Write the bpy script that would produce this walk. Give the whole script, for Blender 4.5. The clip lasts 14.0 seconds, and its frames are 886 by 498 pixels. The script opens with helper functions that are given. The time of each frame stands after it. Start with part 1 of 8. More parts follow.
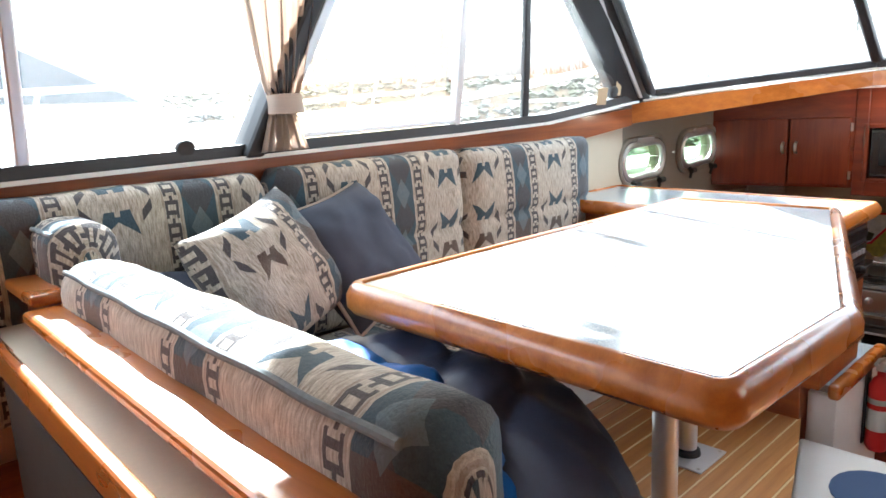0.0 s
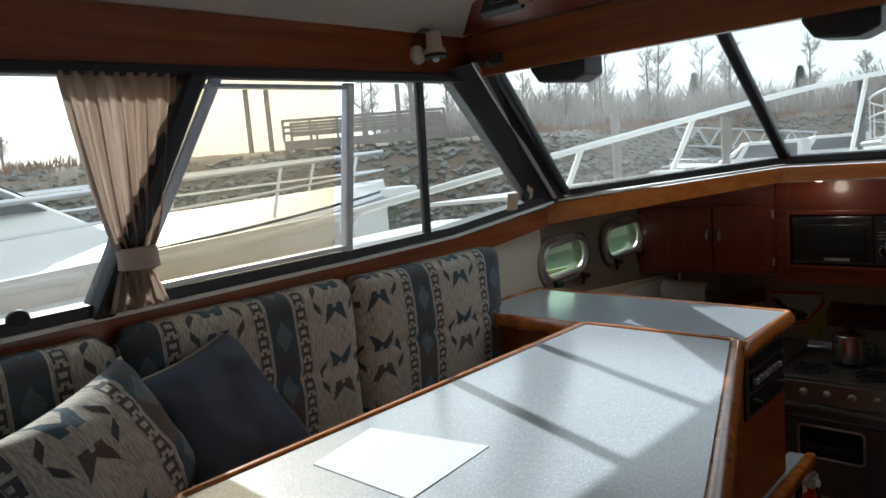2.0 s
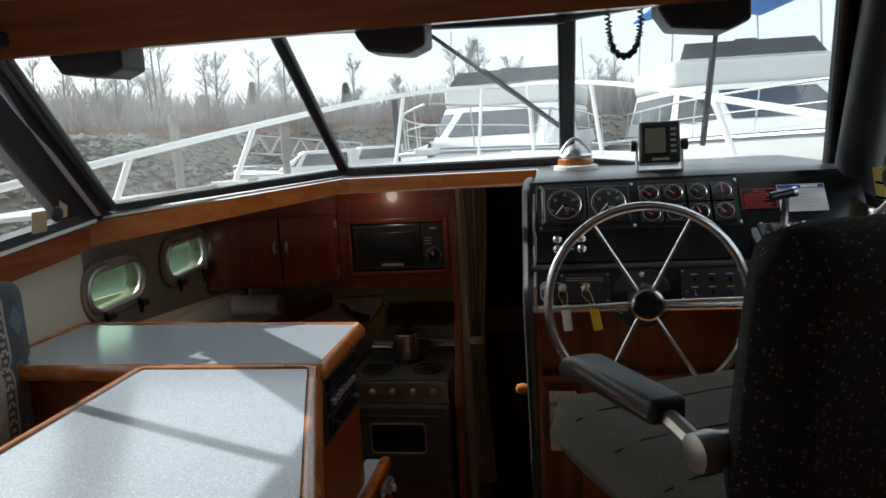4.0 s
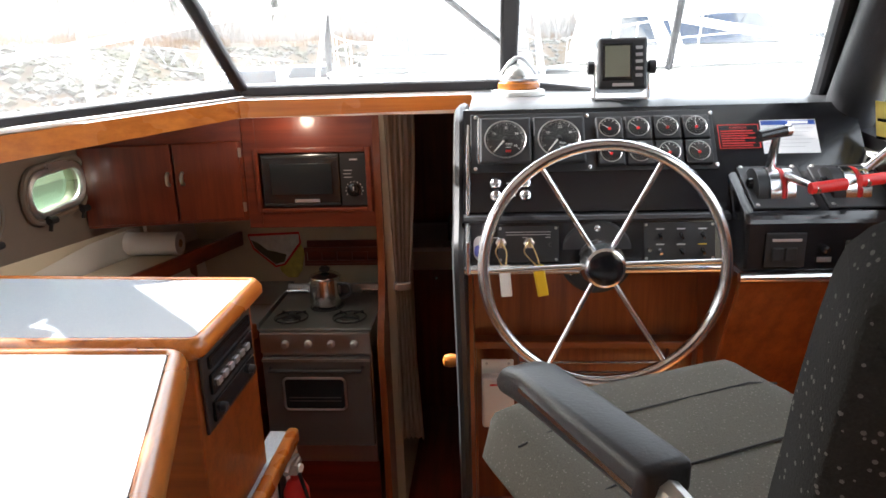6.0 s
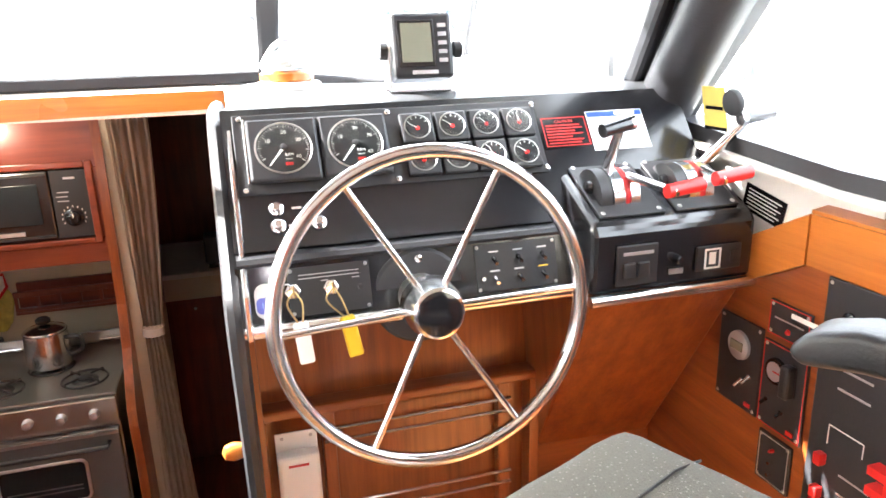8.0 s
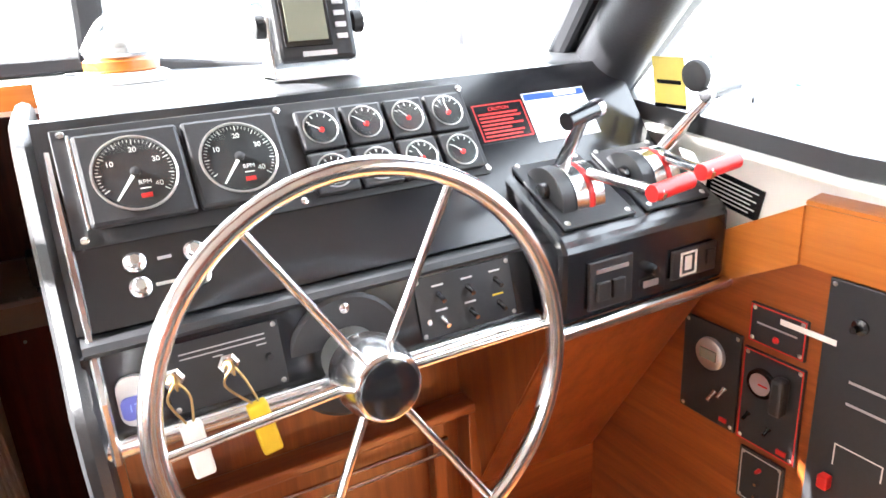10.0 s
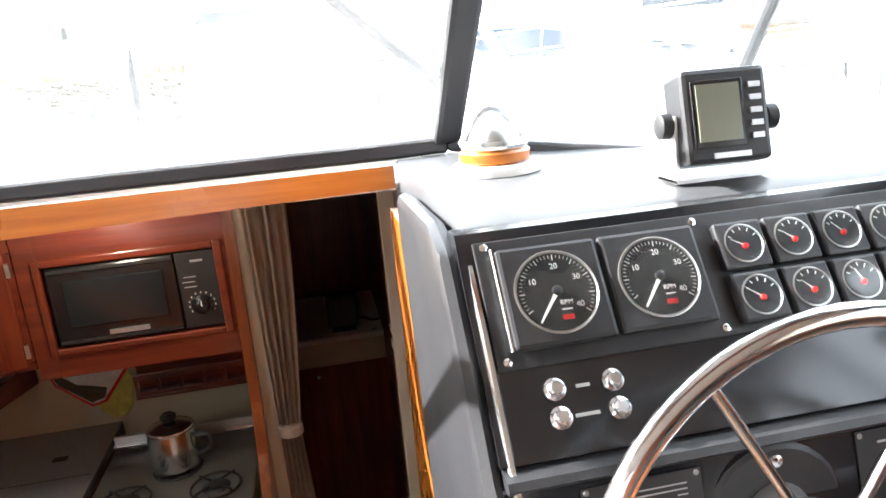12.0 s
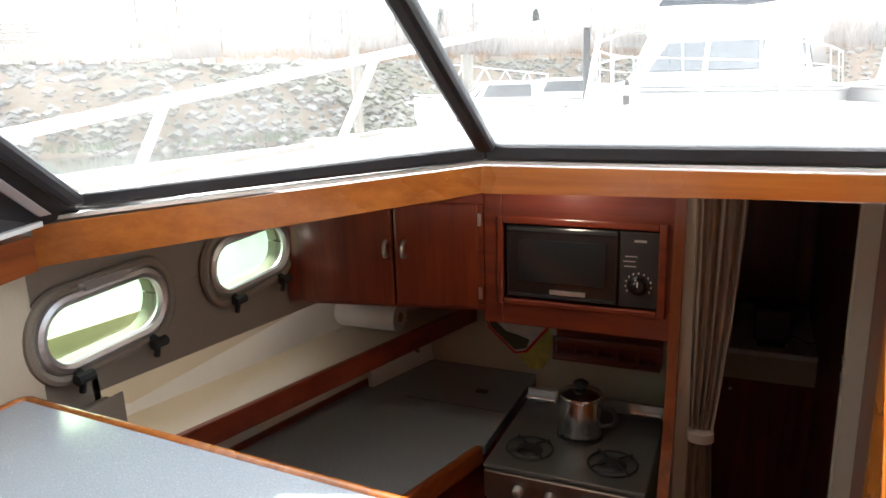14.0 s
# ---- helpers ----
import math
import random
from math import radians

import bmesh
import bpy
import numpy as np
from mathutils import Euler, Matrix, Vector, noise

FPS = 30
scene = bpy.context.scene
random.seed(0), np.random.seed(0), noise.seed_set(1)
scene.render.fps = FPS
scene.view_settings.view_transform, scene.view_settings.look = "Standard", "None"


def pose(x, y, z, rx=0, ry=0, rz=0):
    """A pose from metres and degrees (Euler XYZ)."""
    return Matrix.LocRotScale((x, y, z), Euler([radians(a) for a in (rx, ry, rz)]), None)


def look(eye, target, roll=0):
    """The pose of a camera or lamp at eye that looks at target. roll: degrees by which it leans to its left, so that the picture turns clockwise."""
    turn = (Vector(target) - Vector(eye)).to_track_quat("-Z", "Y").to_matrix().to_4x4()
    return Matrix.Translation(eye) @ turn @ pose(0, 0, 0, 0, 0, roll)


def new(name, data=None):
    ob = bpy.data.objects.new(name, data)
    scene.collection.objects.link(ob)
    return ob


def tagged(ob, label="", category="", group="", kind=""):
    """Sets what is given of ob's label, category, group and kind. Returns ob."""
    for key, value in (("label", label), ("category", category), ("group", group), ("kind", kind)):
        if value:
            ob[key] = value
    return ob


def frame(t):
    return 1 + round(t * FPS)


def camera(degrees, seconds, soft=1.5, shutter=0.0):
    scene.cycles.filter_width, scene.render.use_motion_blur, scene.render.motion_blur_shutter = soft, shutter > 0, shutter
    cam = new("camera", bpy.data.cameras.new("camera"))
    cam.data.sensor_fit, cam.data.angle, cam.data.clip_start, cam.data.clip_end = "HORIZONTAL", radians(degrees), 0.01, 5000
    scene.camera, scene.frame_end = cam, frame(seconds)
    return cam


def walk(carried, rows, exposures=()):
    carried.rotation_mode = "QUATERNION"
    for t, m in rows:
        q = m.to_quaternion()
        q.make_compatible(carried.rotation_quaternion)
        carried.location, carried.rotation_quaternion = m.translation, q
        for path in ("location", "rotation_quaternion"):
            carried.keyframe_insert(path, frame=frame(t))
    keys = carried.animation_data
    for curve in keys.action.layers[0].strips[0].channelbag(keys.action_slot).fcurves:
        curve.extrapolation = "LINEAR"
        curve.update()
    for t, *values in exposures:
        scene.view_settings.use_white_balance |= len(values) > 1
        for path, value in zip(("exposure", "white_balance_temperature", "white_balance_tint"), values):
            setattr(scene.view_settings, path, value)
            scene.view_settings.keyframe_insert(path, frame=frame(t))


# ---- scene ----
cam = camera(64.2, 14.0, soft=1.6)
PATH = [
    (0, (0.072, 0.028, 1.082), (-1.342, 1.385, 0.68), -2.6),
    (0.5, (0.097, 0.087, 1.133), (-1.291, 1.471, 0.733), -4.6),
    (0.8, (0.074, 0.148, 1.146), (-1.303, 1.536, 0.728), -6.1),
    (1, (0.092, 0.173, 1.175), (-1.283, 1.567, 0.77), -6.1),
    (1.5, (0.101, 0.259, 1.237), (-1.234, 1.714, 0.919), -6.8),
    (2, (0.125, 0.327, 1.277), (-1.236, 1.772, 1.026), -4.7),
    (2.5, (0.133, 0.359, 1.297), (-1.209, 1.823, 1.069), -2.9),
    (3, (0.101, 0.431, 1.309), (-0.921, 2.131, 1.052), -1.6),
    (3.5, (0.036, 0.488, 1.306), (-0.56, 2.38, 1.05), -2.1),
    (3.6, (0.028, 0.503, 1.297), (-0.509, 2.413, 1.039), -2.8),
    (4, (0.028, 0.557, 1.287), (-0.283, 2.507, 0.97), -3.3),
    (4.2, (0.035, 0.605, 1.27), (-0.193, 2.563, 0.932), -3.4),
    (6.3, (0.015, 1.027, 1.267), (-0.079, 2.95, 0.725), -1.0),
    (6.5, (0.002, 1.074, 1.267), (-0.006, 3.007, 0.751), -1.5),
    (7, (-0.014, 1.146, 1.259), (0.243, 3.062, 0.744), -2.2),
    (7.5, (-0.016, 1.232, 1.246), (0.415, 3.113, 0.721), -1.9),
    (8, (-0.017, 1.381, 1.235), (0.515, 3.226, 0.675), -1.7),
    (8.2, (-0.011, 1.433, 1.235), (0.569, 3.261, 0.669), -1.5),
    (10.3, (-0.017, 1.755, 1.247), (0.886, 3.411, 0.583), -3.4),
    (10.5, (-0.033, 1.785, 1.252), (0.856, 3.449, 0.59), -3.8),
    (11, (-0.072, 1.833, 1.278), (0.773, 3.535, 0.656), -4.3),
    (11.5, (-0.121, 1.859, 1.305), (0.476, 3.675, 0.715), -5.3),
    (12, (-0.184, 1.891, 1.329), (0.136, 3.799, 0.821), -5.1),
    (12.5, (-0.201, 1.909, 1.341), (-0.123, 3.857, 0.893), -3.4),
    (13, (-0.22, 1.907, 1.349), (-0.459, 3.845, 0.915), -2.2),
    (13.5, (-0.235, 1.892, 1.344), (-0.779, 3.76, 0.879), -2.1),
    (14, (-0.287, 1.922, 1.328), (-1.069, 3.699, 0.846), -1.8),
]
EXPOSURES = [(0.0, 2.65, 5750, 6), (0.5, 1.72, 5800, 5), (1.0, 1.1, 5850, 4), (1.5, 0.15, 5850, 3), (2.5, 0.05, 5850, 3), (4.2, 0.05, 6000, 6), (6.3, 2.5, 6300, 12),
             (7.0, 3.2, 6300, 12), (8.2, 3.7, 6300, 12), (10.3, 3.6, 6150, 12), (11.5, 3.2, 6200, 11), (12.5, 2.3, 6250, 10), (14.0, 1.8, 6250, 10)]
walk(cam, [(t, look(eye, target, roll)) for t, eye, target, roll in PATH], EXPOSURES)

# ---- world and sun: hazy bright day, low sun ahead on the port side
SUN_FROM = Vector((-1.5, 0.57, 1.0)).normalized()
world = bpy.data.worlds.new("sky")
scene.world = world
world.use_nodes = True
wn = world.node_tree.nodes
sky = wn.new("ShaderNodeTexSky")
sky.sky_type, sky.sun_disc = "NISHITA", False
sky.sun_elevation = math.asin(SUN_FROM.z)
sky.sun_rotation = math.atan2(SUN_FROM.x, SUN_FROM.y)
sky.dust_density, sky.air_density, sky.ozone_density = 4.0, 1.0, 1.0
haze = wn.new("ShaderNodeMixRGB")
haze.inputs[0].default_value = 0.6
haze.inputs[2].default_value = (14.0, 14.3, 14.8, 1)
world.node_tree.links.new(sky.outputs[0], haze.inputs[1])
world.node_tree.links.new(haze.outputs[0], wn["Background"].inputs[0])
wn["Background"].inputs[1].default_value = 0.12
sun = new("sun", bpy.data.lights.new("sun", "SUN"))
sun.data.energy, sun.data.angle, sun.data.color = 5.0, radians(0.6), (1.0, 0.965, 0.92)
sun.matrix_world = look(SUN_FROM * 60, (0, 0, 0))
galley_light = new("galley_light", bpy.data.lights.new("galley_light", "POINT"))
galley_light.data.energy, galley_light.data.shadow_soft_size, galley_light.data.color = 0.5, 0.03, (1.0, 0.84, 0.64)
galley_light.matrix_world = pose(-0.80, 3.78, 0.99)


# ---- node helpers
class E:
    """A value in a shader, with plain arithmetic."""

    def __init__(self, tree, out):
        self.t, self.o = tree, out

    def _m(self, op, *others):
        n = self.t.nodes.new("ShaderNodeMath")
        n.operation = op
        for i, v in enumerate((self, *others)):
            if isinstance(v, E):
                self.t.links.new(v.o, n.inputs[i])
            else:
                n.inputs[i].default_value = v
        return E(self.t, n.outputs[0])

    def __add__(self, v): return self._m("ADD", v)
    def __sub__(self, v): return self._m("SUBTRACT", v)
    def __mul__(self, v): return self._m("MULTIPLY", v)
    def __lt__(self, v): return self._m("LESS_THAN", v)
    def __gt__(self, v): return self._m("GREATER_THAN", v)
    def mod(self, v): return self._m("FLOORED_MODULO", v)
    def abs(self): return self._m("ABSOLUTE")
    def max(self, v): return self._m("MAXIMUM", v)
    def min(self, v): return self._m("MINIMUM", v)
    def pingpong(self, v): return self._m("PINGPONG", v)


def mixc(tree, fac, a, b):
    n = tree.nodes.new("ShaderNodeMixRGB")
    for i, v in enumerate((fac, a, b)):
        if isinstance(v, E):
            tree.links.new(v.o, n.inputs[i])
        elif hasattr(v, "is_linked"):
            tree.links.new(v, n.inputs[i])
        else:
            n.inputs[i].default_value = v if i == 0 else (*v, 1)
    return n.outputs[0]


def tex_coord(tree, scale=(1, 1, 1), uv=False):
    c = tree.nodes.new("ShaderNodeTexCoord")
    m = tree.nodes.new("ShaderNodeMapping")
    m.inputs["Scale"].default_value = scale
    tree.links.new(c.outputs["UV" if uv else "Object"], m.inputs[0])
    return m.outputs[0]


def noise_tex(tree, vec, scale, detail=4.0, rough=0.55):
    n = tree.nodes.new("ShaderNodeTexNoise")
    n.inputs["Scale"].default_value, n.inputs["Detail"].default_value, n.inputs["Roughness"].default_value = scale, detail, rough
    tree.links.new(vec, n.inputs["Vector"])
    return E(tree, n.outputs[0])


def base_mat(name, rough=0.5, metal=0.0, spec=0.5):
    m = bpy.data.materials.new(name)
    m.use_nodes = True
    b = m.node_tree.nodes["Principled BSDF"]
    b.inputs["Roughness"].default_value, b.inputs["Metallic"].default_value, b.inputs["Specular IOR Level"].default_value = rough, metal, spec
    return m, m.node_tree, b


def bump(tree, b, height, strength, distance=0.002):
    n = tree.nodes.new("ShaderNodeBump")
    n.inputs["Strength"].default_value, n.inputs["Distance"].default_value = strength, distance
    tree.links.new(height.o, n.inputs["Height"])
    tree.links.new(n.outputs[0], b.inputs["Normal"])


def plain(name, col, rough=0.5, metal=0.0, vary=0.12, fine=60.0, coarse=3.0, relief=0.1, spec=0.5, coat=0.0):
    """A surface with grain and blotches in its colour and gloss."""
    m, t, b = base_mat(name, rough, metal, spec)
    v = tex_coord(t)
    f, c = noise_tex(t, v, fine, 5), noise_tex(t, v, coarse, 3)
    k = f * 0.5 + c * 0.5
    dark, light = [x * (1 - vary * 1.6) for x in col], [min(1, x * (1 + vary * 1.6)) for x in col]
    t.links.new(mixc(t, k, dark, light), b.inputs["Base Color"])
    t.links.new((c * 0.24 + (rough - 0.12)).max(0.02).o, b.inputs["Roughness"])
    b.inputs["Coat Weight"].default_value, b.inputs["Coat Roughness"].default_value = coat, 0.12
    if relief:
        bump(t, b, f, relief)
    return m


def wood(name, dark, light, axis=0, rough=0.32, coat=0.35, scale=1.0):
    """Varnished timber with its grain along one axis."""
    m, t, b = base_mat(name, rough)
    s = [26.0 * scale] * 3
    s[axis] = 1.6 * scale
    v = tex_coord(t, s)
    g = noise_tex(t, v, 1.0, 8, 0.62)
    s2 = [170.0] * 3
    s2[axis] = 6.0
    pores = noise_tex(t, tex_coord(t, s2), 1.0, 3, 0.7)
    blot = noise_tex(t, tex_coord(t), 4.0, 3)
    k = ((g - 0.28) * 1.9 + (pores - 0.5) * 0.5 + (blot - 0.5) * 0.4).max(0.0).min(1.0)
    t.links.new(mixc(t, k, dark, light), b.inputs["Base Color"])
    t.links.new((blot * 0.2 + (rough - 0.1)).o, b.inputs["Roughness"])
    b.inputs["Coat Weight"].default_value, b.inputs["Coat Roughness"].default_value = coat, 0.1
    bump(t, b, pores, 0.08, 0.001)
    return m


def glass_mat(name, tint=(0.97, 0.98, 0.98), gloss=1.0, dust=0.0):
    """Thin glass: see-through, with gloss that grows towards grazing views, and a film of dust that scatters light."""
    m = bpy.data.materials.new(name)
    m.use_nodes = True
    t = m.node_tree
    t.nodes.clear()
    out, mix, tr, gl, lw = (t.nodes.new(k) for k in ("ShaderNodeOutputMaterial", "ShaderNodeMixShader", "ShaderNodeBsdfTransparent", "ShaderNodeBsdfGlossy", "ShaderNodeLayerWeight"))
    tr.inputs[0].default_value = (*tint, 1)
    gl.inputs["Roughness"].default_value = 0.01
    lw.inputs[0].default_value = 0.5
    f = E(t, lw.outputs["Facing"])
    fac = (f * f * f * f * 0.45 + 0.03) * gloss
    t.links.new(fac.o, mix.inputs[0])
    t.links.new(tr.outputs[0], mix.inputs[1])
    t.links.new(gl.outputs[0], mix.inputs[2])
    last = mix
    if dust:
        film, dm = t.nodes.new("ShaderNodeBsdfTranslucent"), t.nodes.new("ShaderNodeMixShader")
        film.inputs[0].default_value = (0.9, 0.9, 0.9, 1)
        smear = noise_tex(t, tex_coord(t), 2.2, 4, 0.6)
        t.links.new(((smear - 0.2).max(0.0) * (dust * 3.2)).o, dm.inputs[0])
        t.links.new(mix.outputs[0], dm.inputs[1])
        t.links.new(film.outputs[0], dm.inputs[2])
        last = dm
    t.links.new(last.outputs[0], out.inputs[0])
    return m


# ---- materials
TEAK_D, TEAK_L = (0.15, 0.03, 0.007), (0.39, 0.105, 0.022)
M = {}
for nm, ax in (("x", 0), ("y", 1), ("z", 2)):
    M["teak_" + nm] = wood("teak_" + nm, TEAK_D, TEAK_L, ax)
    M["trim_" + nm] = wood("trim_" + nm, (0.32, 0.085, 0.012), (0.6, 0.2, 0.032), ax, 0.28, 0.5)
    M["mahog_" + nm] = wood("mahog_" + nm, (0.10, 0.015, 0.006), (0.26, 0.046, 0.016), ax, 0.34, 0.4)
M["sole"] = wood("sole", (0.33, 0.13, 0.035), (0.55, 0.26, 0.08), 1, 0.38, 0.3)
M["holly"] = wood("holly", (0.62, 0.45, 0.22), (0.78, 0.62, 0.36), 1, 0.4, 0.2)
M["black_vinyl"] = plain("black_vinyl", (0.02, 0.02, 0.022), 0.42, vary=0.25, fine=240, relief=0.25)
# black vinyl again, lightened to carry the sun's glare on the dash top
M["sunlit_vinyl"] = plain("sunlit_vinyl", (0.075, 0.078, 0.082), 0.36, vary=0.15, fine=240, relief=0.25)
M["tinted_pane"] = glass_mat("tinted_pane", (0.93, 0.865, 0.735), 0.9, 0.02)
M["black_gloss"] = plain("black_gloss", (0.012, 0.012, 0.014), 0.2, vary=0.25, fine=120, relief=0.02, coat=0.3)
M["black_plastic"] = plain("black_plastic", (0.022, 0.022, 0.024), 0.45, vary=0.2, fine=200, relief=0.12)
M["gauge_black"] = plain("gauge_black", (0.012, 0.012, 0.013), 0.5, vary=0.2, relief=0.0)
M["rubber"] = plain("rubber", (0.016, 0.016, 0.017), 0.6, vary=0.25, fine=120, relief=0.2)
M["chrome"] = plain("chrome", (0.72, 0.72, 0.73), 0.2, 1.0, vary=0.05, fine=30, relief=0.0)
M["steel"] = plain("steel", (0.5, 0.49, 0.47), 0.36, 1.0, vary=0.08, fine=90, relief=0.03)
M["oven_steel"] = plain("oven_steel", (0.17, 0.168, 0.165), 0.42, 0.55, vary=0.12, fine=120, relief=0.04)
M["alu"] = plain("alu", (0.62, 0.62, 0.63), 0.42, 0.9, vary=0.06, relief=0.03)
M["white_gel"] = plain("white_gel", (0.72, 0.71, 0.68), 0.35, vary=0.05, fine=14, coarse=1.2, relief=0.03, coat=0.2)
M["white_paint"] = plain("white_paint", (0.75, 0.74, 0.7), 0.45, vary=0.05, fine=40, relief=0.05)
M["white_plastic"] = plain("white_plastic", (0.78, 0.77, 0.73), 0.4, vary=0.04, relief=0.02)
M["cream_liner"] = plain("cream_liner", (0.66, 0.6, 0.48), 0.7, vary=0.07, fine=180, relief=0.35)
M["hull_liner"] = plain("hull_liner", (0.25, 0.215, 0.175), 0.9, vary=0.16, fine=260, coarse=5, relief=0.5)
M["wall_vinyl"] = plain("wall_vinyl", (0.58, 0.51, 0.39), 0.6, vary=0.07, fine=150, relief=0.25)
M["headliner"] = plain("headliner", (0.62, 0.58, 0.5), 0.6, vary=0.06, fine=200, coarse=2, relief=0.2)
M["dark_inside"] = plain("dark_inside", (0.04, 0.035, 0.03), 0.8, vary=0.2)
M["red"] = plain("red", (0.62, 0.02, 0.018), 0.35, vary=0.08, relief=0.02)
M["yellow"] = plain("yellow", (0.75, 0.5, 0.02), 0.45, vary=0.06, relief=0.02)
M["blue_tarp"] = plain("blue_tarp", (0.03, 0.2, 0.62), 0.6, vary=0.15, fine=12, relief=0.2)
M["navy_canvas"] = plain("navy_canvas", (0.05, 0.09, 0.19), 0.8, vary=0.12, fine=200, relief=0.3)
M["paper"] = plain("paper", (0.82, 0.82, 0.83), 0.7, vary=0.02, relief=0.02)
M["glass"] = glass_mat("glass")
M["window_glass"] = glass_mat("window_glass", (0.95, 0.97, 0.96), 0.9, 0.014)
M["shield_glass"] = glass_mat("shield_glass", (0.95, 0.97, 0.96), 0.9, 0.036)
M["dark_glass"] = plain("dark_glass", (0.015, 0.02, 0.024), 0.12, vary=0.1, relief=0.0)


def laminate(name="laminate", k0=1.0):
    """Blue-grey speckled laminate; k0 scales its colour down for a shaded copy."""
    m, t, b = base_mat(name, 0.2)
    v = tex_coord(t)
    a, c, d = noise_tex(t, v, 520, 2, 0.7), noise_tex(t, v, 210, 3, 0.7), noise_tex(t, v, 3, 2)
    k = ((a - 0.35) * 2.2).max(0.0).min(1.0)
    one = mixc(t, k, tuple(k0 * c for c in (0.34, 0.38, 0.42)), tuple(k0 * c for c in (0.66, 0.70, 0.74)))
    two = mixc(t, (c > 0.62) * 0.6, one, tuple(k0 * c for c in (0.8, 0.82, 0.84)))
    b.inputs["Coat Weight"].default_value = 0.7
    b.inputs["Coat Roughness"].default_value = 0.16
    t.links.new(two, b.inputs["Base Color"])
    t.links.new((d * 0.14 + 0.16).o, b.inputs["Roughness"])
    return m


M["laminate"] = laminate()
# same laminate with the galley's shade put into its colour
M["shaded_laminate"] = laminate("shaded_laminate", 0.6)


def settee_fabric():
    """Woven fabric in beige and slate: striped ground, arrowheads, key-pattern bands and blue lozenge bands."""
    m, t, b = base_mat("settee_fabric", 0.95, spec=0.15)
    uv = t.nodes.new("ShaderNodeUVMap")
    sep = t.nodes.new("ShaderNodeSeparateXYZ")
    t.links.new(uv.outputs[0], sep.inputs[0])
    u0, v0 = E(t, sep.outputs[0]), E(t, sep.outputs[1])
    u, v = u0.mod(0.385), v0.mod(0.235)
    obj = tex_coord(t)
    wv = t.nodes.new("ShaderNodeCombineXYZ")
    t.links.new((u0 * 260.0).o, wv.inputs[0])
    t.links.new((v0 * 34.0).o, wv.inputs[1])
    yarn = noise_tex(t, wv.outputs[0], 1.0, 3, 0.7)
    slub = noise_tex(t, obj, 210, 3, 0.7)
    wide = noise_tex(t, obj, 9, 2)
    ground = mixc(t, ((yarn - 0.3) * 2.4).max(0.0).min(1.0), (0.27, 0.23, 0.17), (0.76, 0.71, 0.61))
    slate = mixc(t, slub, (0.022, 0.05, 0.072), (0.085, 0.145, 0.185))
    dusk = mixc(t, slub, (0.035, 0.036, 0.042), (0.12, 0.115, 0.12))
    sky_blue = mixc(t, slub, (0.12, 0.17, 0.2), (0.26, 0.33, 0.36))
    # notched arrowheads, mirrored about the middle of the column
    du = (u - 0.0775).abs()
    dv = (v - 0.1175).abs()
    arrow = (dv > (du * -0.8 + 0.072)) * (dv < 0.096) * (du < (dv * -0.28 + 0.055))
    notch = (du < 0.006) * (dv > 0.084)
    lower = ((v0 + 0.005).mod(0.47) > 0.1175) * ((v0 + 0.005).mod(0.47) < 0.235)
    chips = ((du - 0.066).abs() < 0.012) * ((dv - du * 1.1 - 0.018).abs() < 0.012)
    # blue band with lozenges
    dl = (u - 0.27).abs()
    band = dl < 0.042
    loz = band * ((dl + (v0.pingpong(0.078) * 0.6)) < 0.042)
    pale = band * ((dl + ((v0 + 0.078).pingpong(0.078) * 0.6)) < 0.028)
    # key bands on both sides of the blue band
    dk = (dl - 0.068).abs()
    kv = v0.mod(0.052)
    edge = (dk < 0.021) * (dk > 0.0175)
    key = (dk < 0.016) * ((((kv - 0.013).abs() < 0.005) + ((kv - 0.036).abs() < 0.005) + ((dk - 0.013).abs() < 0.0035) * (kv < 0.036) + (dk < 0.0035) * (kv > 0.036)).min(1.0))
    brown = mixc(t, slub, (0.07, 0.05, 0.04), (0.17, 0.125, 0.1))
    c = mixc(t, arrow, ground, slate)
    c = mixc(t, arrow * lower, c, brown)
    c = mixc(t, notch, c, ground)
    c = mixc(t, chips, c, dusk)
    c = mixc(t, band, c, slate)
    c = mixc(t, loz * 0.8, c, dusk)
    c = mixc(t, band * lower * 0.75, c, brown)
    c = mixc(t, pale * 0.6, c, sky_blue)
    c = mixc(t, edge * 0.5, c, (0.3, 0.22, 0.17))
    c = mixc(t, key, c, dusk)
    c = mixc(t, wide * 0.12, c, (0.3, 0.26, 0.22))
    t.links.new(c, b.inputs["Base Color"])
    b.inputs["Sheen Weight"].default_value = 0.2
    bump(t, b, yarn + slub, 0.7, 0.003)
    return m


M["fabric"] = settee_fabric()
M["fabric_welt"] = plain("fabric_welt", (0.2, 0.23, 0.24), 0.95, vary=0.3, fine=160, coarse=20, relief=0.4, spec=0.15)
M["blue_cloth"] = plain("blue_cloth", (0.075, 0.09, 0.125), 0.92, vary=0.12, fine=420, coarse=7, relief=0.4, spec=0.2)
M["jacket_navy"] = plain("jacket_navy", (0.028, 0.036, 0.07), 0.5, vary=0.2, fine=60, coarse=8, relief=0.15, spec=0.45)
M["jacket_blue"] = plain("jacket_blue", (0.006, 0.10, 0.38), 0.55, vary=0.15, fine=60, coarse=8, relief=0.15, spec=0.3)
M["curtain"] = plain("curtain", (0.6, 0.5, 0.42), 0.95, vary=0.12, fine=300, coarse=8, relief=0.4, spec=0.1)


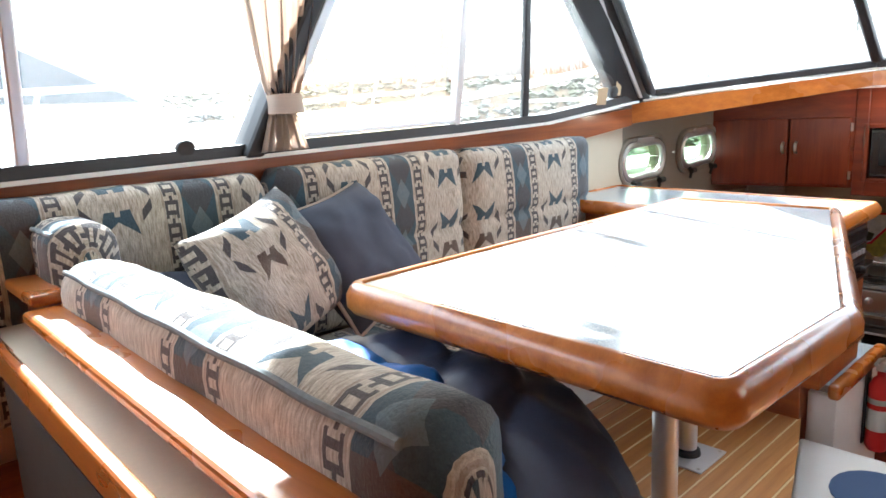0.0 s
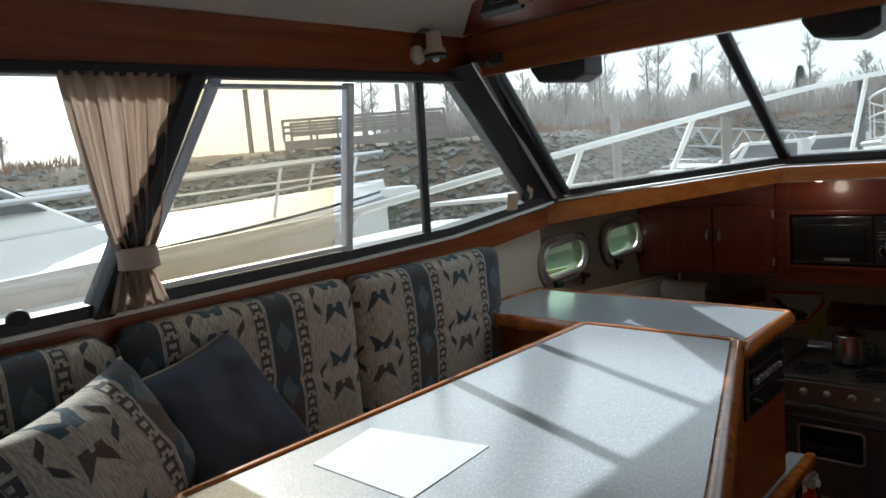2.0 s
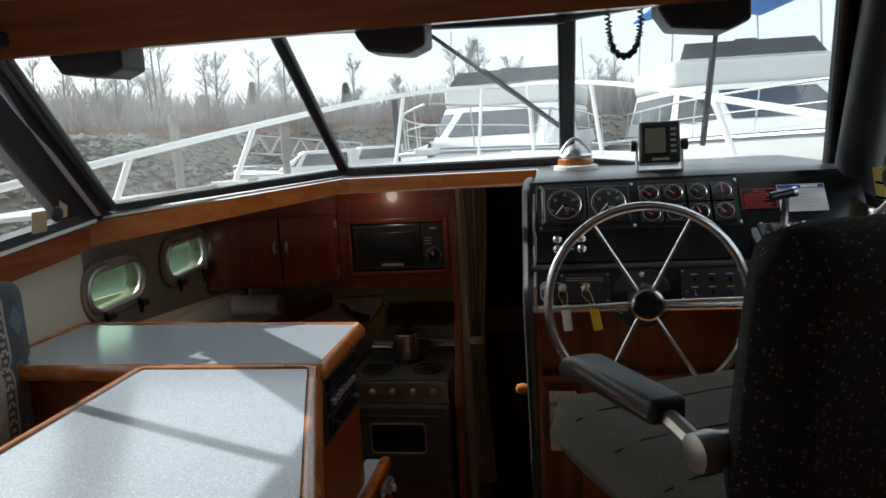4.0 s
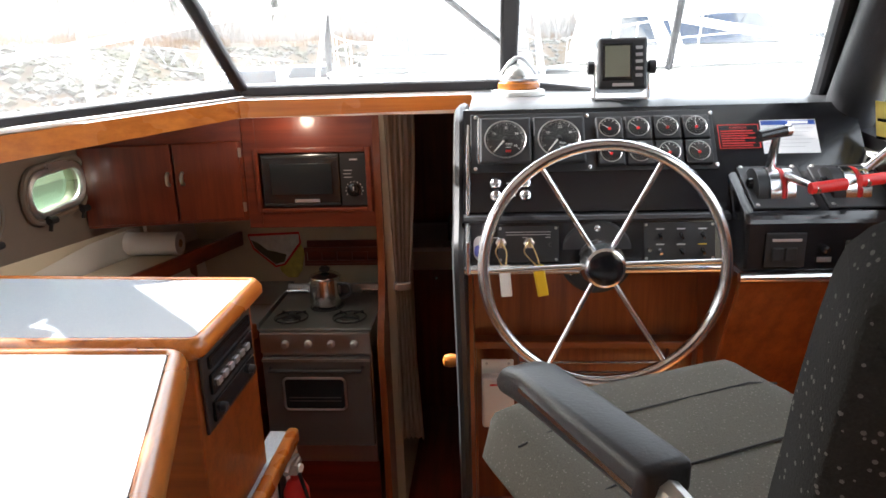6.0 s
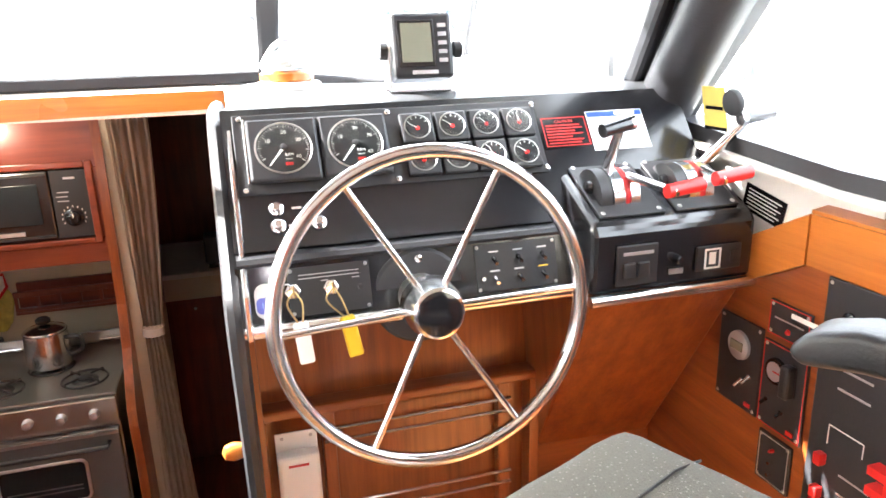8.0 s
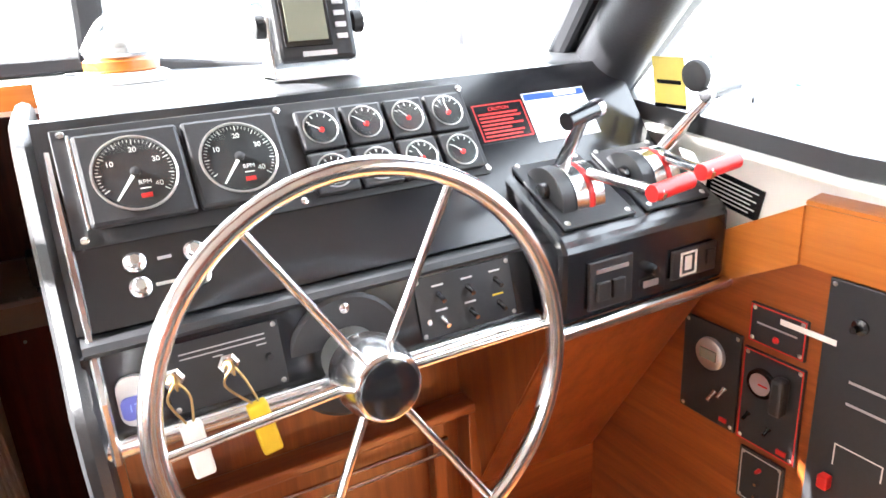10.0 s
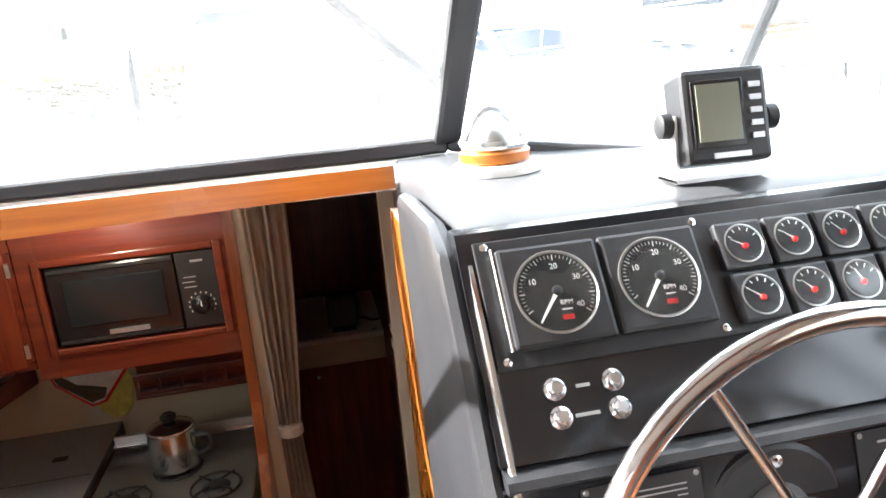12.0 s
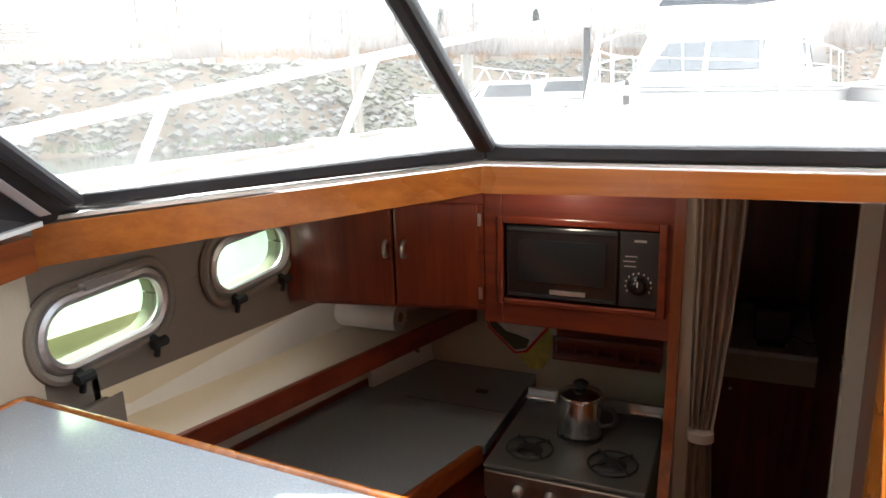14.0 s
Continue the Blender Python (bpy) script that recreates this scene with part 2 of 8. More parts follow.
def flecked_cloth(name="chair_cloth", dark=(0.085, 0.081, 0.07), light=(0.165, 0.157, 0.136), scale=150, strength=0.5):
    """Woven cloth with small pale flecks."""
    m, t, b = base_mat(name, 0.92, spec=0.2)
    v = tex_coord(t)
    weave, wide = noise_tex(t, v, 420, 3), noise_tex(t, v, 6, 3)
    vo = t.nodes.new("ShaderNodeTexVoronoi")
    vo.inputs["Scale"].default_value = scale
    t.links.new(v, vo.inputs["Vector"])
    fleck = (E(t, vo.outputs["Distance"]) < 0.2) * strength
    c = mixc(t, weave, dark, light)
    c = mixc(t, wide * 0.3, c, dark)
    t.links.new(mixc(t, fleck, c, (0.27, 0.26, 0.24)), b.inputs["Base Color"])
    bump(t, b, weave + fleck, 0.6, 0.002)
    return m


M["chair_cloth"] = flecked_cloth()
M["dotted_cloth"] = flecked_cloth("dotted_cloth", (0.012, 0.012, 0.012), (0.028, 0.027, 0.026), 105, 0.35)


def sheer(mat, share):
    """Lets light through a thin cloth."""
    t = mat.node_tree
    b, out = t.nodes["Principled BSDF"], t.nodes["Material Output"]
    tl, mx = t.nodes.new("ShaderNodeBsdfTranslucent"), t.nodes.new("ShaderNodeMixShader")
    t.links.new(b.inputs["Base Color"].links[0].from_socket, tl.inputs[0])
    mx.inputs[0].default_value = share
    t.links.new(b.outputs[0], mx.inputs[1])
    t.links.new(tl.outputs[0], mx.inputs[2])
    t.links.new(mx.outputs[0], out.inputs[0])


sheer(M["curtain"], 0.3)
M["mitt_cloth"] = plain("mitt_cloth", (0.84, 0.81, 0.72), 0.95, vary=0.35, fine=45, coarse=18, relief=0.3)
M["mitt_print"] = plain("mitt_print", (0.52, 0.47, 0.13), 0.95, vary=0.5, fine=40, coarse=25, relief=0.3)
M["brass"] = plain("brass", (0.62, 0.45, 0.2), 0.3, 1.0, vary=0.06, relief=0.0)
M["sticker_blue"] = plain("sticker_blue", (0.03, 0.09, 0.42), 0.4, vary=0.03, relief=0.0)
M["lcd"] = plain("lcd", (0.22, 0.225, 0.17), 0.18, vary=0.04, relief=0.0)
M["purple_blue"] = plain("purple_blue", (0.06, 0.07, 0.3), 0.35, vary=0.1, relief=0.0)
M["green"] = plain("green", (0.02, 0.25, 0.12), 0.4, vary=0.05, relief=0.0)
M["kraft"] = plain("kraft", (0.45, 0.33, 0.2), 0.8, vary=0.08, relief=0.1)


# ---- mesh helpers
def part(name, bm, material, parent=None, label="", smooth=False, bevel=0.0, segs=2):
    bmesh.ops.recalc_face_normals(bm, faces=bm.faces)
    if bevel:
        bmesh.ops.bevel(bm, geom=[e for e in bm.edges if len(e.link_faces) == 2 and e.calc_face_angle(0) > 0.5], offset=bevel, segments=segs, profile=0.5, affect="EDGES", clamp_overlap=True)
    me = bpy.data.meshes.new(name)
    bm.to_mesh(me)
    bm.free()
    if smooth:
        for f in me.polygons:
            f.use_smooth = True
        if smooth != "all":
            me.set_sharp_from_angle(angle=radians(38))
    me.materials.append(M[material] if isinstance(material, str) else material)
    ob = new(name, me)
    if label:
        ob["label"] = label
    if parent is not None:
        ob.parent = parent
        if parent.parent is None:
            ob.matrix_parent_inverse = Matrix.Translation(-parent.location)
    return ob


def thing(name, base, label, category, group="", kind=""):
    ob = new(name)
    ob.empty_display_size = 0.1
    ob.location = base
    return tagged(ob, label, category, group, kind)


def solo(name, bm, material, label, category, group="", kind="", **kw):
    return tagged(part(name, bm, material, **kw), label, category, group, kind)


def B(*args):
    """A bmesh with any number of boxes, six numbers each: x0, x1, y0, y1, z0, z1."""
    bm = bmesh.new()
    for a in args:
        box(bm, *a)
    return bm


def box(bm, x0, x1, y0, y1, z0, z1):
    v = [bm.verts.new((x, y, z)) for x in (x0, x1) for y in (y0, y1) for z in (z0, z1)]
    for f in ((0, 1, 3, 2), (4, 6, 7, 5), (0, 4, 5, 1), (2, 3, 7, 6), (0, 2, 6, 4), (1, 5, 7, 3)):
        bm.faces.new([v[i] for i in f])
    return v


def prism(bm, pts, vec):
    """A flat outline pushed along vec."""
    a = [bm.verts.new(p) for p in pts]
    c = [bm.verts.new(Vector(p) + Vector(vec)) for p in pts]
    bm.faces.new(a)
    bm.faces.new(c[::-1])
    n = len(pts)
    for i in range(n):
        bm.faces.new((a[i], a[(i + 1) % n], c[(i + 1) % n], c[i]))


def frame_axes(d):
    d = Vector(d).normalized()
    up = Vector((0, 0, 1)) if abs(d.z) < 0.9 else Vector((1, 0, 0))
    a = d.cross(up).normalized()
    return d, a, d.cross(a)


def tube(bm, pts, r, seg=10, closed=False, r1=None):
    """A round bar along points; r1: the radius at its end."""
    pts = [Vector(p) for p in pts]
    rings, n = [], len(pts)
    _, ref, _ = frame_axes(pts[1] - pts[0])
    for i, p in enumerate(pts):
        d = (pts[(i + 1) % n] - pts[i - 1]) if closed else (pts[min(i + 1, n - 1)] - pts[max(i - 1, 0)])
        d = d.normalized()
        ref = (ref - d * ref.dot(d)).normalized()
        w = d.cross(ref)
        rr = r if r1 is None else r + (r1 - r) * i / (n - 1)
        rings.append([bm.verts.new(p + (ref * math.cos(k * math.tau / seg) + w * math.sin(k * math.tau / seg)) * rr) for k in range(seg)])
    for i in range(n if closed else n - 1):
        a, b = rings[i], rings[(i + 1) % n]
        for k in range(seg):
            bm.faces.new((a[k], a[(k + 1) % seg], b[(k + 1) % seg], b[k]))
    if not closed:
        bm.faces.new(rings[0][::-1])
        bm.faces.new(rings[-1])


def T(pts, r, seg=10, closed=False, r1=None):
    bm = bmesh.new()
    tube(bm, pts, r, seg, closed, r1)
    return bm


def lathe(bm, origin, axis, profile, seg=24):
    """Turns (distance along axis, radius) pairs about an axis."""
    d, a, w = frame_axes(axis)
    o = Vector(origin)
    rings = []
    for h, r in profile:
        rings.append([bm.verts.new(o + d * h + (a * math.cos(k * math.tau / seg) + w * math.sin(k * math.tau / seg)) * max(r, 1e-4)) for k in range(seg)])
    for p, q in zip(rings, rings[1:]):
        for k in range(seg):
            bm.faces.new((p[k], p[(k + 1) % seg], q[(k + 1) % seg], q[k]))
    bm.faces.new(rings[0][::-1])
    bm.faces.new(rings[-1])


def L(origin, axis, profile, seg=24):
    bm = bmesh.new()
    lathe(bm, origin, axis, profile, seg)
    return bm


def P(pts, vec):
    bm = bmesh.new()
    prism(bm, pts, vec)
    return bm


def smooth_line(pts, n=6):
    """Catmull-Rom through points."""
    pts = [Vector(p) for p in pts]
    out = []
    for i in range(len(pts) - 1):
        p0, p1, p2, p3 = pts[max(i - 1, 0)], pts[i], pts[i + 1], pts[min(i + 2, len(pts) - 1)]
        for k in range(n):
            t = k / n
            out.append(0.5 * ((2 * p1) + (p2 - p0) * t + (2 * p0 - 5 * p1 + 4 * p2 - p3) * t * t + (3 * p1 - p0 - 3 * p2 + p3) * t ** 3))
    out.append(pts[-1])
    return out


def rounded_rect(w, h, r, n=5):
    """Outline of a rounded rectangle about the origin, in two numbers a point."""
    out = []
    for cx, cy, a0 in ((w / 2 - r, h / 2 - r, 0), (-w / 2 + r, h / 2 - r, 90), (-w / 2 + r, -h / 2 + r, 180), (w / 2 - r, -h / 2 + r, 270)):
        for k in range(n + 1):
            a = radians(a0 + 90 * k / n)
            out.append((cx + r * math.cos(a), cy + r * math.sin(a)))
    return out


def cushion(name, o, ax_len, ax_up, ax_out, size, parent, material="fabric", crown=0.02, r=0.05, seed=0, label="", u0=0.0, skew=0.0, seam=0.0):
    """A stuffed block: origin at its low back corner, length, height and thickness along three axes, with a swollen face, soft edges and a UV in metres."""
    Lx, H, D = size
    o, al, au, ao = Vector(o), Vector(ax_len).normalized(), Vector(ax_up).normalized(), Vector(ax_out).normalized()
    nl, nh = max(6, int(Lx / 0.035)), max(6, int(H / 0.03))
    bm = bmesh.new()
    uvl = bm.loops.layers.uv.new("UVMap")
    prof = []
    # profile across height and thickness: front bottom, front, top, back
    for a0, cy, cx in ((-90, r, D - r), (0, H - r, D - r), (90, H - r, r), (180, r, r)):
        for k in range(5):
            a = radians(a0 + 90 * k / 4)
            prof.append((cx + r * math.cos(a), cy + r * math.sin(a)))
    full = []
    for i, p in enumerate(prof):
        q = prof[(i + 1) % len(prof)]
        n = max(1, int(math.hypot(q[0] - p[0], q[1] - p[1]) / (0.016 if seam else 0.035)))
        full += [(p[0] + (q[0] - p[0]) * k / n, p[1] + (q[1] - p[1]) * k / n) for k in range(n)]
    rings = []
    for i in range(nl + 1):
        s = i / nl
        e = min(s, 1 - s) * Lx
        pinch = math.sqrt(max(0, 1 - max(0, 1 - e / r) ** 2)) if e < r else 1.0
        ring = []
        for d, h in full:
            cd, ch = D / 2, H / 2
            dd, hh = cd + (d - cd) * (1 - (1 - pinch) * 2 * r / D), ch + (h - ch) * (1 - (1 - pinch) * 2 * r / H)
            bulge = crown * math.sin(math.pi * s) ** 0.5 * math.sin(math.pi * min(1, max(0, h / H))) * (1 if d > D / 2 else 0.2)
            if seam and d > D / 2:
                bulge -= 0.014 * math.exp(-((h - seam) / 0.014) ** 2)
            p = o + al * (s * Lx) + au * (hh + skew * dd) + ao * (dd + bulge)
            n = noise.noise(p * 7 + Vector((seed, 0, 0))) * 0.008 + noise.noise(p * 23 + Vector((0, seed, 0))) * 0.003
            ring.append((bm.verts.new(p + (ao * 0.7 + au * 0.7) * n), h, d))
        rings.append(ring)
    arc, tot = [], 0.0
    m = len(full)
    for i in range(m + 1):
        arc.append(tot)
        p, q = full[i % m], full[(i + 1) % m]
        tot += math.hypot(q[0] - p[0], q[1] - p[1])
    for i in range(nl):
        for k in range(m):
            k2 = (k + 1) % m
            f = bm.faces.new((rings[i][k][0], rings[i + 1][k][0], rings[i + 1][k2][0], rings[i][k2][0]))
            for lp, (s, w) in zip(f.loops, ((i, k), (i + 1, k), (i + 1, k + 1), (i, k + 1))):
                lp[uvl].uv = (u0 + s / nl * Lx, arc[w])
    for ring in (rings[0], rings[-1]):
        f = bm.faces.new([v for v, _, _ in ring])
        for lp, (v, h, d) in zip(f.loops, ring):
            lp[uvl].uv = (u0 + d, h)
    return part(name, bm, material, parent, label, smooth="all")


def text(name, body, size, m, material, parent=None, depth=0.0003, align="CENTER"):
    """Letters as a mesh: pose m has x along the line and z out of the face."""
    cu = bpy.data.curves.new(name, "FONT")
    cu.body, cu.size, cu.extrude, cu.align_x, cu.align_y = body, size, depth, align, "CENTER"
    ob = bpy.data.objects.new(name, cu)
    me = bpy.data.meshes.new_from_object(ob)
    bpy.data.objects.remove(ob)
    bm = bmesh.new()
    bm.from_mesh(me)
    bm.transform(m)
    bpy.data.meshes.remove(me)
    return part(name, bm, material, parent)


def basis(o, x, z):
    """A pose with its x and z axes along the given directions."""
    z, x = Vector(z).normalized(), Vector(x).normalized()
    y = z.cross(x)
    return Matrix(((x.x, y.x, z.x, o[0]), (x.y, y.y, z.y, o[1]), (x.z, y.z, z.z, o[2]), (0, 0, 0, 1)))


def moved(bm, m):
    bm.transform(m)
    return bm


def lamp_lens():
    """Frosted lens of a lamp that is on."""
    m, t, b = base_mat("lamp_lens", 0.4)
    b.inputs["Base Color"].default_value = (0.8, 0.74, 0.6, 1)
    b.inputs["Emission Color"].default_value = (1.0, 0.82, 0.5, 1)
    b.inputs["Emission Strength"].default_value = 2.0
    return m


M["lamp_lens"] = lamp_lens()


# ---- the boat's structure
MID = -0.373  # the centre line


def mirror(p):
    return (2 * MID - p[0], p[1], p[2])


# corners of the glass: port side window, three windshield panes
SA = (-1.655, 2.86, 1.075)   # side window, forward low corner
A0, A1 = (-1.60, 2.99, 1.09), (-0.80, 3.345, 1.165)     # foot of the port pane
A2, A3 = (-0.77, 2.62, 1.63), (-1.43, 2.30, 1.60)      # its head
B0, B1 = A1, (0.088, 3.36, 1.165)
B2, B3 = (0.088, 2.86, 1.63), A2
C0, C1, C2, C3 = B1, (0.86, 2.86, 1.09), (0.67, 2.25, 1.60), B2

# sole with planks is laid last; here the under-floor, walls and decks
ob = tagged(part("galley_sole", B((-1.9, -0.02, 2.42, 6.0, -0.93, -0.88)), "mahog_y"), "dark wooden floor of the sunken galley", "floor", kind="structure")
ob = tagged(part("sole_base", B((-1.72, -0.72, 1.80, 2.40, -0.08, -0.012), (-1.72, 0.93, -1.3, 1.7995, -0.08, -0.012), (-0.022, 0.93, 1.80, 3.3, -0.08, -0.012)), "mahog_y"), "dark sub-floor under the planks", "floor", kind="structure")
ob = tagged(part("riser", B((-1.7, -0.70, 2.40, 2.42, -0.9, -0.012)), "teak_x"), "wooden riser down to the galley", "step", kind="structure")


def side_wall(name, sgn):
    """Lower side wall up to the window sill, with its cap following the sill."""
    f = (lambda p: p) if sgn < 0 else mirror
    prof = [(-1.3, 0.955), (0.4, 0.965), (1.75, 0.985), (2.25, 0.998), (2.9, 1.06)]
    bm = bmesh.new()
    pts = [f((-1.70, -1.3, -0.1))] + [f((-1.70, y, z)) for y, z in prof] + [f((-1.70, 2.9, -0.1))]
    prism(bm, pts, (sgn * 0.05, 0, 0))
    return tagged(part(name, bm, "wall_vinyl"), "painted cabin side below the windows", "wall", kind="structure"), prof, f


def at_side_(y, z):
    """A point of the leaning starboard side."""
    return mirror((-1.648 + (z - 1.0) * 0.165, y, z))


wall_port, PROF, _f = side_wall("wall_port", -1)
wall_starboard, _, _ = side_wall("wall_starboard", 1)
for sgn, nm in ((-1, "port"), (1, "starboard")):
    f = (lambda p: p) if sgn < 0 else mirror
    # black track under the glass, pale edge, wooden cap band
    bm = bmesh.new()
    for (y0, z0), (y1, z1) in zip(PROF, PROF[1:]):
        a = [f((-1.63, y0, z0 - 0.002)), f((-1.63, y1, z1 - 0.002)), f((-1.63, y1, z1 + 0.028)), f((-1.63, y0, z0 + 0.028))]
        prism(bm, a, (sgn * 0.075, 0, 0))
    tagged(part("window_track_" + nm, bm, "black_plastic"), "black window track along the sill", "window track", kind="structure")
    bm = bmesh.new()
    for (y0, z0), (y1, z1) in zip(PROF, PROF[1:]):
        a = [f((-1.615, y0, z0 - 0.012)), f((-1.615, y1, z1 - 0.012)), f((-1.615, y1, z1 - 0.002)), f((-1.615, y0, z0 - 0.002))]
        prism(bm, a, (sgn * 0.09, 0, 0))
    tagged(part("sill_edge_" + nm, bm, "white_paint"), "pale edge strip under the window", "trim", kind="structure")
    if sgn < 0:
        bm = bmesh.new()
        for (y0, z0), (y1, z1) in zip(PROF, PROF[1:]):
            e = -0.035 if y1 > 2.5 else -0.012
            e0 = -0.012
            a = [(-1.652, y0, z0 - 0.11), (-1.652, y1, z1 - 0.11), (-1.652, y1, z1 + e), (-1.652, y0, z0 + e0)]
            prism(bm, a, (-0.046, 0, 0))
        tagged(part("sill_trim_port", bm, "teak_y"), "varnished wooden band under the side window", "trim", kind="structure")
    # header band over the side windows and the wall over it
    bm = bmesh.new()
    prism(bm, [f((-1.545, -1.3, 1.515)), f((-1.545, 2.31, 1.555)), f((-1.545, 2.31, 1.70)), f((-1.545, -1.3, 1.68))], (sgn * 0.1, 0, 0))
    tagged(part("header_" + nm, bm, "teak_y"), "varnished wooden valance over the side windows", "trim", kind="structure")
# unseen panel, added to keep side light off the chair back
tagged(part("light_block_starboard", P([at_side_(y, z) for y, z in ((-1.3, 0.94), (1.05, 0.98), (1.05, 1.56), (-1.3, 1.53))], (0.04, 0, 0)), "teak_y"), "unseen wooden panel added to block light from aft starboard", "wall", kind="structure")
# forward valance, overhead panel, ceiling and roof
bm = bmesh.new()
prism(bm, [(-1.545, 2.30, 1.555), (2 * MID + 1.545, 2.30, 1.555), (2 * MID + 1.545, 2.30, 1.70), (-1.545, 2.30, 1.70)], (0, 0.03, 0))
tagged(part("header_forward", bm, "teak_x"), "varnished wooden valance over the windshield", "trim", kind="structure")
bm = bmesh.new()
prism(bm, [(-1.545, 2.28, 1.702), (2 * MID + 1.545, 2.28, 1.702), (2 * MID + 1.545, 2.06, 1.84), (-1.545, 2.06, 1.84)], (0, 0.05, 0.03))
tagged(part("overhead_panel", bm, "mahog_x"), "dark wooden panel sloping up over the windshield", "panel", kind="structure")
bm = bmesh.new()
N = 14
rows = []
for i in range(N + 1):
    s = i / N
    x = -1.56 + s * (2 * (MID + 1.56))
    z = 1.69 + 0.16 * math.sin(math.pi * s) ** 0.45
    rows.append((x, z))
prism(bm, [(x, -1.35, z) for x, z in rows] + [(x, -1.35, 1.93) for x, _ in rows[::-1]], (0, 3.69, 0))
tagged(part("ceiling", bm, "headliner", smooth=True), "cream vinyl headliner", "ceiling", kind="structure")
bm = bmesh.new()
prism(bm, [(-1.75, -1.4, 1.94), (0.99, -1.4, 1.94), (0.99, 2.35, 1.94), (0.2, 2.98, 1.94), (-0.95, 2.98, 1.94), (-1.75, 2.35, 1.94)], (0, 0, 0.05))
prism(bm, [(-1.545, 2.335, 1.64), (-0.8, 2.94, 1.67), (0.05, 2.94, 1.67), (0.80, 2.335, 1.64)], (0, 0, 0.26))
tagged(part("roof", bm, "white_gel"), "white fibreglass cabin roof", "roof", kind="structure")
# aft bulkhead behind the walker; the unseen closed door in it is added to darken the cabin
tagged(part("wall_aft", B((-1.75, -0.75, -1.36, -1.3, -0.1, 1.95), (0.25, 0.99, -1.36, -1.3, -0.1, 1.95), (-0.75, 0.25, -1.36, -1.3, 1.72, 1.95)), "teak_z"), "wooden aft bulkhead", "wall", kind="structure")
tagged(part("light_block_aft", B((-0.748, 0.248, -1.345, -1.31, 0.0, 1.718)), "mahog_z"), "unseen closed door added to keep cockpit light out", "door", kind="structure")


# ---- windows
def post(name, a, b, w, d, mat, parent):
    """A bar between two points, w wide and d deep, lying in a pane's plane."""
    a, b = Vector(a), Vector(b)
    m = basis(a, b - a, (0, -1, 0.001) if abs((b - a).normalized().y) < 0.95 else (1, 0, 0))
    bm = B((0, (b - a).length, -w / 2, w / 2, -d / 2, d / 2))
    return part(name, moved(bm, m), mat, parent, bevel=min(w, d) * 0.2)


def pane(parent, pts, mat="window_glass"):
    n = (Vector(pts[1]) - Vector(pts[0])).cross(Vector(pts[3]) - Vector(pts[0])).normalized()
    ob = part("pane", P(pts, n * 0.005), mat, parent)
    ob.visible_shadow = False
    return ob


def lerp(a, b, s):
    return tuple(Vector(a).lerp(Vector(b), s))


def at_side(y, z, sgn=-1):
    """A point of the leaning side window plane."""
    p = (-1.648 + (z - 1.0) * 0.165, y, z)
    return p if sgn < 0 else mirror(p)


for n, sgn in ((1, -1), (2, 1)):
    win = thing("window_%d" % n, at_side(1.3, 0.99, sgn), "side window in black and silver frames, sliding panes", "window", kind="structure")
    for ya, yb in ((-1.2, 0.42), (0.46, 1.02), (1.06, 1.70)):
        if sgn > 0 and ya < 0.9:
            continue
        pane(win, [at_side(ya, 0.99, sgn), at_side(yb, 0.99, sgn), at_side(yb, 1.54, sgn), at_side(ya, 1.54, sgn)], "tinted_pane" if ya > 0.9 else "window_glass")
    pane(win, [at_side(1.76, 1.005, sgn), at_side(2.80, 1.05, sgn), at_side(2.26, 1.56, sgn), at_side(1.76, 1.55, sgn)])
    # slanting black post and its silver edge, sliding frame, thin mullion, head
    post("slanting_post", at_side(0.975, 0.97, sgn), at_side(1.248, 1.55, sgn), 0.10, 0.06, "black_plastic", win)
    post("frame_edge", at_side(1.05, 1.0, sgn), at_side(1.315, 1.535, sgn), 0.016, 0.035, "alu", win)
    post("sliding_frame", at_side(1.757, 1.0, sgn), at_side(1.757, 1.53, sgn), 0.032, 0.03, "alu", win)
    post("mullion", at_side(2.13, 1.01, sgn), at_side(2.06, 1.55, sgn), 0.022, 0.03, "black_plastic", win)
    post("frame_edge", at_side(0.44, 0.99, sgn), at_side(0.44, 1.53, sgn), 0.03, 0.03, "alu", win)
    post("frame_edge", at_side(1.02, 1.012, sgn), at_side(1.745, 1.025, sgn), 0.014, 0.03, "alu", win)
    post("head_frame", at_side(-1.2, 1.522, sgn), at_side(2.33, 1.555, sgn), 0.03, 0.05, "black_plastic", win)
    post("head_strip", at_side(1.25, 1.512, sgn), at_side(1.75, 1.516, sgn), 0.012, 0.03, "alu", win)
shield = thing("window_3", (MID, 3.4, 1.165), "three-pane raked windshield in black rubber frames", "window", kind="structure")
for q in ((A0, A1, A2, A3), (B0, B1, B2, B3), (C0, C1, C2, C3)):
    pane(shield, q, "shield_glass")
    post("sill_frame", q[0], q[1], 0.035, 0.05, "black_plastic", shield)
    post("head_frame", q[3], q[2], 0.05, 0.05, "black_plastic", shield)
for q, e in (((A1, A2), 0.08), ((B1, B2), 0.085)):
    post("pane_post", q[0], q[1], e, 0.06, "black_plastic", shield)
post("pane_post", (-1.60, 2.98, 1.08), A3, 0.06, 0.06, "black_plastic", shield)
post("pane_post", C1, C2, 0.06, 0.06, "black_plastic", shield)
part("corner_post", P([(-1.655, 2.82, 1.03), (-1.61, 2.99, 1.06), (-1.44, 2.31, 1.61), (-1.55, 2.18, 1.58)], (-0.04, 0, 0)), "black_plastic", shield)
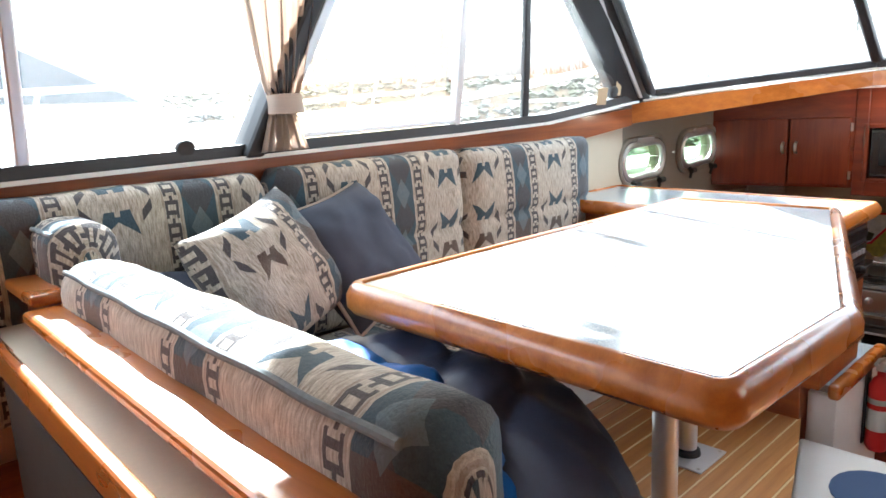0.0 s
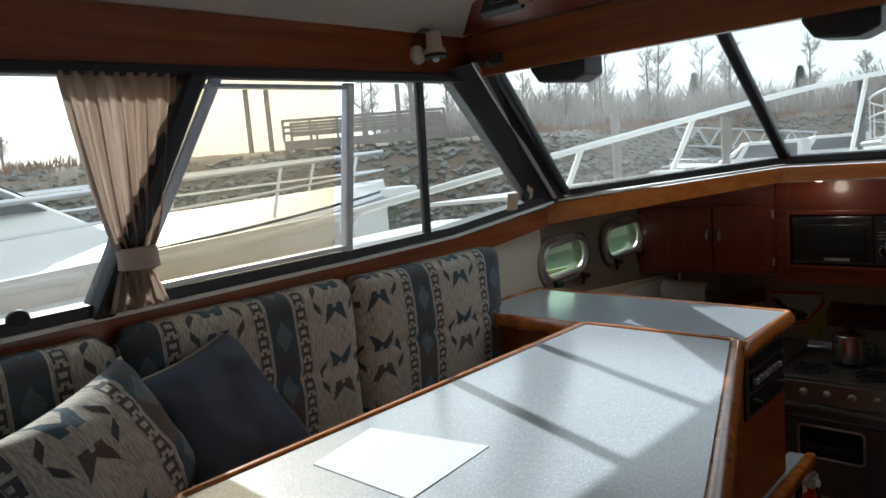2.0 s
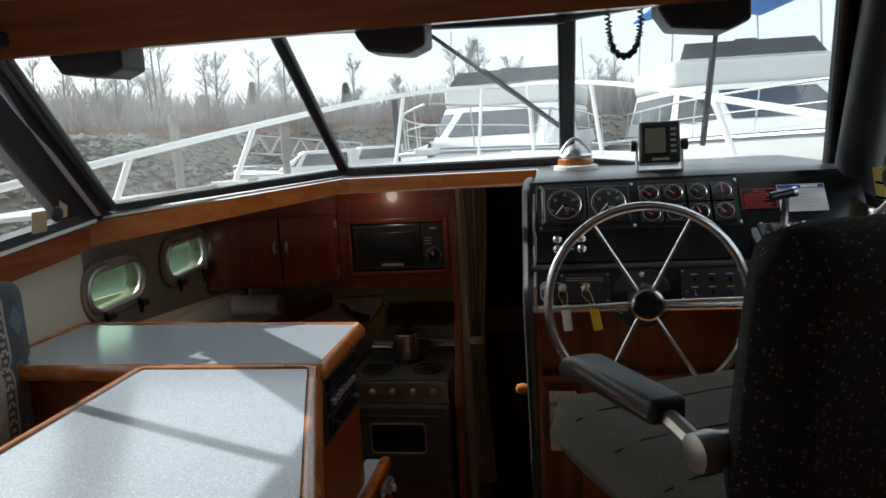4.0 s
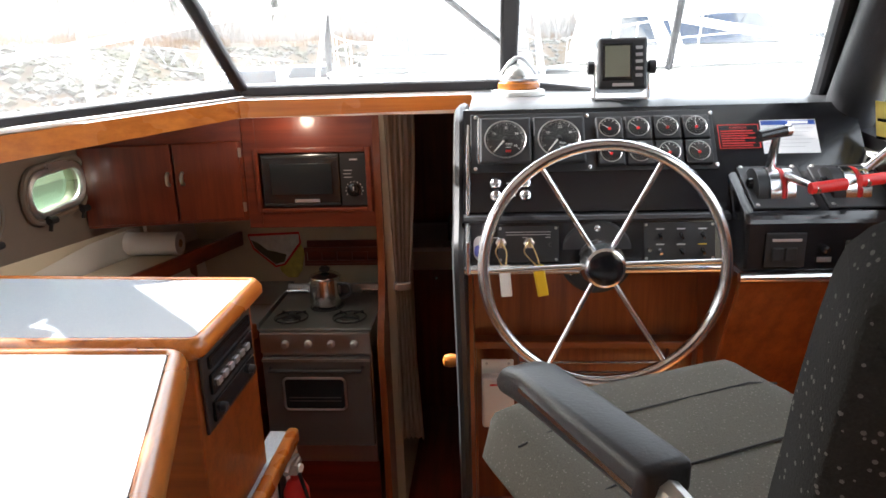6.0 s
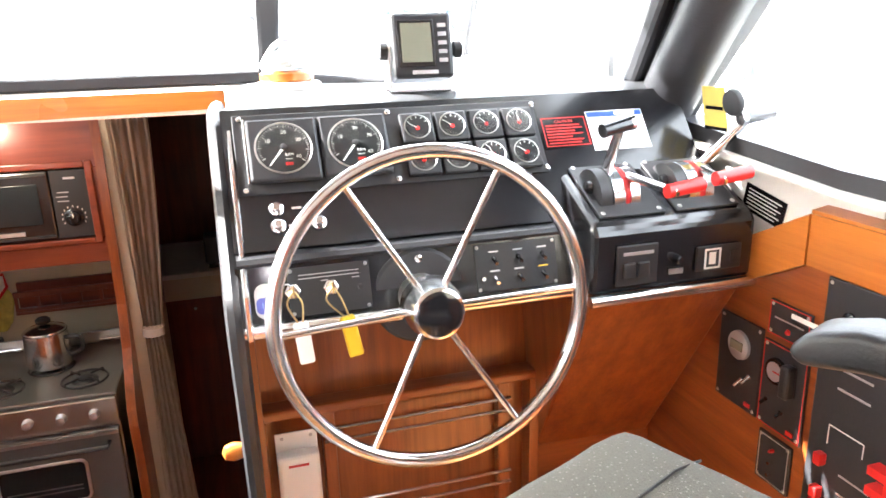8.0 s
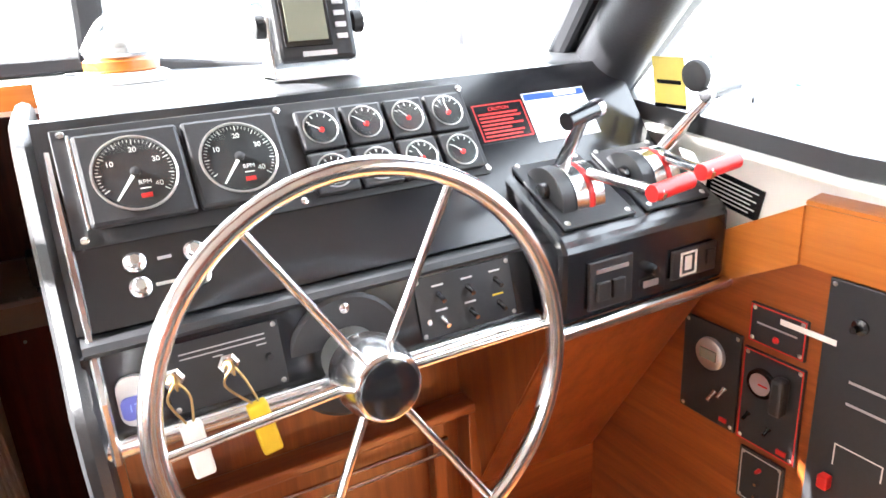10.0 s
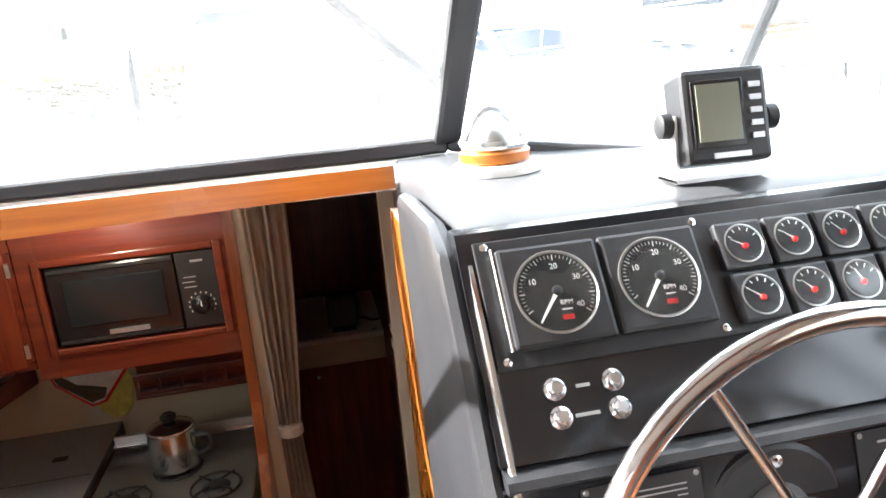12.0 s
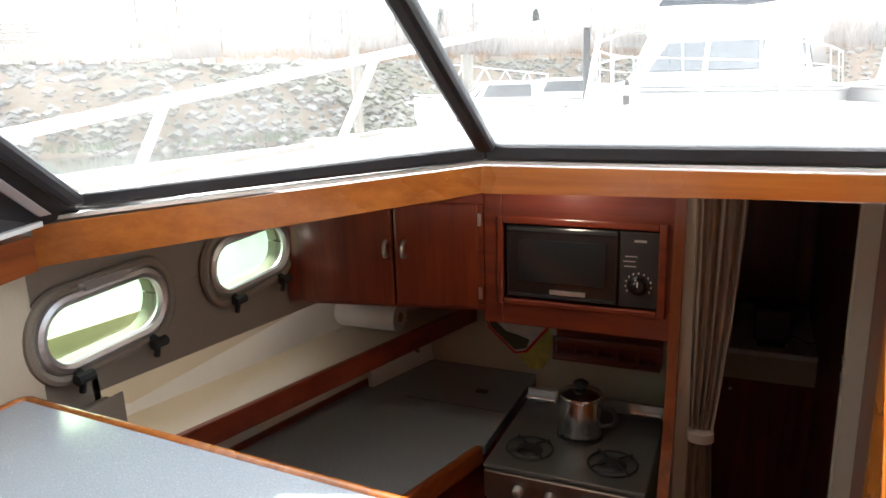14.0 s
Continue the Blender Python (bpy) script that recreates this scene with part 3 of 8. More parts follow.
part("corner_post", P([(0.915, 2.76, 1.03), (0.875, 2.87, 1.06), (0.69, 2.25, 1.61), (0.78, 2.10, 1.58)], (0.04, 0, 0)), "black_plastic", shield)
part("padded_tube", T([(0.905, 2.80, 1.05), (0.727, 2.13, 1.62)], 0.061, 18), "black_vinyl", shield, smooth=True)
post("post_strip", (-1.612, 2.905, 1.07), (-1.472, 2.255, 1.60), 0.016, 0.03, "alu", shield)

# wooden band and ledge under the windshield
TA, TB = (-1.653, 2.90, 1.045), (-0.81, 3.325, 1.135)
TC = (-0.03, 3.325, 1.135)
bm = bmesh.new()
for a, b, e0, e1 in ((TA, TB, 0.088, 0.058), (TB, TC, 0.058, 0.046)):
    a, b = Vector(a), Vector(b)
    prism(bm, [a, b, b - Vector((0, 0, e1)), a - Vector((0, 0, e0))], Vector((0, 0.022, 0)))
tagged(part("windshield_trim", bm, "trim_x"), "varnished wooden band under the windshield", "trim", kind="structure")
bm = bmesh.new()
prism(bm, [(-1.66, 2.92, 1.05), (-0.81, 3.33, 1.138), (-0.81, 3.42, 1.14), (-1.66, 3.02, 1.052)], (0, 0, 0.008))
prism(bm, [(-0.81, 3.33, 1.138), (0.03, 3.33, 1.138), (0.03, 3.42, 1.14), (-0.81, 3.42, 1.14)], (0, 0, 0.008))
tagged(part("windshield_ledge", bm, "white_paint"), "white strip between wood and windshield frame", "trim", kind="structure")

# hull side with two portholes in the galley
HX = -1.715


def porthole_outline(yc, zc, w, h, n=8):
    return [(HX, yc + a, zc + b + a * 0.03) for a, b in rounded_rect(w, h, h / 2 - 0.002, n)]


def lining_foot(y):
    """Height of the lining's lower edge."""
    return 0.592 - 0.078 * (y - 3.117)


bm = bmesh.new()
PH = ((3.09, 0.775), (3.645, 0.79))
ys = [2.84] + [y for yc, _ in PH for y in (yc - 0.26, yc + 0.26)] + [4.75]
for y0, y1 in ((2.84, PH[0][0] - 0.26), (PH[0][0] + 0.26, PH[1][0] - 0.26), (PH[1][0] + 0.26, 4.75)):
    prism(bm, [(HX, y0, lining_foot(y0)), (HX, y1, lining_foot(y1)), (HX, y1, 1.1), (HX, y0, 1.1)], (-0.06, 0, 0))
prism(bm, [(HX, 2.84, -0.9), (HX, 3.05, -0.9), (HX, 3.05, lining_foot(3.05) - 0.001), (HX, 2.84, lining_foot(2.84) - 0.001)], (-0.06, 0, 0))
for yc, zc in PH:
    out = porthole_outline(yc, zc, 0.365, 0.16)
    h = len(out) // 2
    box_pts = [(HX, yc + 0.26, 1.1), (HX, yc - 0.26, 1.1)]
    top = [p for p in out if p[2] >= zc + (p[1] - yc) * 0.03]
    bot = [p for p in out if p[2] < zc + (p[1] - yc) * 0.03]
    top.sort(key=lambda p: p[1])
    bot.sort(key=lambda p: p[1])
    prism(bm, [(HX, yc - 0.26, zc), *top, (HX, yc + 0.26, zc), (HX, yc + 0.26, 1.1), (HX, yc - 0.26, 1.1)], (-0.06, 0, 0))
    prism(bm, [(HX, yc - 0.26, zc), *bot, (HX, yc + 0.26, zc), (HX, yc + 0.26, lining_foot(yc + 0.26)), (HX, yc - 0.26, lining_foot(yc - 0.26))], (-0.06, 0, 0))
tagged(part("wall_hull", bm, "hull_liner"), "grey-brown padded hull lining", "wall", kind="structure")
for k, (yc, zc) in enumerate(PH):
    ph = thing("window_%d" % (4 + k), (HX, yc, zc), "oblong porthole with grey frame and two black dogs", "porthole", kind="structure")
    bm = bmesh.new()
    o = [Vector(p) for p in porthole_outline(yc, zc, 0.365, 0.16)]
    tube(bm, [p + Vector((0.012, 0, 0)) for p in o], 0.016, 8, closed=True)
    part("porthole_frame", bm, "alu", ph, smooth=True)
    bm = bmesh.new()
    tube(bm, [Vector((HX + 0.012, yc + (p.y - yc) * 1.16, zc + (p.z - zc) * 1.3)) for p in o], 0.014, 8, closed=True)
    part("outer_ring", bm, "hull_liner", ph, smooth=True)
    ob = part("pane", P([(HX - 0.02, p.y, p.z) for p in o], (-0.004, 0, 0)), glass_mat("porthole_glass", (0.8, 0.95, 0.78), 1.0) if k == 0 else bpy.data.materials["porthole_glass"], ph)
    ob.visible_shadow = False
    for dy in (-0.11, 0.12):
        bm = T([(HX + 0.01, yc + dy, zc - 0.09), (HX + 0.045, yc + dy, zc - 0.105)], 0.011, 10)
        tube(bm, [(HX + 0.045, yc + dy - 0.022, zc - 0.105), (HX + 0.045, yc + dy + 0.022, zc - 0.105)], 0.014, 8)
        tube(bm, [(HX + 0.04, yc + dy, zc - 0.10), (HX + 0.03, yc + dy, zc - 0.145)], 0.008, 8)
        part("dog", bm, "rubber", ph, smooth=True)
    bm = B((HX + 0.004, HX + 0.03, yc - 0.06, yc + 0.06, zc + 0.088, zc + 0.108))
    tube(bm, [(HX + 0.022, yc - 0.075, zc + 0.1), (HX + 0.022, yc + 0.075, zc + 0.1)], 0.008, 8)
    part("hinge", bm, "alu", ph)

# decks and own hull
bm = bmesh.new()
bow = [(-1.66, 2.98), (-2.12, 2.6), (-2.05, 3.4), (-1.80, 4.4), (-1.42, 5.6), (-0.95, 6.7), (MID, 7.6)]
dk = [(x, y, 1.085) for x, y in bow] + [mirror((x, y, 1.085)) for x, y in bow[::-1][1:]] + [mirror((-0.81, 3.42, 1.085)), (-0.81, 3.42, 1.085)]
prism(bm, dk, (0, 0, -0.016))
for f in ((lambda p: p), mirror):
    prism(bm, [f((-1.70, -1.4, 0.90)), f((-2.12, -1.4, 0.90)), f((-2.12, 2.7, 1.0)), f((-1.70, 2.95, 1.0))], (0, 0, -0.05))
tagged(part("foredeck", bm, "white_gel"), "white fibreglass deck of this boat", "deck", kind="structure")
bm = bmesh.new()
ol = [(-2.12, -1.4), (-2.12, 2.1), (-2.12, 2.6), (-2.05, 3.4), (-1.80, 4.4)] + bow[4:]
for f in ((lambda p: p), mirror):
    for a, b in zip(ol, ol[1:]):
        za, zb = (0.93 if a[1] < 0 else 1.10), 1.10
        if 2.0 < a[1] < 4.4:
            za = zb = 0.45
        prism(bm, [f((a[0], a[1], za)), f((b[0], b[1], zb)), f((MID + (b[0] - MID) * 0.8, b[1] - 0.3, -1.2)), f((MID + (a[0] - MID) * 0.8, a[1] - 0.3, -1.2))], (0.02, 0, 0))
prism(bm, [(MID - 1.74, -1.42, 0.93), (MID + 1.74, -1.42, 0.93), (MID + 1.40, -1.72, -1.2), (MID - 1.40, -1.72, -1.2)], (0, 0.03, 0))
tagged(part("hull", bm, "white_gel"), "white hull side of this boat", "hull", kind="structure")

rail = thing("bow_rail", (-2.1, 1.0, 1.0), "white-painted tubular bow rail on slanting stanchions", "railing")
RL = [(-2.08, -0.9, 0.98), (-2.1, 0.4, 1.0), (-2.1, 1.6, 1.04), (-2.08, 2.4, 1.12), (-1.95, 3.05, 1.21), (-1.60, 4.22, 1.385), (-1.2, 5.6, 1.57), (-0.75, 6.8, 1.68), (MID, 7.7, 1.72)]
for f in ((lambda p: p), mirror):
    part("top_rail", T(smooth_line([f(p) for p in RL], 6), 0.017, 10), "white_paint", rail, smooth=True)
    for a, b in (((-2.1, 1.05, 0.93), (-2.1, 1.13, 1.03)), ((-2.08, 2.05, 0.98), (-2.09, 2.2, 1.09)), ((-1.85, 3.38, 1.085), (-1.83, 3.5, 1.28)), ((-1.64, 4.1, 1.085), (-1.58, 4.3, 1.395)), ((-1.14, 5.83, 1.085), (-1.08, 6.0, 1.605)), ((-0.62, 7.0, 1.085), (-0.58, 7.15, 1.69))):
        part("stanchion", T([f(a), f(b)], 0.015, 8), "white_paint", rail, smooth=True)
    part("base_plate", moved(B((-0.09, 0.09, -0.04, 0.04, 0, 0.03)), Matrix.Translation(f((-1.66, 4.1, 1.085)))), "white_gel", rail, bevel=0.008)


# ---- galley
cab = thing("galley_cabinet", (-1.0, 4.3, 0.53), "varnished overhead galley cabinet with two doors and a microwave niche", "cabinet")
YF = 3.98
KX = -1.045  # where the door front turns aft
DF = basis((KX, YF, 0.0), Vector((0.665, 0.13, 0)), (0, 0, 1))  # along the slanting front, towards the microwave


def slant(*boxes):
    return moved(B(*boxes), DF)


part("body", P([(-1.72, 3.862, 0.585), (KX, YF + 0.012, 0.585), (KX, 4.62, 0.585), (-1.72, 4.62, 0.585)], (0, 0, 0.48)), "mahog_x", cab)
for nm, bx in (("niche_wall", (KX, -0.985, YF + 0.006, 4.62, 0.54, 1.065)), ("niche_floor", (-0.985, -0.49, YF + 0.006, 4.62, 0.54, 0.625)), ("niche_top", (-0.985, -0.49, YF + 0.006, 4.62, 0.872, 1.065)), ("side_panel", (-0.49, -0.465, YF + 0.006, 4.62, 0.54, 1.065)), ("niche_back", (-0.985, -0.49, 4.5, 4.62, 0.625, 0.872))):
    part(nm, B(bx), "mahog_x", cab)
part("face_frame", B((KX, -0.985, YF - 0.01, YF + 0.005, 0.54, 1.067), (-0.985, -0.465, YF - 0.01, YF + 0.005, 0.54, 0.628), (-0.497, -0.465, YF - 0.01, YF + 0.005, 0.628, 0.872), (-0.985, -0.465, YF - 0.01, YF + 0.005, 0.872, 1.067)), "mahog_x", cab, bevel=0.003)
part("niche_moulding", B((-1.0, -0.98, YF - 0.02, YF - 0.0105, 0.61, 0.895), (-0.51, -0.485, YF - 0.02, YF - 0.0105, 0.61, 0.895), (-0.98, -0.51, YF - 0.02, YF - 0.0105, 0.872, 0.895), (-0.98, -0.51, YF - 0.02, YF - 0.0105, 0.61, 0.63)), "mahog_x", cab, bevel=0.005)
part("door_frame", slant((-0.69, -0.002, -0.004, 0.008, 0.575, 0.60), (-0.69, -0.002, -0.004, 0.008, 0.925, 1.067), (-0.69, -0.66, -0.004, 0.008, 0.60, 0.925), (-0.03, -0.002, -0.004, 0.008, 0.60, 0.925)), "mahog_x", cab, bevel=0.003)
for x0, x1, kx in ((-0.68, -0.303, -0.322), (-0.295, -0.018, -0.262)):
    d = part("door", slant((x0, x1, -0.024, -0.0045, 0.588, 0.93)), "mahog_z", cab, bevel=0.006)
    bm = moved(T(smooth_line([(kx, -0.024, 0.755), (kx, -0.047, 0.762), (kx, -0.052, 0.78), (kx, -0.047, 0.798), (kx, -0.024, 0.805)], 3), 0.008, 8), DF)
    part("handle", bm, "steel", d, "small curved metal pull", smooth=True)
for z in (0.64, 0.88):
    part("hinge", slant((-0.02, -0.008, -0.028, -0.014, z - 0.02, z + 0.02)), "steel", cab)
mw = thing("microwave_oven", (-0.74, 4.0, 0.63), "black compact microwave oven built into the cabinet", "microwave")
part("body", B((-0.975, -0.503, 3.99, 4.45, 0.632, 0.868)), "black_plastic", mw, bevel=0.004)
d = part("door", B((-0.972, -0.625, 3.968, 3.989, 0.634, 0.866)), "black_gloss", mw, bevel=0.006)
part("door_window", B((-0.93, -0.66, 3.963, 3.967, 0.69, 0.825)), "dark_glass", d, bevel=0.001)
part("door_strip", B((-0.83, -0.72, 3.961, 3.967, 0.655, 0.668)), "alu", d)
for z in (0.642, 0.852):
    part("door_rim", B((-0.965, -0.63, 3.962, 3.967, z, z + 0.008)), "black_plastic", d)
c = part("control_panel", B((-0.622, -0.506, 3.972, 3.989, 0.634, 0.866)), "black_plastic", mw, bevel=0.004)
part("timer_knob", L((-0.565, 3.972, 0.705), (0, -1, 0), [(0, 0.03), (0.004, 0.03), (0.006, 0.022), (0.02, 0.02), (0.022, 0.017)]), "black_gloss", c, smooth=True)
part("knob_pointer", B((-0.5665, -0.5635, 3.949, 3.9515, 0.705, 0.722)), "white_plastic", c)
for k in range(11):
    a = radians(-120 + 24 * k)
    bm2 = (-0.565 + 0.037 * math.sin(a), 0.705 + 0.037 * math.cos(a))
    part("dial_mark", B((bm2[0] - 0.0015, bm2[0] + 0.0015, 3.970, 3.9718, bm2[1] - 0.003, bm2[1] + 0.003)), "white_plastic", c)
for x, z, h in ((-0.545, 0.835, 0.007), (-0.57, 0.79, 0.003), (-0.575, 0.775, 0.003), (-0.572, 0.76, 0.003)):
    part("print", B((x - 0.035, x, 3.970, 3.9718, z, z + h)), "alu", c)

# back wall of the galley, bulkhead to the passage
tagged(part("wall_galley_back", B((-1.8, -0.45, 4.63, 4.68, -0.9, 1.08)), "wall_vinyl"), "beige vinyl back wall of the galley", "wall", kind="structure")
tagged(part("bulkhead", B((-0.438, -0.40, 3.94, 4.66, -0.9, 1.05)), "wall_vinyl"), "beige partition between stove and passage", "wall", kind="structure")
bm = bmesh.new()
edge = [(-0.9), (-0.1), (0.0), (0.06), (0.14), (0.25), (0.4), (1.05)]
dep = [3.775, 3.775, 3.76, 3.765, 3.80, 3.86, 3.90, 3.94]
prism(bm, [(-0.468, y, z) for y, z in zip(dep, edge)] + [(-0.468, 4.0, 1.05), (-0.468, 4.0, -0.9)], (0.03, 0, 0))
tagged(part("bulkhead_trim", bm, "teak_z"), "curved varnished edge of the partition", "trim", kind="structure")
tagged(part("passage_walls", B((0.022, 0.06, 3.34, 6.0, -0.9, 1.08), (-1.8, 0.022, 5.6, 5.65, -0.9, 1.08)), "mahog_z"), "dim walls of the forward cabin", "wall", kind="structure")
tagged(part("door_jamb", B((-0.024, 0.0215, 3.9, 3.95, -0.9, 1.06)), "wall_vinyl"), "beige jamb of the passage doorway", "door frame", kind="structure")

def hull_lines(y):
    """Across the galley side at y: worktop front, worktop back, shelf rail, foot of the hull panel."""
    return (-1.064 + 0.285 * (min(y, 3.976) - 3.976), -1.829 + 0.244 * (y - 3.78), -1.703 + 0.278 * (y - 3.30), -1.983 + 0.1935 * (y - 3.561))


Y0, Y1, WT = 3.05, 4.62, 0.08
fr0, wb0, rl0, pf0 = hull_lines(Y0)
fr1, wb1, rl1, pf1 = hull_lines(Y1)
gc = thing("galley_counter", (-1.4, 3.9, -0.88), "L-shaped galley base unit in dark wood", "counter")
part("base", P([(wb0, Y0, -0.88), (fr0 - 0.03, Y0, -0.88), (-1.095, 3.976, -0.88), (-1.06, 4.1, -0.88), (-1.06, Y1, -0.88), (wb1, Y1, -0.88)], (0, 0, 0.92)), "mahog_y", gc)
part("front_edge", P([(fr0 - 0.028, Y0, 0.01), (fr0 + 0.002, Y0, 0.01), (-1.062, 3.978, 0.01), (-1.092, 3.978, 0.01)], (0, 0, 0.075)), "teak_y", gc, bevel=0.01)
wk = thing("galley_worktop", (-1.4, 3.9, WT - 0.035), "speckled laminate worktop in the galley, colour darkened for shade", "worktop")
part("slab", P([(wb0, Y0, WT - 0.035), (fr0 - 0.029, Y0, WT - 0.035), (-1.093, 3.977, WT - 0.035), (-1.06, 3.985, WT - 0.035), (-1.06, Y1, WT - 0.035), (wb1, Y1, WT - 0.035)], (0, 0, 0.035)), "shaded_laminate", wk, bevel=0.003)
part("lid_seam", B((-1.49, -1.075, 4.235, 4.238, WT + 0.0003, WT + 0.0012)), "rubber", wk, "thin dark joint of the lift-out lid")
part("back_trim", P([(wb0, Y0, WT + 0.001), (wb1, Y1 - 0.03, WT + 0.001), (wb1, Y1 - 0.03, WT + 0.022), (wb0, Y0, WT + 0.022)], (0.014, 0, 0)), "mahog_y", wk, "brown strip along the back edge")
hs = thing("hull_shelf", (-1.7, 3.9, 0.30), "beige shelf along the hull with a dark wooden rail", "shelf")
part("board", P([(pf0, Y0, 0.302), (pf1, Y1, 0.302), (rl1, Y1, 0.302), (rl0, Y0, 0.302)], (0, 0, 0.024)), "wall_vinyl", hs)
part("fiddle_rail", P([(rl0, Y0, 0.296), (rl1, Y1 - 0.02, 0.296), (rl1, Y1 - 0.02, 0.372), (rl0, Y0, 0.372)], (0.024, -0.004, 0)), "mahog_y", hs, "dark red-brown rail", bevel=0.005)
part("back_seam", T([(pf0 + 0.006, Y0, 0.33), (pf1 + 0.006, Y1, 0.33)], 0.006, 6), "dark_inside", hs, "dark joint at the back of the shelf")
part("brace", P([(-1.53, 4.36, 0.296), (-1.495, 4.36, 0.296), (-1.60, 4.60, WT + 0.001), (-1.63, 4.60, WT + 0.001)], (0, 0.02, 0)), "mahog_z", hs, "slanting brown brace", bevel=0.003)
tagged(part("hull_panel", P([(pf0, Y0, 0.327), (pf1, Y1, 0.327), (pf1 + 0.06, Y1, 0.66), (pf0 + 0.06, Y0, 0.66)], (-0.012, 0, 0.002)), "cream_liner"), "cream panel between shelf and hull lining", "panel", kind="structure")
tagged(part("shelf_front", P([(wb0, Y0, WT + 0.002), (wb1, Y1, WT + 0.002), (wb1 + 0.01, Y1, 0.301), (wb0 + 0.01, Y0, 0.301)], (-0.012, 0, 0)), "cream_liner"), "cream panel under the shelf", "panel", kind="structure")
tagged(part("shelf_end", B((-2.13, HX, 3.03, 3.049, -0.9, 0.66)), "cream_liner"), "cream end board closing the shelf", "panel", kind="structure")


# ---- saloon: settee, table, counter
settee = thing("settee", (-1.35, 1.3, 0), "L-shaped settee with a white base and patterned fabric seat", "settee")
part("base", B((-1.69, -1.30, 0.2, 2.33, 0.0, 0.30), (-1.30, -0.30, 0.34, 0.80, 0.0, 0.30)), "white_paint", settee)
part("seat_board", B((-1.69, -1.06, 0.2, 2.33, 0.30, 0.335), (-1.06, -0.22, 0.34, 0.93, 0.30, 0.335)), "teak_y", settee, bevel=0.006)
for k, (y0, y1) in enumerate(((0.36, 1.02), (1.03, 1.70), (1.71, 2.33))):
    cushion("seat_cushion", (-1.58, y0, 0.336), (0, 1, 0), (0, 0, 1), (1, 0, 0), (y1 - y0, 0.12, 0.54), settee, crown=0.0, r=0.04, seed=k, u0=0.1)
cushion("seat_cushion", (-1.03, 0.46, 0.336), (1, 0, 0), (0, 0, 1), (0, 1, 0), (0.80, 0.10, 0.46), settee, crown=0.0, r=0.04, seed=9, u0=0.1)
for k, (y0, y1, h) in enumerate(((0.22, 0.985, 0.475), (0.985, 1.715, 0.48), (1.715, 2.44, 0.475))):
    bc = cushion("back_cushion", (-1.675, y0 + 0.003, 0.455), (0, 1, 0), (0, 0, 1), (1, 0, 0), (y1 - y0 - 0.006, h, 0.125), None, crown=0.018, r=0.04, seed=20 + k, u0=(0.10, 0.225, 0.01)[k], seam=0.235)
    tagged(bc, "patterned southwestern-style settee back cushion against the cabin side", "cushion", "settee back cushions")
SKEW = Matrix.Translation((-0.4, 0.35, 0)) @ Euler((0, 0, radians(-2.2))).to_matrix().to_4x4() @ Matrix.Translation((0.4, -0.35, 0))
for k, (x0, x1, yy, z0, zz) in enumerate(((-1.345, -0.30, 0.352, 0.40, 0.83), (-1.67, -1.36, 0.36, 0.45, 0.885))):
    bc = cushion("back_cushion", (x0, yy, z0), (1, 0, 0), (0, 0, 1), (0, 1, 0), (x1 - x0, zz - z0, 0.13), None, crown=0.012, r=0.05, seed=30 + k, u0=0.05)
    bc.data.transform(SKEW)
    tagged(bc, "patterned settee back cushion on the aft side, sunlit top", "cushion", "settee back cushions")
    welt = part("welt", T([(x0 + 0.04 + (x1 - x0 - 0.08) * q / 30, yy + 0.012 + 0.002 * math.sin(q * 0.9), zz - 0.0165) for q in range(31)], 0.0055, 8), "fabric_welt", bc, smooth=True)
    welt.data.transform(SKEW)

# ledges behind the aft cushions
led = thing("aft_ledge", (-0.9, 0.2, 0), "stepped wooden ledge with pale tops behind the settee", "ledge")
for nm, bx, mat, bv in (("back_board", (-1.31, -0.17, 0.322, 0.349, 0.0, 0.728), "teak_x", 0.0), ("cap", (-1.325, -0.16, 0.288, 0.36, 0.73, 0.754), "trim_x", 0.009), ("pale_top", (-1.31, -0.17, 0.262, 0.3215, 0.672, 0.69), "wall_vinyl", 0.0), ("lower_edge", (-1.32, -0.16, 0.24, 0.261, 0.645, 0.70), "trim_x", 0.008), ("front_board", (-1.31, -0.17, 0.242, 0.26, 0.0, 0.644), "dark_inside", 0.0),
                        ("corner_board", (-1.69, -1.328, 0.34, 0.36, 0.0, 0.752), "teak_x", 0.0), ("corner_cap", (-1.69, -1.328, 0.305, 0.37, 0.753, 0.776), "trim_x", 0.008), ("corner_top", (-1.69, -1.328, 0.27, 0.3395, 0.66, 0.678), "wall_vinyl", 0.0), ("corner_edge", (-1.69, -1.328, 0.25, 0.269, 0.63, 0.69), "trim_x", 0.008)):
    ob = part(nm, B(bx), mat, led, bevel=bv, segs=3)
    ob.data.transform(SKEW)

TOP = [(-1.022, 0.792), (-0.235, 0.762), (-0.222, 1.182), (-0.545, 2.155), (-1.035, 2.155)]


def inset(poly, d):
    out = []
    n = len(poly)
    for i in range(n):
        p, c, q = (Vector(poly[j % n]) for j in (i - 1, i, i + 1))
        e1, e2 = (c - p).normalized(), (q - c).normalized()
        n1, n2 = Vector((-e1.y, e1.x)), Vector((-e2.y, e2.x))
        b = (n1 + n2).normalized()
        out.append(tuple(c + b * d / max(0.3, b.dot(n1))))
    return out


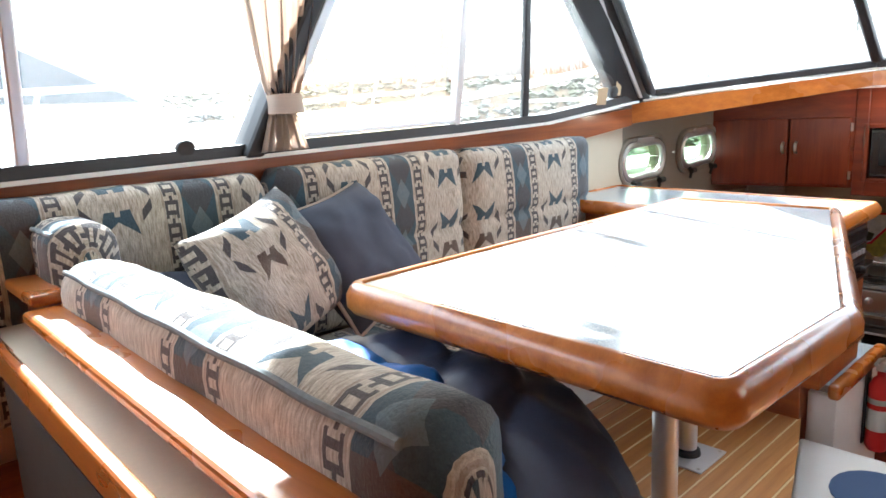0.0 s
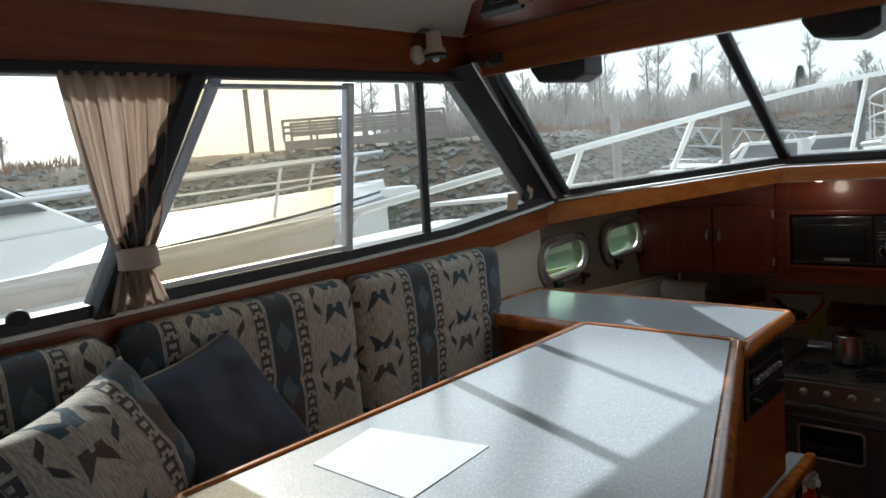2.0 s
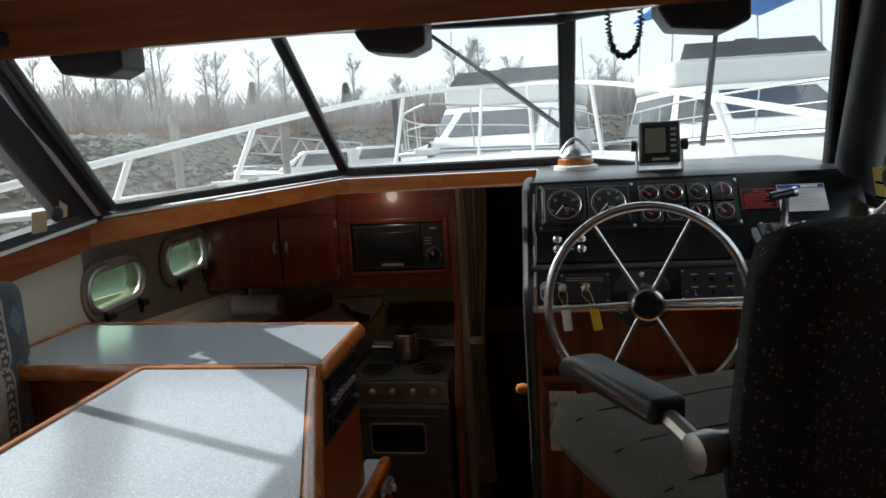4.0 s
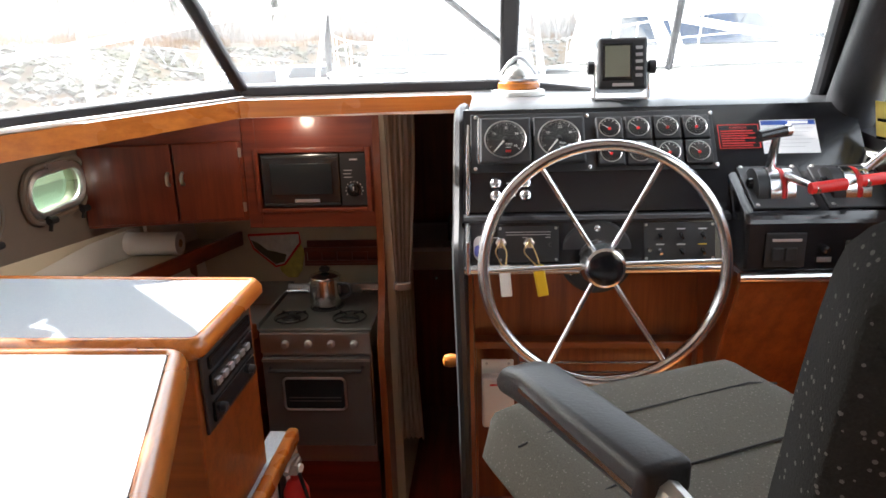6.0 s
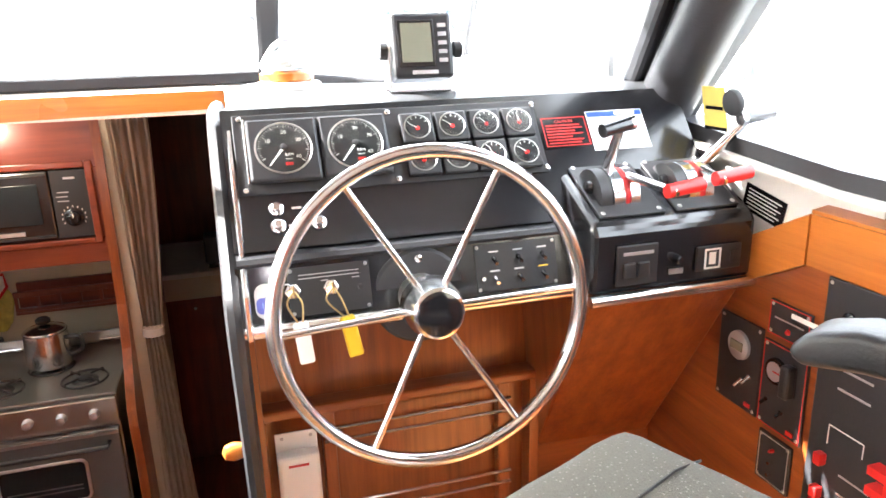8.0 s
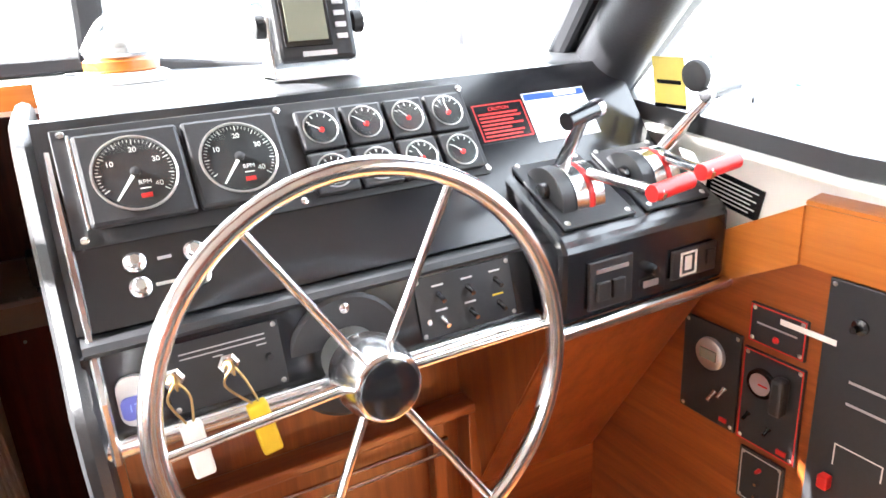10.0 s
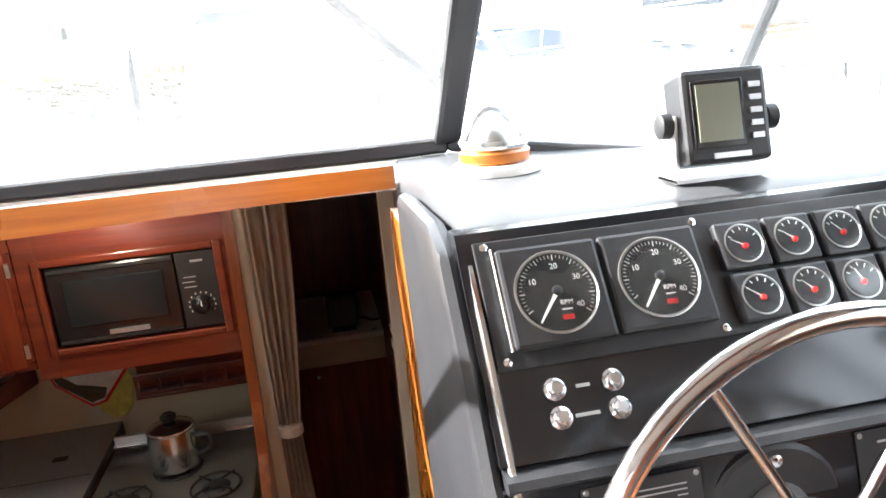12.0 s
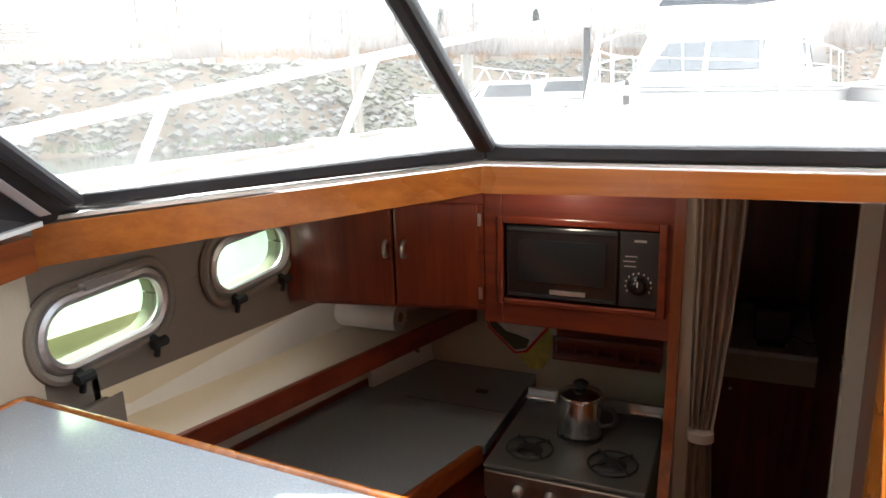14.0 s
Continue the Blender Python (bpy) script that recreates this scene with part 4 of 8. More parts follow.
def round_corners(poly, r, n=6):
    """The outline with its corners drawn as arcs."""
    out = []
    for i, c in enumerate(poly):
        c = Vector(c)
        e1, e2 = (Vector(poly[i - 1]) - c).normalized(), (Vector(poly[(i + 1) % len(poly)]) - c).normalized()
        half = e1.angle(e2) / 2
        a, b = c + e1 * (r / math.tan(half)), c + e2 * (r / math.tan(half))
        o = c + (e1 + e2).normalized() * (r / math.sin(half))
        for k in range(n + 1):
            out.append(tuple(o + (a - o).lerp(b - o, k / n).normalized() * r))
    return out


def edged_top(parent, poly, z, h, rim, edge_mat="trim_y"):
    """A laminate slab inside a rounded wooden rim."""
    poly = round_corners(poly, rim + 0.008)
    bm = bmesh.new()
    o, i1, i2 = poly, inset(poly, rim), inset(poly, rim * 0.35)
    lo, mid = inset(poly, 0.012), poly
    loops = [[bm.verts.new((x, y, zz)) for x, y in pl] for pl, zz in ((i1, z - h), (lo, z - h), (mid, z - h * 0.72), (mid, z - h * 0.3), (inset(poly, 0.008), z - 0.002), (inset(poly, 0.016), z + 0.006), (inset(poly, rim - 0.006), z + 0.006), (i1, z), (i1, z - 0.012))]
    n = len(poly)
    for a, b in zip(loops, loops[1:] + loops[:1]):
        for k in range(n):
            bm.faces.new((a[k], a[(k + 1) % n], b[(k + 1) % n], b[k]))
    part("rim", bm, edge_mat, parent, smooth="all")
    return part("top", P([(x, y, z + 0.001) for x, y in inset(poly, rim + 0.0005)], (0, 0, -0.02)), "laminate", parent, "blue-grey speckled laminate")


tab = thing("dining_table", (-0.7, 1.45, 0), "saloon table with speckled laminate top, wooden rim and two steel pedestals", "table")
edged_top(tab, TOP, 0.75, 0.055, 0.034)
for x, y in ((-0.86, 1.915), (-0.633, 1.352)):
    pl = part("pedestal", T([(x, y, 0.012), (x, y, 0.70)], 0.028, 24), "alu", tab, smooth=True)
    part("floor_plate", moved(B((-0.085, 0.085, -0.085, 0.085, 0.001, 0.008)), Matrix.Translation((x, y, 0))), "alu", pl, bevel=0.003)
    part("collar", L((x, y, 0.008), (0, 0, 1), [(0, 0.04), (0.014, 0.037), (0.02, 0.029)], 20), "rubber", pl, smooth=True)
    for sx in (-1, 1):
        for sy in (-1, 1):
            part("screw", L((x + sx * 0.07, y + sy * 0.07, 0.008), (0, 0, 1), [(0, 0.006), (0.002, 0.005), (0.003, 0.002)], 8), "steel", pl)
solo("paper_sheet", moved(P([(-0.108, -0.102, 0), (0.138, -0.098, 0), (0.114, 0.13, 0), (-0.149, 0.073, 0)], (0, 0, 0.001)), pose(-0.796, 1.134, 0.7515, 0, 0, 0)), "paper", "white sheet of paper lying on the table", "paper")

ctr = thing("divider_counter", (-1.1, 2.57, -0.88), "counter dividing saloon and galley, speckled top in a wooden rim", "counter")
part("body", B((-1.70, -0.645, 2.375, 2.775, 0.115, 0.64), (-1.70, -0.70, 2.375, 2.775, -0.88, 0.114)), "teak_x", ctr, bevel=0.004)
edged_top(ctr, [(-1.70, 2.335), (-0.60, 2.335), (-0.605, 2.80), (-1.70, 2.86)], 0.68, 0.045, 0.03)

# radio panel set in the counter's end
rad = thing("radio_panel", (-0.64, 2.57, 0.4), "black switch and radio panel set in the counter's end", "panel")
part("plate", B((-0.644, -0.636, 2.40, 2.74, 0.42, 0.615)), "black_plastic", rad, bevel=0.003)
for z0, z1 in ((0.44, 0.49), (0.51, 0.56), (0.575, 0.605)):
    part("module", B((-0.636, -0.626, 2.43, 2.71, z0, z1)), "black_gloss", rad, bevel=0.002)
for k in range(6):
    part("button", B((-0.626, -0.62, 2.45 + 0.04 * k, 2.475 + 0.04 * k, 0.525, 0.54)), "alu", rad)
for y in (2.46, 2.67):
    part("knob", L((-0.626, y, 0.465), (1, 0, 0), [(0, 0.013), (0.014, 0.011), (0.016, 0.008)], 14), "black_plastic", rad, smooth=True)

# low wall beside the steps down, white with a wooden cap
low = thing("step_wall", (-0.56, 2.5, -0.88), "low white partition with wooden cap and laminate ledge by the steps", "partition")
part("panel", B((-0.695, -0.605, 2.43, 2.95, -0.88, 0.085)), "white_paint", low, bevel=0.004)
part("ledge", B((-0.69, -0.637, 2.45, 2.955, 0.086, 0.112)), "laminate", low)
part("cap", B((-0.636, -0.597, 2.425, 2.965, 0.07, 0.125)), "trim_y", low, bevel=0.014, segs=3)

ext = thing("fire_extinguisher", (-0.56, 2.76, -0.2), "small red and white fire extinguisher on a bracket", "fire extinguisher")
EX, EY, EZ = -0.56, 2.76, -0.21
part("cylinder", L((EX, EY, EZ), (0, 0, 1), [(0, 0.03), (0.015, 0.038), (0.24, 0.038), (0.27, 0.025), (0.28, 0.014), (0.30, 0.014)], 20), "red", ext, smooth=True)
part("label", L((EX, EY, EZ + 0.08), (0, 0, 1), [(0, 0.0388), (0.08, 0.0388)], 20), "white_plastic", ext, smooth=True)
part("valve", B((EX - 0.015, EX + 0.015, EY - 0.02, EY + 0.03, EZ + 0.30, EZ + 0.335)), "steel", ext, bevel=0.004)
part("lever", T([(EX, EY + 0.04, EZ + 0.33), (EX, EY - 0.04, EZ + 0.35), (EX, EY - 0.08, EZ + 0.345)], 0.008, 8), "steel", ext, smooth=True)
part("gauge", L((EX + 0.012, EY, EZ + 0.315), (1, -0.3, 0), [(0, 0.014), (0.01, 0.014)], 14), "white_plastic", ext)
part("strap", L((EX, EY, EZ + 0.18), (0, 0, 1), [(0, 0.0395), (0.02, 0.0395)], 20), "steel", ext, smooth=True)
part("hose", T([(EX + 0.02, EY - 0.02, EZ + 0.31), (EX + 0.045, EY - 0.03, EZ + 0.22), (EX + 0.043, EY - 0.025, EZ + 0.08)], 0.006, 8), "rubber", ext, smooth=True)
part("bracket", B((-0.604, -0.598, EY - 0.03, EY + 0.03, EZ + 0.02, EZ + 0.29)), "black_plastic", ext)


# ---- helm console. The instrument face slopes: U runs to starboard, V down the face.
P0, DV = Vector((0, 2.661, 1.109)), Vector((0, -0.585, -0.811)).normalized()
NV = Vector((0, -0.811, 0.585)).normalized()


def face(u, v, h=0.0):
    return P0 + Vector((u, 0, 0)) + DV * v + NV * h


def on_face(u, v, h=0.0):
    """A pose on the face: x to starboard, y up the face, z out of it."""
    return basis(face(u, v, h), (1, 0, 0), NV)


con = thing("helm_console", (0.4, 2.9, 0), "black vinyl helm console over varnished wood", "helm console")
XL, XR = -0.05, 0.90
prof_top = [(3.38, 1.145), (2.80, 1.145), (2.735, 1.142), (2.70, 1.132), (2.69, 1.118), (2.700, 1.10)]
bm = bmesh.new()
prism(bm, [(-0.025, y, z) for y, z in prof_top] + [(-0.025, 2.76, 1.04), (-0.025, 3.38, 1.04)], (XR - 0.005, 0, 0))
part("dash_top", bm, "sunlit_vinyl", con, "padded black vinyl dash top, colour lightened for sun glare", smooth=True, bevel=0.012)
bm = bmesh.new()
a, b = face(0, -0.03), face(0, 0.235)
prism(bm, [(XL + 0.012, a.y, a.z), (XL + 0.012, b.y, b.z), (XL + 0.012, b.y + 0.04, b.z - 0.02), (XL + 0.012, 2.80, 0.90), (XL + 0.012, 2.80, 1.09), (XL + 0.012, a.y + 0.03, a.z)], (0.905, 0, 0))
part("instrument_face", bm, "black_gloss", con)
# lip and lower switch face
bm = bmesh.new()
prism(bm, [(XL + 0.014, 2.528, 0.914), (XL + 0.014, 2.506, 0.911), (XL + 0.014, 2.50, 0.904), (XL + 0.014, 2.506, 0.897), (XL + 0.014, 2.56, 0.89)], (0.586, 0, 0))
part("lip", bm, "black_vinyl", con, smooth=True)
bm = bmesh.new()
prism(bm, [(XL + 0.01, 2.51, 0.897), (XL + 0.01, 2.485, 0.802), (XL + 0.01, 2.60, 0.79), (XL + 0.01, 2.62, 0.89)], (0.59, 0, 0))
part("switch_face", bm, "black_gloss", con)
bm = T([(XL, 2.475, 0.798), (0.545, 2.475, 0.798)], 0.012, 10)
box(bm, XL + 0.02, 0.545, 2.478, 2.50, 0.785, 0.80)
part("grab_rail", bm, "chrome", con, smooth=True)
# padded left cheek
bm = bmesh.new()
cheek = [(3.05, 1.128), (2.75, 1.138), (2.68, 1.115), (2.60, 1.02), (2.52, 0.90), (2.46, 0.86), (2.455, 0.79), (2.50, 0.62), (2.56, 0.40), (2.60, 0.0), (2.82, 0.0), (2.90, 0.35), (2.955, 0.65), (3.02, 0.95), (3.05, 1.06)]
prism(bm, [(-0.062, y, z) for y, z in cheek], (0.03, 0, 0))
part("side_cheek", bm, "black_vinyl", con, smooth=True, bevel=0.016)
part("cheek_strip", T([(-0.026, y - 0.004, z + 0.004) for y, z in cheek[2:7]], 0.005, 6), "chrome", con, smooth=True)
# wooden back, ledge, lower panel and rack
part("back_panel", B((-0.045, 0.60, 2.785, 2.80, 0.0, 0.90)), "teak_z", con)
part("ledge", B((-0.045, 0.59, 2.73, 2.784, 0.492, 0.515)), "teak_x", con, bevel=0.006)
for x0, x1, y0 in ((-0.045, -0.018, 2.735), (0.097, 0.125, 2.755), (0.50, 0.528, 2.755), (0.57, 0.595, 2.735)):
    part("stile", B((x0, x1, y0, 2.784, 0.0, 0.491)), "teak_z", con, bevel=0.003)
for z in (0.445, 0.415, 0.255, 0.225):
    part("rack_bar", T([(0.10, 2.752, z), (0.53, 2.752, z)], 0.0045, 8), "chrome", con, smooth=True)
part("inner_side", B((-0.043, -0.022, 2.62, 2.785, 0.0, 0.79)), "teak_z", con)
part("port_face", B((-0.048, -0.028, 2.82, 3.32, -0.9, 1.05)), "trim_z", con, bevel=0.004)
part("stub_handle", L((-0.06, 2.60, 0.52), (-1, 0, 0), [(0, 0.014), (0.02, 0.018), (0.035, 0.014), (0.04, 0.004)], 14), "trim_x", con, smooth=True)
# throttle pod
bm = bmesh.new()
pod = [(2.435, 0.795), (2.432, 0.905), (2.44, 0.922), (2.61, 1.008), (2.70, 1.03), (2.70, 0.79)]
prism(bm, [(0.557, y, z) for y, z in pod], (0.333, 0, 0))
part("throttle_pod", bm, "black_gloss", con, bevel=0.01)
part("pod_rail", T([(0.552, 2.43, 0.788), (0.892, 2.43, 0.788)], 0.011, 10), "chrome", con, smooth=True)
bm = bmesh.new()
prism(bm, [(0.565, 2.45, 0.78), (0.885, 2.45, 0.78), (0.885, 2.74, 0.30), (0.60, 2.76, 0.30)], (0, 0.02, 0.012))
part("slanting_panel", bm, "teak_z", con, bevel=0.004)
part("slanting_side", P([(0.563, 2.455, 0.785), (0.598, 2.76, 0.30), (0.598, 2.784, 0.30), (0.563, 2.784, 0.785)], (0.012, 0, 0)), "teak_z", con)
part("lower_board", B((0.596, 0.93, 2.76, 2.79, 0.0, 0.33)), "teak_x", con)

# starboard side lining and trim
tagged(part("side_lining", B((0.905, 0.925, -1.2, 2.80, 0.0, 0.86)), "teak_y"), "varnished wooden lining of the starboard side", "wall", kind="structure")
bm = bmesh.new()
prism(bm, [(0.892, 2.308, 0.944), (0.892, 2.308, 0.855), (0.892, -1.2, 0.83), (0.892, -1.2, 0.92)], (0.03, 0, 0))
prism(bm, [(0.888, 2.308, 0.944), (0.888, 2.44, 0.875), (0.888, 2.46, 0.775), (0.888, 2.308, 0.855)], (0.03, 0, 0))
prism(bm, [(0.892, 2.308, 0.945), (0.892, -1.2, 0.92), (0.955, -1.2, 0.935), (0.955, 2.308, 0.955)], (0, 0, 0.006))
tagged(part("sill_trim_starboard", bm, "trim_y"), "varnished wooden ledge under the starboard window", "trim", kind="structure")
tagged(part("sill_panel_starboard", P([(0.925, 2.80, 1.04), (0.925, 2.2, 0.975), (0.925, 2.2, 0.80), (0.925, 2.80, 0.80)], (0.03, 0, 0)), "white_paint"), "white painted side panel under the window", "wall", kind="structure")

# helm chair, turned to port
CX, CY = 0.32, 1.77
chair = thing("helm_chair", (CX, CY, 0), "grey cloth helm chair with black padded armrests", "chair")
TURN = Matrix.Translation((CX, CY, 0)) @ Euler((0, 0, radians(25))).to_matrix().to_4x4()


def turned(ob):
    ob.data.transform(TURN)
    return ob


turned(cushion("seat", (-0.245, -0.27, 0.645), (1, 0, 0), (0, 0, 1), (0, 1, 0), (0.49, 0.125, 0.54), chair, "chair_cloth", crown=0.0, r=0.058, seed=50))
for y in (-0.14, 0.0, 0.14):
    turned(part("seam", T([(-0.225, y, 0.758), (-0.17, y, 0.7705), (0.17, y, 0.7705), (0.225, y, 0.758)], 0.002, 5), "rubber", chair))
turned(cushion("backrest", (-0.225, -0.33, 0.74), (1, 0, 0), (0, -0.14, 1), (0, 1, 0.14), (0.45, 0.42, 0.115), chair, "dotted_cloth", crown=0.02, r=0.055, seed=51))
for x, dy, dz, hw in ((-0.232, -0.055, -0.055, 0.03), (0.265, -0.13, 0.0, 0.034)):
    bm = bmesh.new()
    rear = -0.11 if x < 0 else -0.17
    prism(bm, [(x - hw, rear, 0.925), (x - hw, 0.13, 0.918), (x - hw, 0.175, 0.905), (x - hw, 0.195, 0.88), (x - hw, 0.18, 0.866), (x - hw, 0.12, 0.876), (x - hw, rear, 0.886)], (hw * 2, 0, 0))
    arm = turned(part("armrest", bm, "black_vinyl", chair, smooth=True, bevel=0.015, segs=3))
    arm.data.transform(TURN @ Matrix.Translation((0, dy, 0.04 + dz)) @ TURN.inverted())
    s = 1 if x < 0 else -1
    turned(part("arm_pivot", L((x, dy - 0.185, 0.92 + dz), (s, 0, 0), [(-0.02, 0.012), (-0.015, 0.026), (0.01, 0.028), (0.03, 0.022), (0.05, 0.022)], 18), "steel", arm, smooth=True))
    turned(part("arm_bracket", T([(x, dy - 0.09, 0.94 + dz), (x, dy - 0.185, 0.92 + dz)], 0.014, 8), "steel", arm, smooth=True))
    turned(part("arm_strip", B((x - hw - 0.002 if s > 0 else x + hw, x - hw if s > 0 else x + hw + 0.002, dy - 0.10, dy + 0.12, 0.937 + dz, 0.943 + dz)), "chrome", arm))
turned(part("pedestal", L((0, 0, 0.0), (0, 0, 1), [(0, 0.2), (0.02, 0.19), (0.05, 0.06), (0.62, 0.05), (0.625, 0.14), (0.646, 0.14)], 24), "alu", chair, smooth=True))

# steering wheel
hub = Vector((0.26, 2.392, 0.828))
AX = Vector((0.0, -0.99, 0.09)).normalized()
wh = thing("steering_wheel", hub, "six-spoke stainless steering wheel with black hub cap", "steering wheel")
wx = Vector((1, 0, 0))
wy = AX.cross(wx)
RW = 0.252
part("rim", T([hub + (wx * math.cos(a) + wy * math.sin(a)) * RW for a in (k * math.tau / 64 for k in range(64))], 0.0125, 12, closed=True), "chrome", wh, smooth=True)
for k in range(6):
    a = radians(62 + 60 * k)
    d = wx * math.cos(a) + wy * math.sin(a)
    part("spoke", T([hub + d * 0.035 - AX * 0.035 * 0.4, hub + d * (RW - 0.004)], 0.006, 10), "chrome", wh, smooth=True)
part("hub", L(hub - AX * 0.055, AX, [(0, 0.046), (0.015, 0.05), (0.05, 0.048), (0.075, 0.042), (0.078, 0.038)], 28), "chrome", wh, smooth=True)
part("hub_cap", L(hub + AX * 0.02, AX, [(0, 0.037), (0.006, 0.036), (0.009, 0.028)], 28), "black_gloss", wh, smooth=True)
part("column", L(hub - AX * 0.10, AX, [(0, 0.04), (0.02, 0.036), (0.046, 0.036)], 24), M["steel"], wh, smooth=True)
part("flange", L(hub - AX * 0.115, AX, [(0, 0.083), (0.01, 0.083), (0.014, 0.078)], 32), "black_plastic", wh, smooth=True)
for a in (90, 210, 330):
    d = wx * math.cos(radians(a)) + wy * math.sin(radians(a))
    part("bolt", L(hub - AX * 0.10 + d * 0.066, AX, [(0, 0.008), (0.003, 0.007), (0.005, 0.003)], 10), "chrome", wh, smooth=True)

# galley stove
st = thing("galley_stove", (-0.75, 4.05, -0.88), "stainless marine stove with oven and gas burners", "stove")
part("body", B((-1.0, -0.505, 3.83, 4.32, -0.55, 0.10)), "steel", st, bevel=0.004)
part("plinth", B((-1.0, -0.505, 3.86, 4.32, -0.88, -0.551)), "mahog_x", st)
part("cooktop", B((-1.005, -0.50, 3.815, 4.33, 0.101, 0.118)), "oven_steel", st, bevel=0.006)
cp = part("control_panel", B((-1.0, -0.505, 3.808, 3.829, 0.005, 0.10)), "steel", st, bevel=0.004)
for k in range(4):
    part("knob", L((-0.885 + 0.1025 * k, 3.808, 0.05), (0, -1, 0), [(0, 0.018), (0.004, 0.018), (0.006, 0.016), (0.024, 0.014), (0.026, 0.011)], 16), "alu", cp, smooth=True)
dr = part("oven_door", B((-0.995, -0.51, 3.80, 3.829, -0.45, -0.012)), "oven_steel", st, "dark brushed steel oven door", bevel=0.005)
part("oven_window", moved(P([(x, y, 0) for x, y in rounded_rect(0.27, 0.145, 0.02)], (0, 0, 0.004)), basis((-0.768, 3.7995, -0.187), (1, 0, 0), (0, -1, 0))), "dark_glass", dr)
part("window_rim", T([(-0.768 + x, 3.797, -0.187 + z) for x, z in rounded_rect(0.278, 0.153, 0.022)], 0.006, 8, closed=True), "alu", dr, smooth=True)
part("oven_rack", B((-0.885, -0.65, 3.7935, 3.7953, -0.206, -0.202), (-0.885, -0.65, 3.7935, 3.7953, -0.222, -0.219)), "oven_steel", dr)
part("top_strip", B((-0.995, -0.51, 3.7935, 3.7995, -0.03, -0.018)), "steel", dr)
part("handle", T([(-0.96, 3.80, -0.06), (-0.96, 3.77, -0.065), (-0.545, 3.77, -0.065), (-0.545, 3.80, -0.06)], 0.008, 8), "black_plastic", dr, smooth=True)
part("back_plate", B((-1.0, -0.505, 4.30, 4.318, 0.119, 0.165)), "steel", st, bevel=0.002)
for x in (-1.0, -0.62):
    part("clamp", B((x, x + 0.11, 4.27, 4.299, 0.13, 0.145)), "chrome", st, bevel=0.003)
for x, y in ((-0.89, 3.95), (-0.62, 3.95), (-0.757, 4.10)):
    bu = part("burner", L((x, y, 0.118), (0, 0, 1), [(0, 0.045), (0.005, 0.04), (0.007, 0.025), (0.01, 0.025), (0.012, 0.018)], 20), "black_plastic", st, smooth=True)
    bm = bmesh.new()
    for k in range(4):
        a = radians(45 + 90 * k)
        tube(bm, [(x + 0.075 * math.cos(a), y + 0.075 * math.sin(a), 0.12), (x + 0.075 * math.cos(a), y + 0.075 * math.sin(a), 0.132), (x + 0.025 * math.cos(a), y + 0.025 * math.sin(a), 0.132)], 0.004, 6)
    tube(bm, [(x + 0.076 * math.cos(k * math.tau / 20), y + 0.076 * math.sin(k * math.tau / 20), 0.122) for k in range(20)], 0.004, 6, closed=True)
    part("grate", bm, "black_plastic", bu)


# ---- outdoors: water, bank, trees, docks, boats
WZ = -1.2
M["water"] = plain("water", (0.06, 0.075, 0.062), 0.14, vary=0.2, fine=2.2, coarse=0.25, relief=0.6)
M["earth"] = plain("earth", (0.17, 0.125, 0.08), 0.95, vary=0.35, fine=5, coarse=0.4, relief=0.6)
M["bark"] = plain("bark", (0.2, 0.175, 0.15), 0.9, vary=0.2, fine=8, relief=0.4)
# twig grey is lightened, distant haze put into the colour
M["twigs"] = plain("twigs", (0.4, 0.365, 0.335), 0.95, vary=0.25, fine=2, coarse=0.3, relief=0.0)
M["needles"] = plain("needles", (0.05, 0.075, 0.045), 0.9, vary=0.35, fine=3, coarse=0.6, relief=0.0)
M["reeds"] = plain("reeds", (0.26, 0.16, 0.09), 0.95, vary=0.4, fine=2, coarse=0.3, relief=0.0)
M["grass"] = plain("grass", (0.1, 0.13, 0.05), 0.95, vary=0.35, fine=3, coarse=0.4, relief=0.0)
M["grey_timber"] = wood("grey_timber", (0.2, 0.175, 0.15), (0.36, 0.32, 0.27), 1, 0.85, 0.0)
M["dock_boards"] = wood("dock_boards", (0.3, 0.28, 0.25), (0.5, 0.47, 0.42), 0, 0.85, 0.0)


def rock_material():
    """Riprap: grey and olive stones, each with its own tone."""
    m, t, b = base_mat("riprap", 0.9)
    g = t.nodes.new("ShaderNodeNewGeometry")
    r = E(t, g.outputs["Random Per Island"])
    v = tex_coord(t)
    f, c = noise_tex(t, v, 9, 5), noise_tex(t, v, 0.5, 3)
    col = mixc(t, r, (0.11, 0.1, 0.085), (0.33, 0.31, 0.27))
    col = mixc(t, ((c - 0.42) * 3.0).max(0.0).min(0.7), col, (0.12, 0.12, 0.05))
    t.links.new(mixc(t, f * 0.4, col, (0.09, 0.085, 0.07)), b.inputs["Base Color"])
    bump(t, b, f, 0.6, 0.03)
    return m


M["riprap"] = rock_material()
tagged(part("water", B((-3000, 3000, -3000, 3000, WZ - 0.05, WZ)), "water"), "calm green-grey harbour water", "water", kind="structure")


def shore(y):
    s = min(1, max(0, (30 - y) / 16))
    return -14 - 13 * s * s * (3 - 2 * s) + (max(0, y - 45) ** 1.25) * 0.9


SLOPE = ((0, -1.5), (1.2, -0.75), (2.6, 0.25), (4.0, 1.15), (5.4, 1.9), (6.6, 2.2), (9, 2.3), (16, 2.5), (60, 3.4), (500, 5))


def bank(y, d):
    for (d0, z0), (d1, z1) in zip(SLOPE, SLOPE[1:]):
        if d <= d1:
            return z0 + (z1 - z0) * (d - d0) / (d1 - d0)
    return 5


bm = bmesh.new()
rows = []
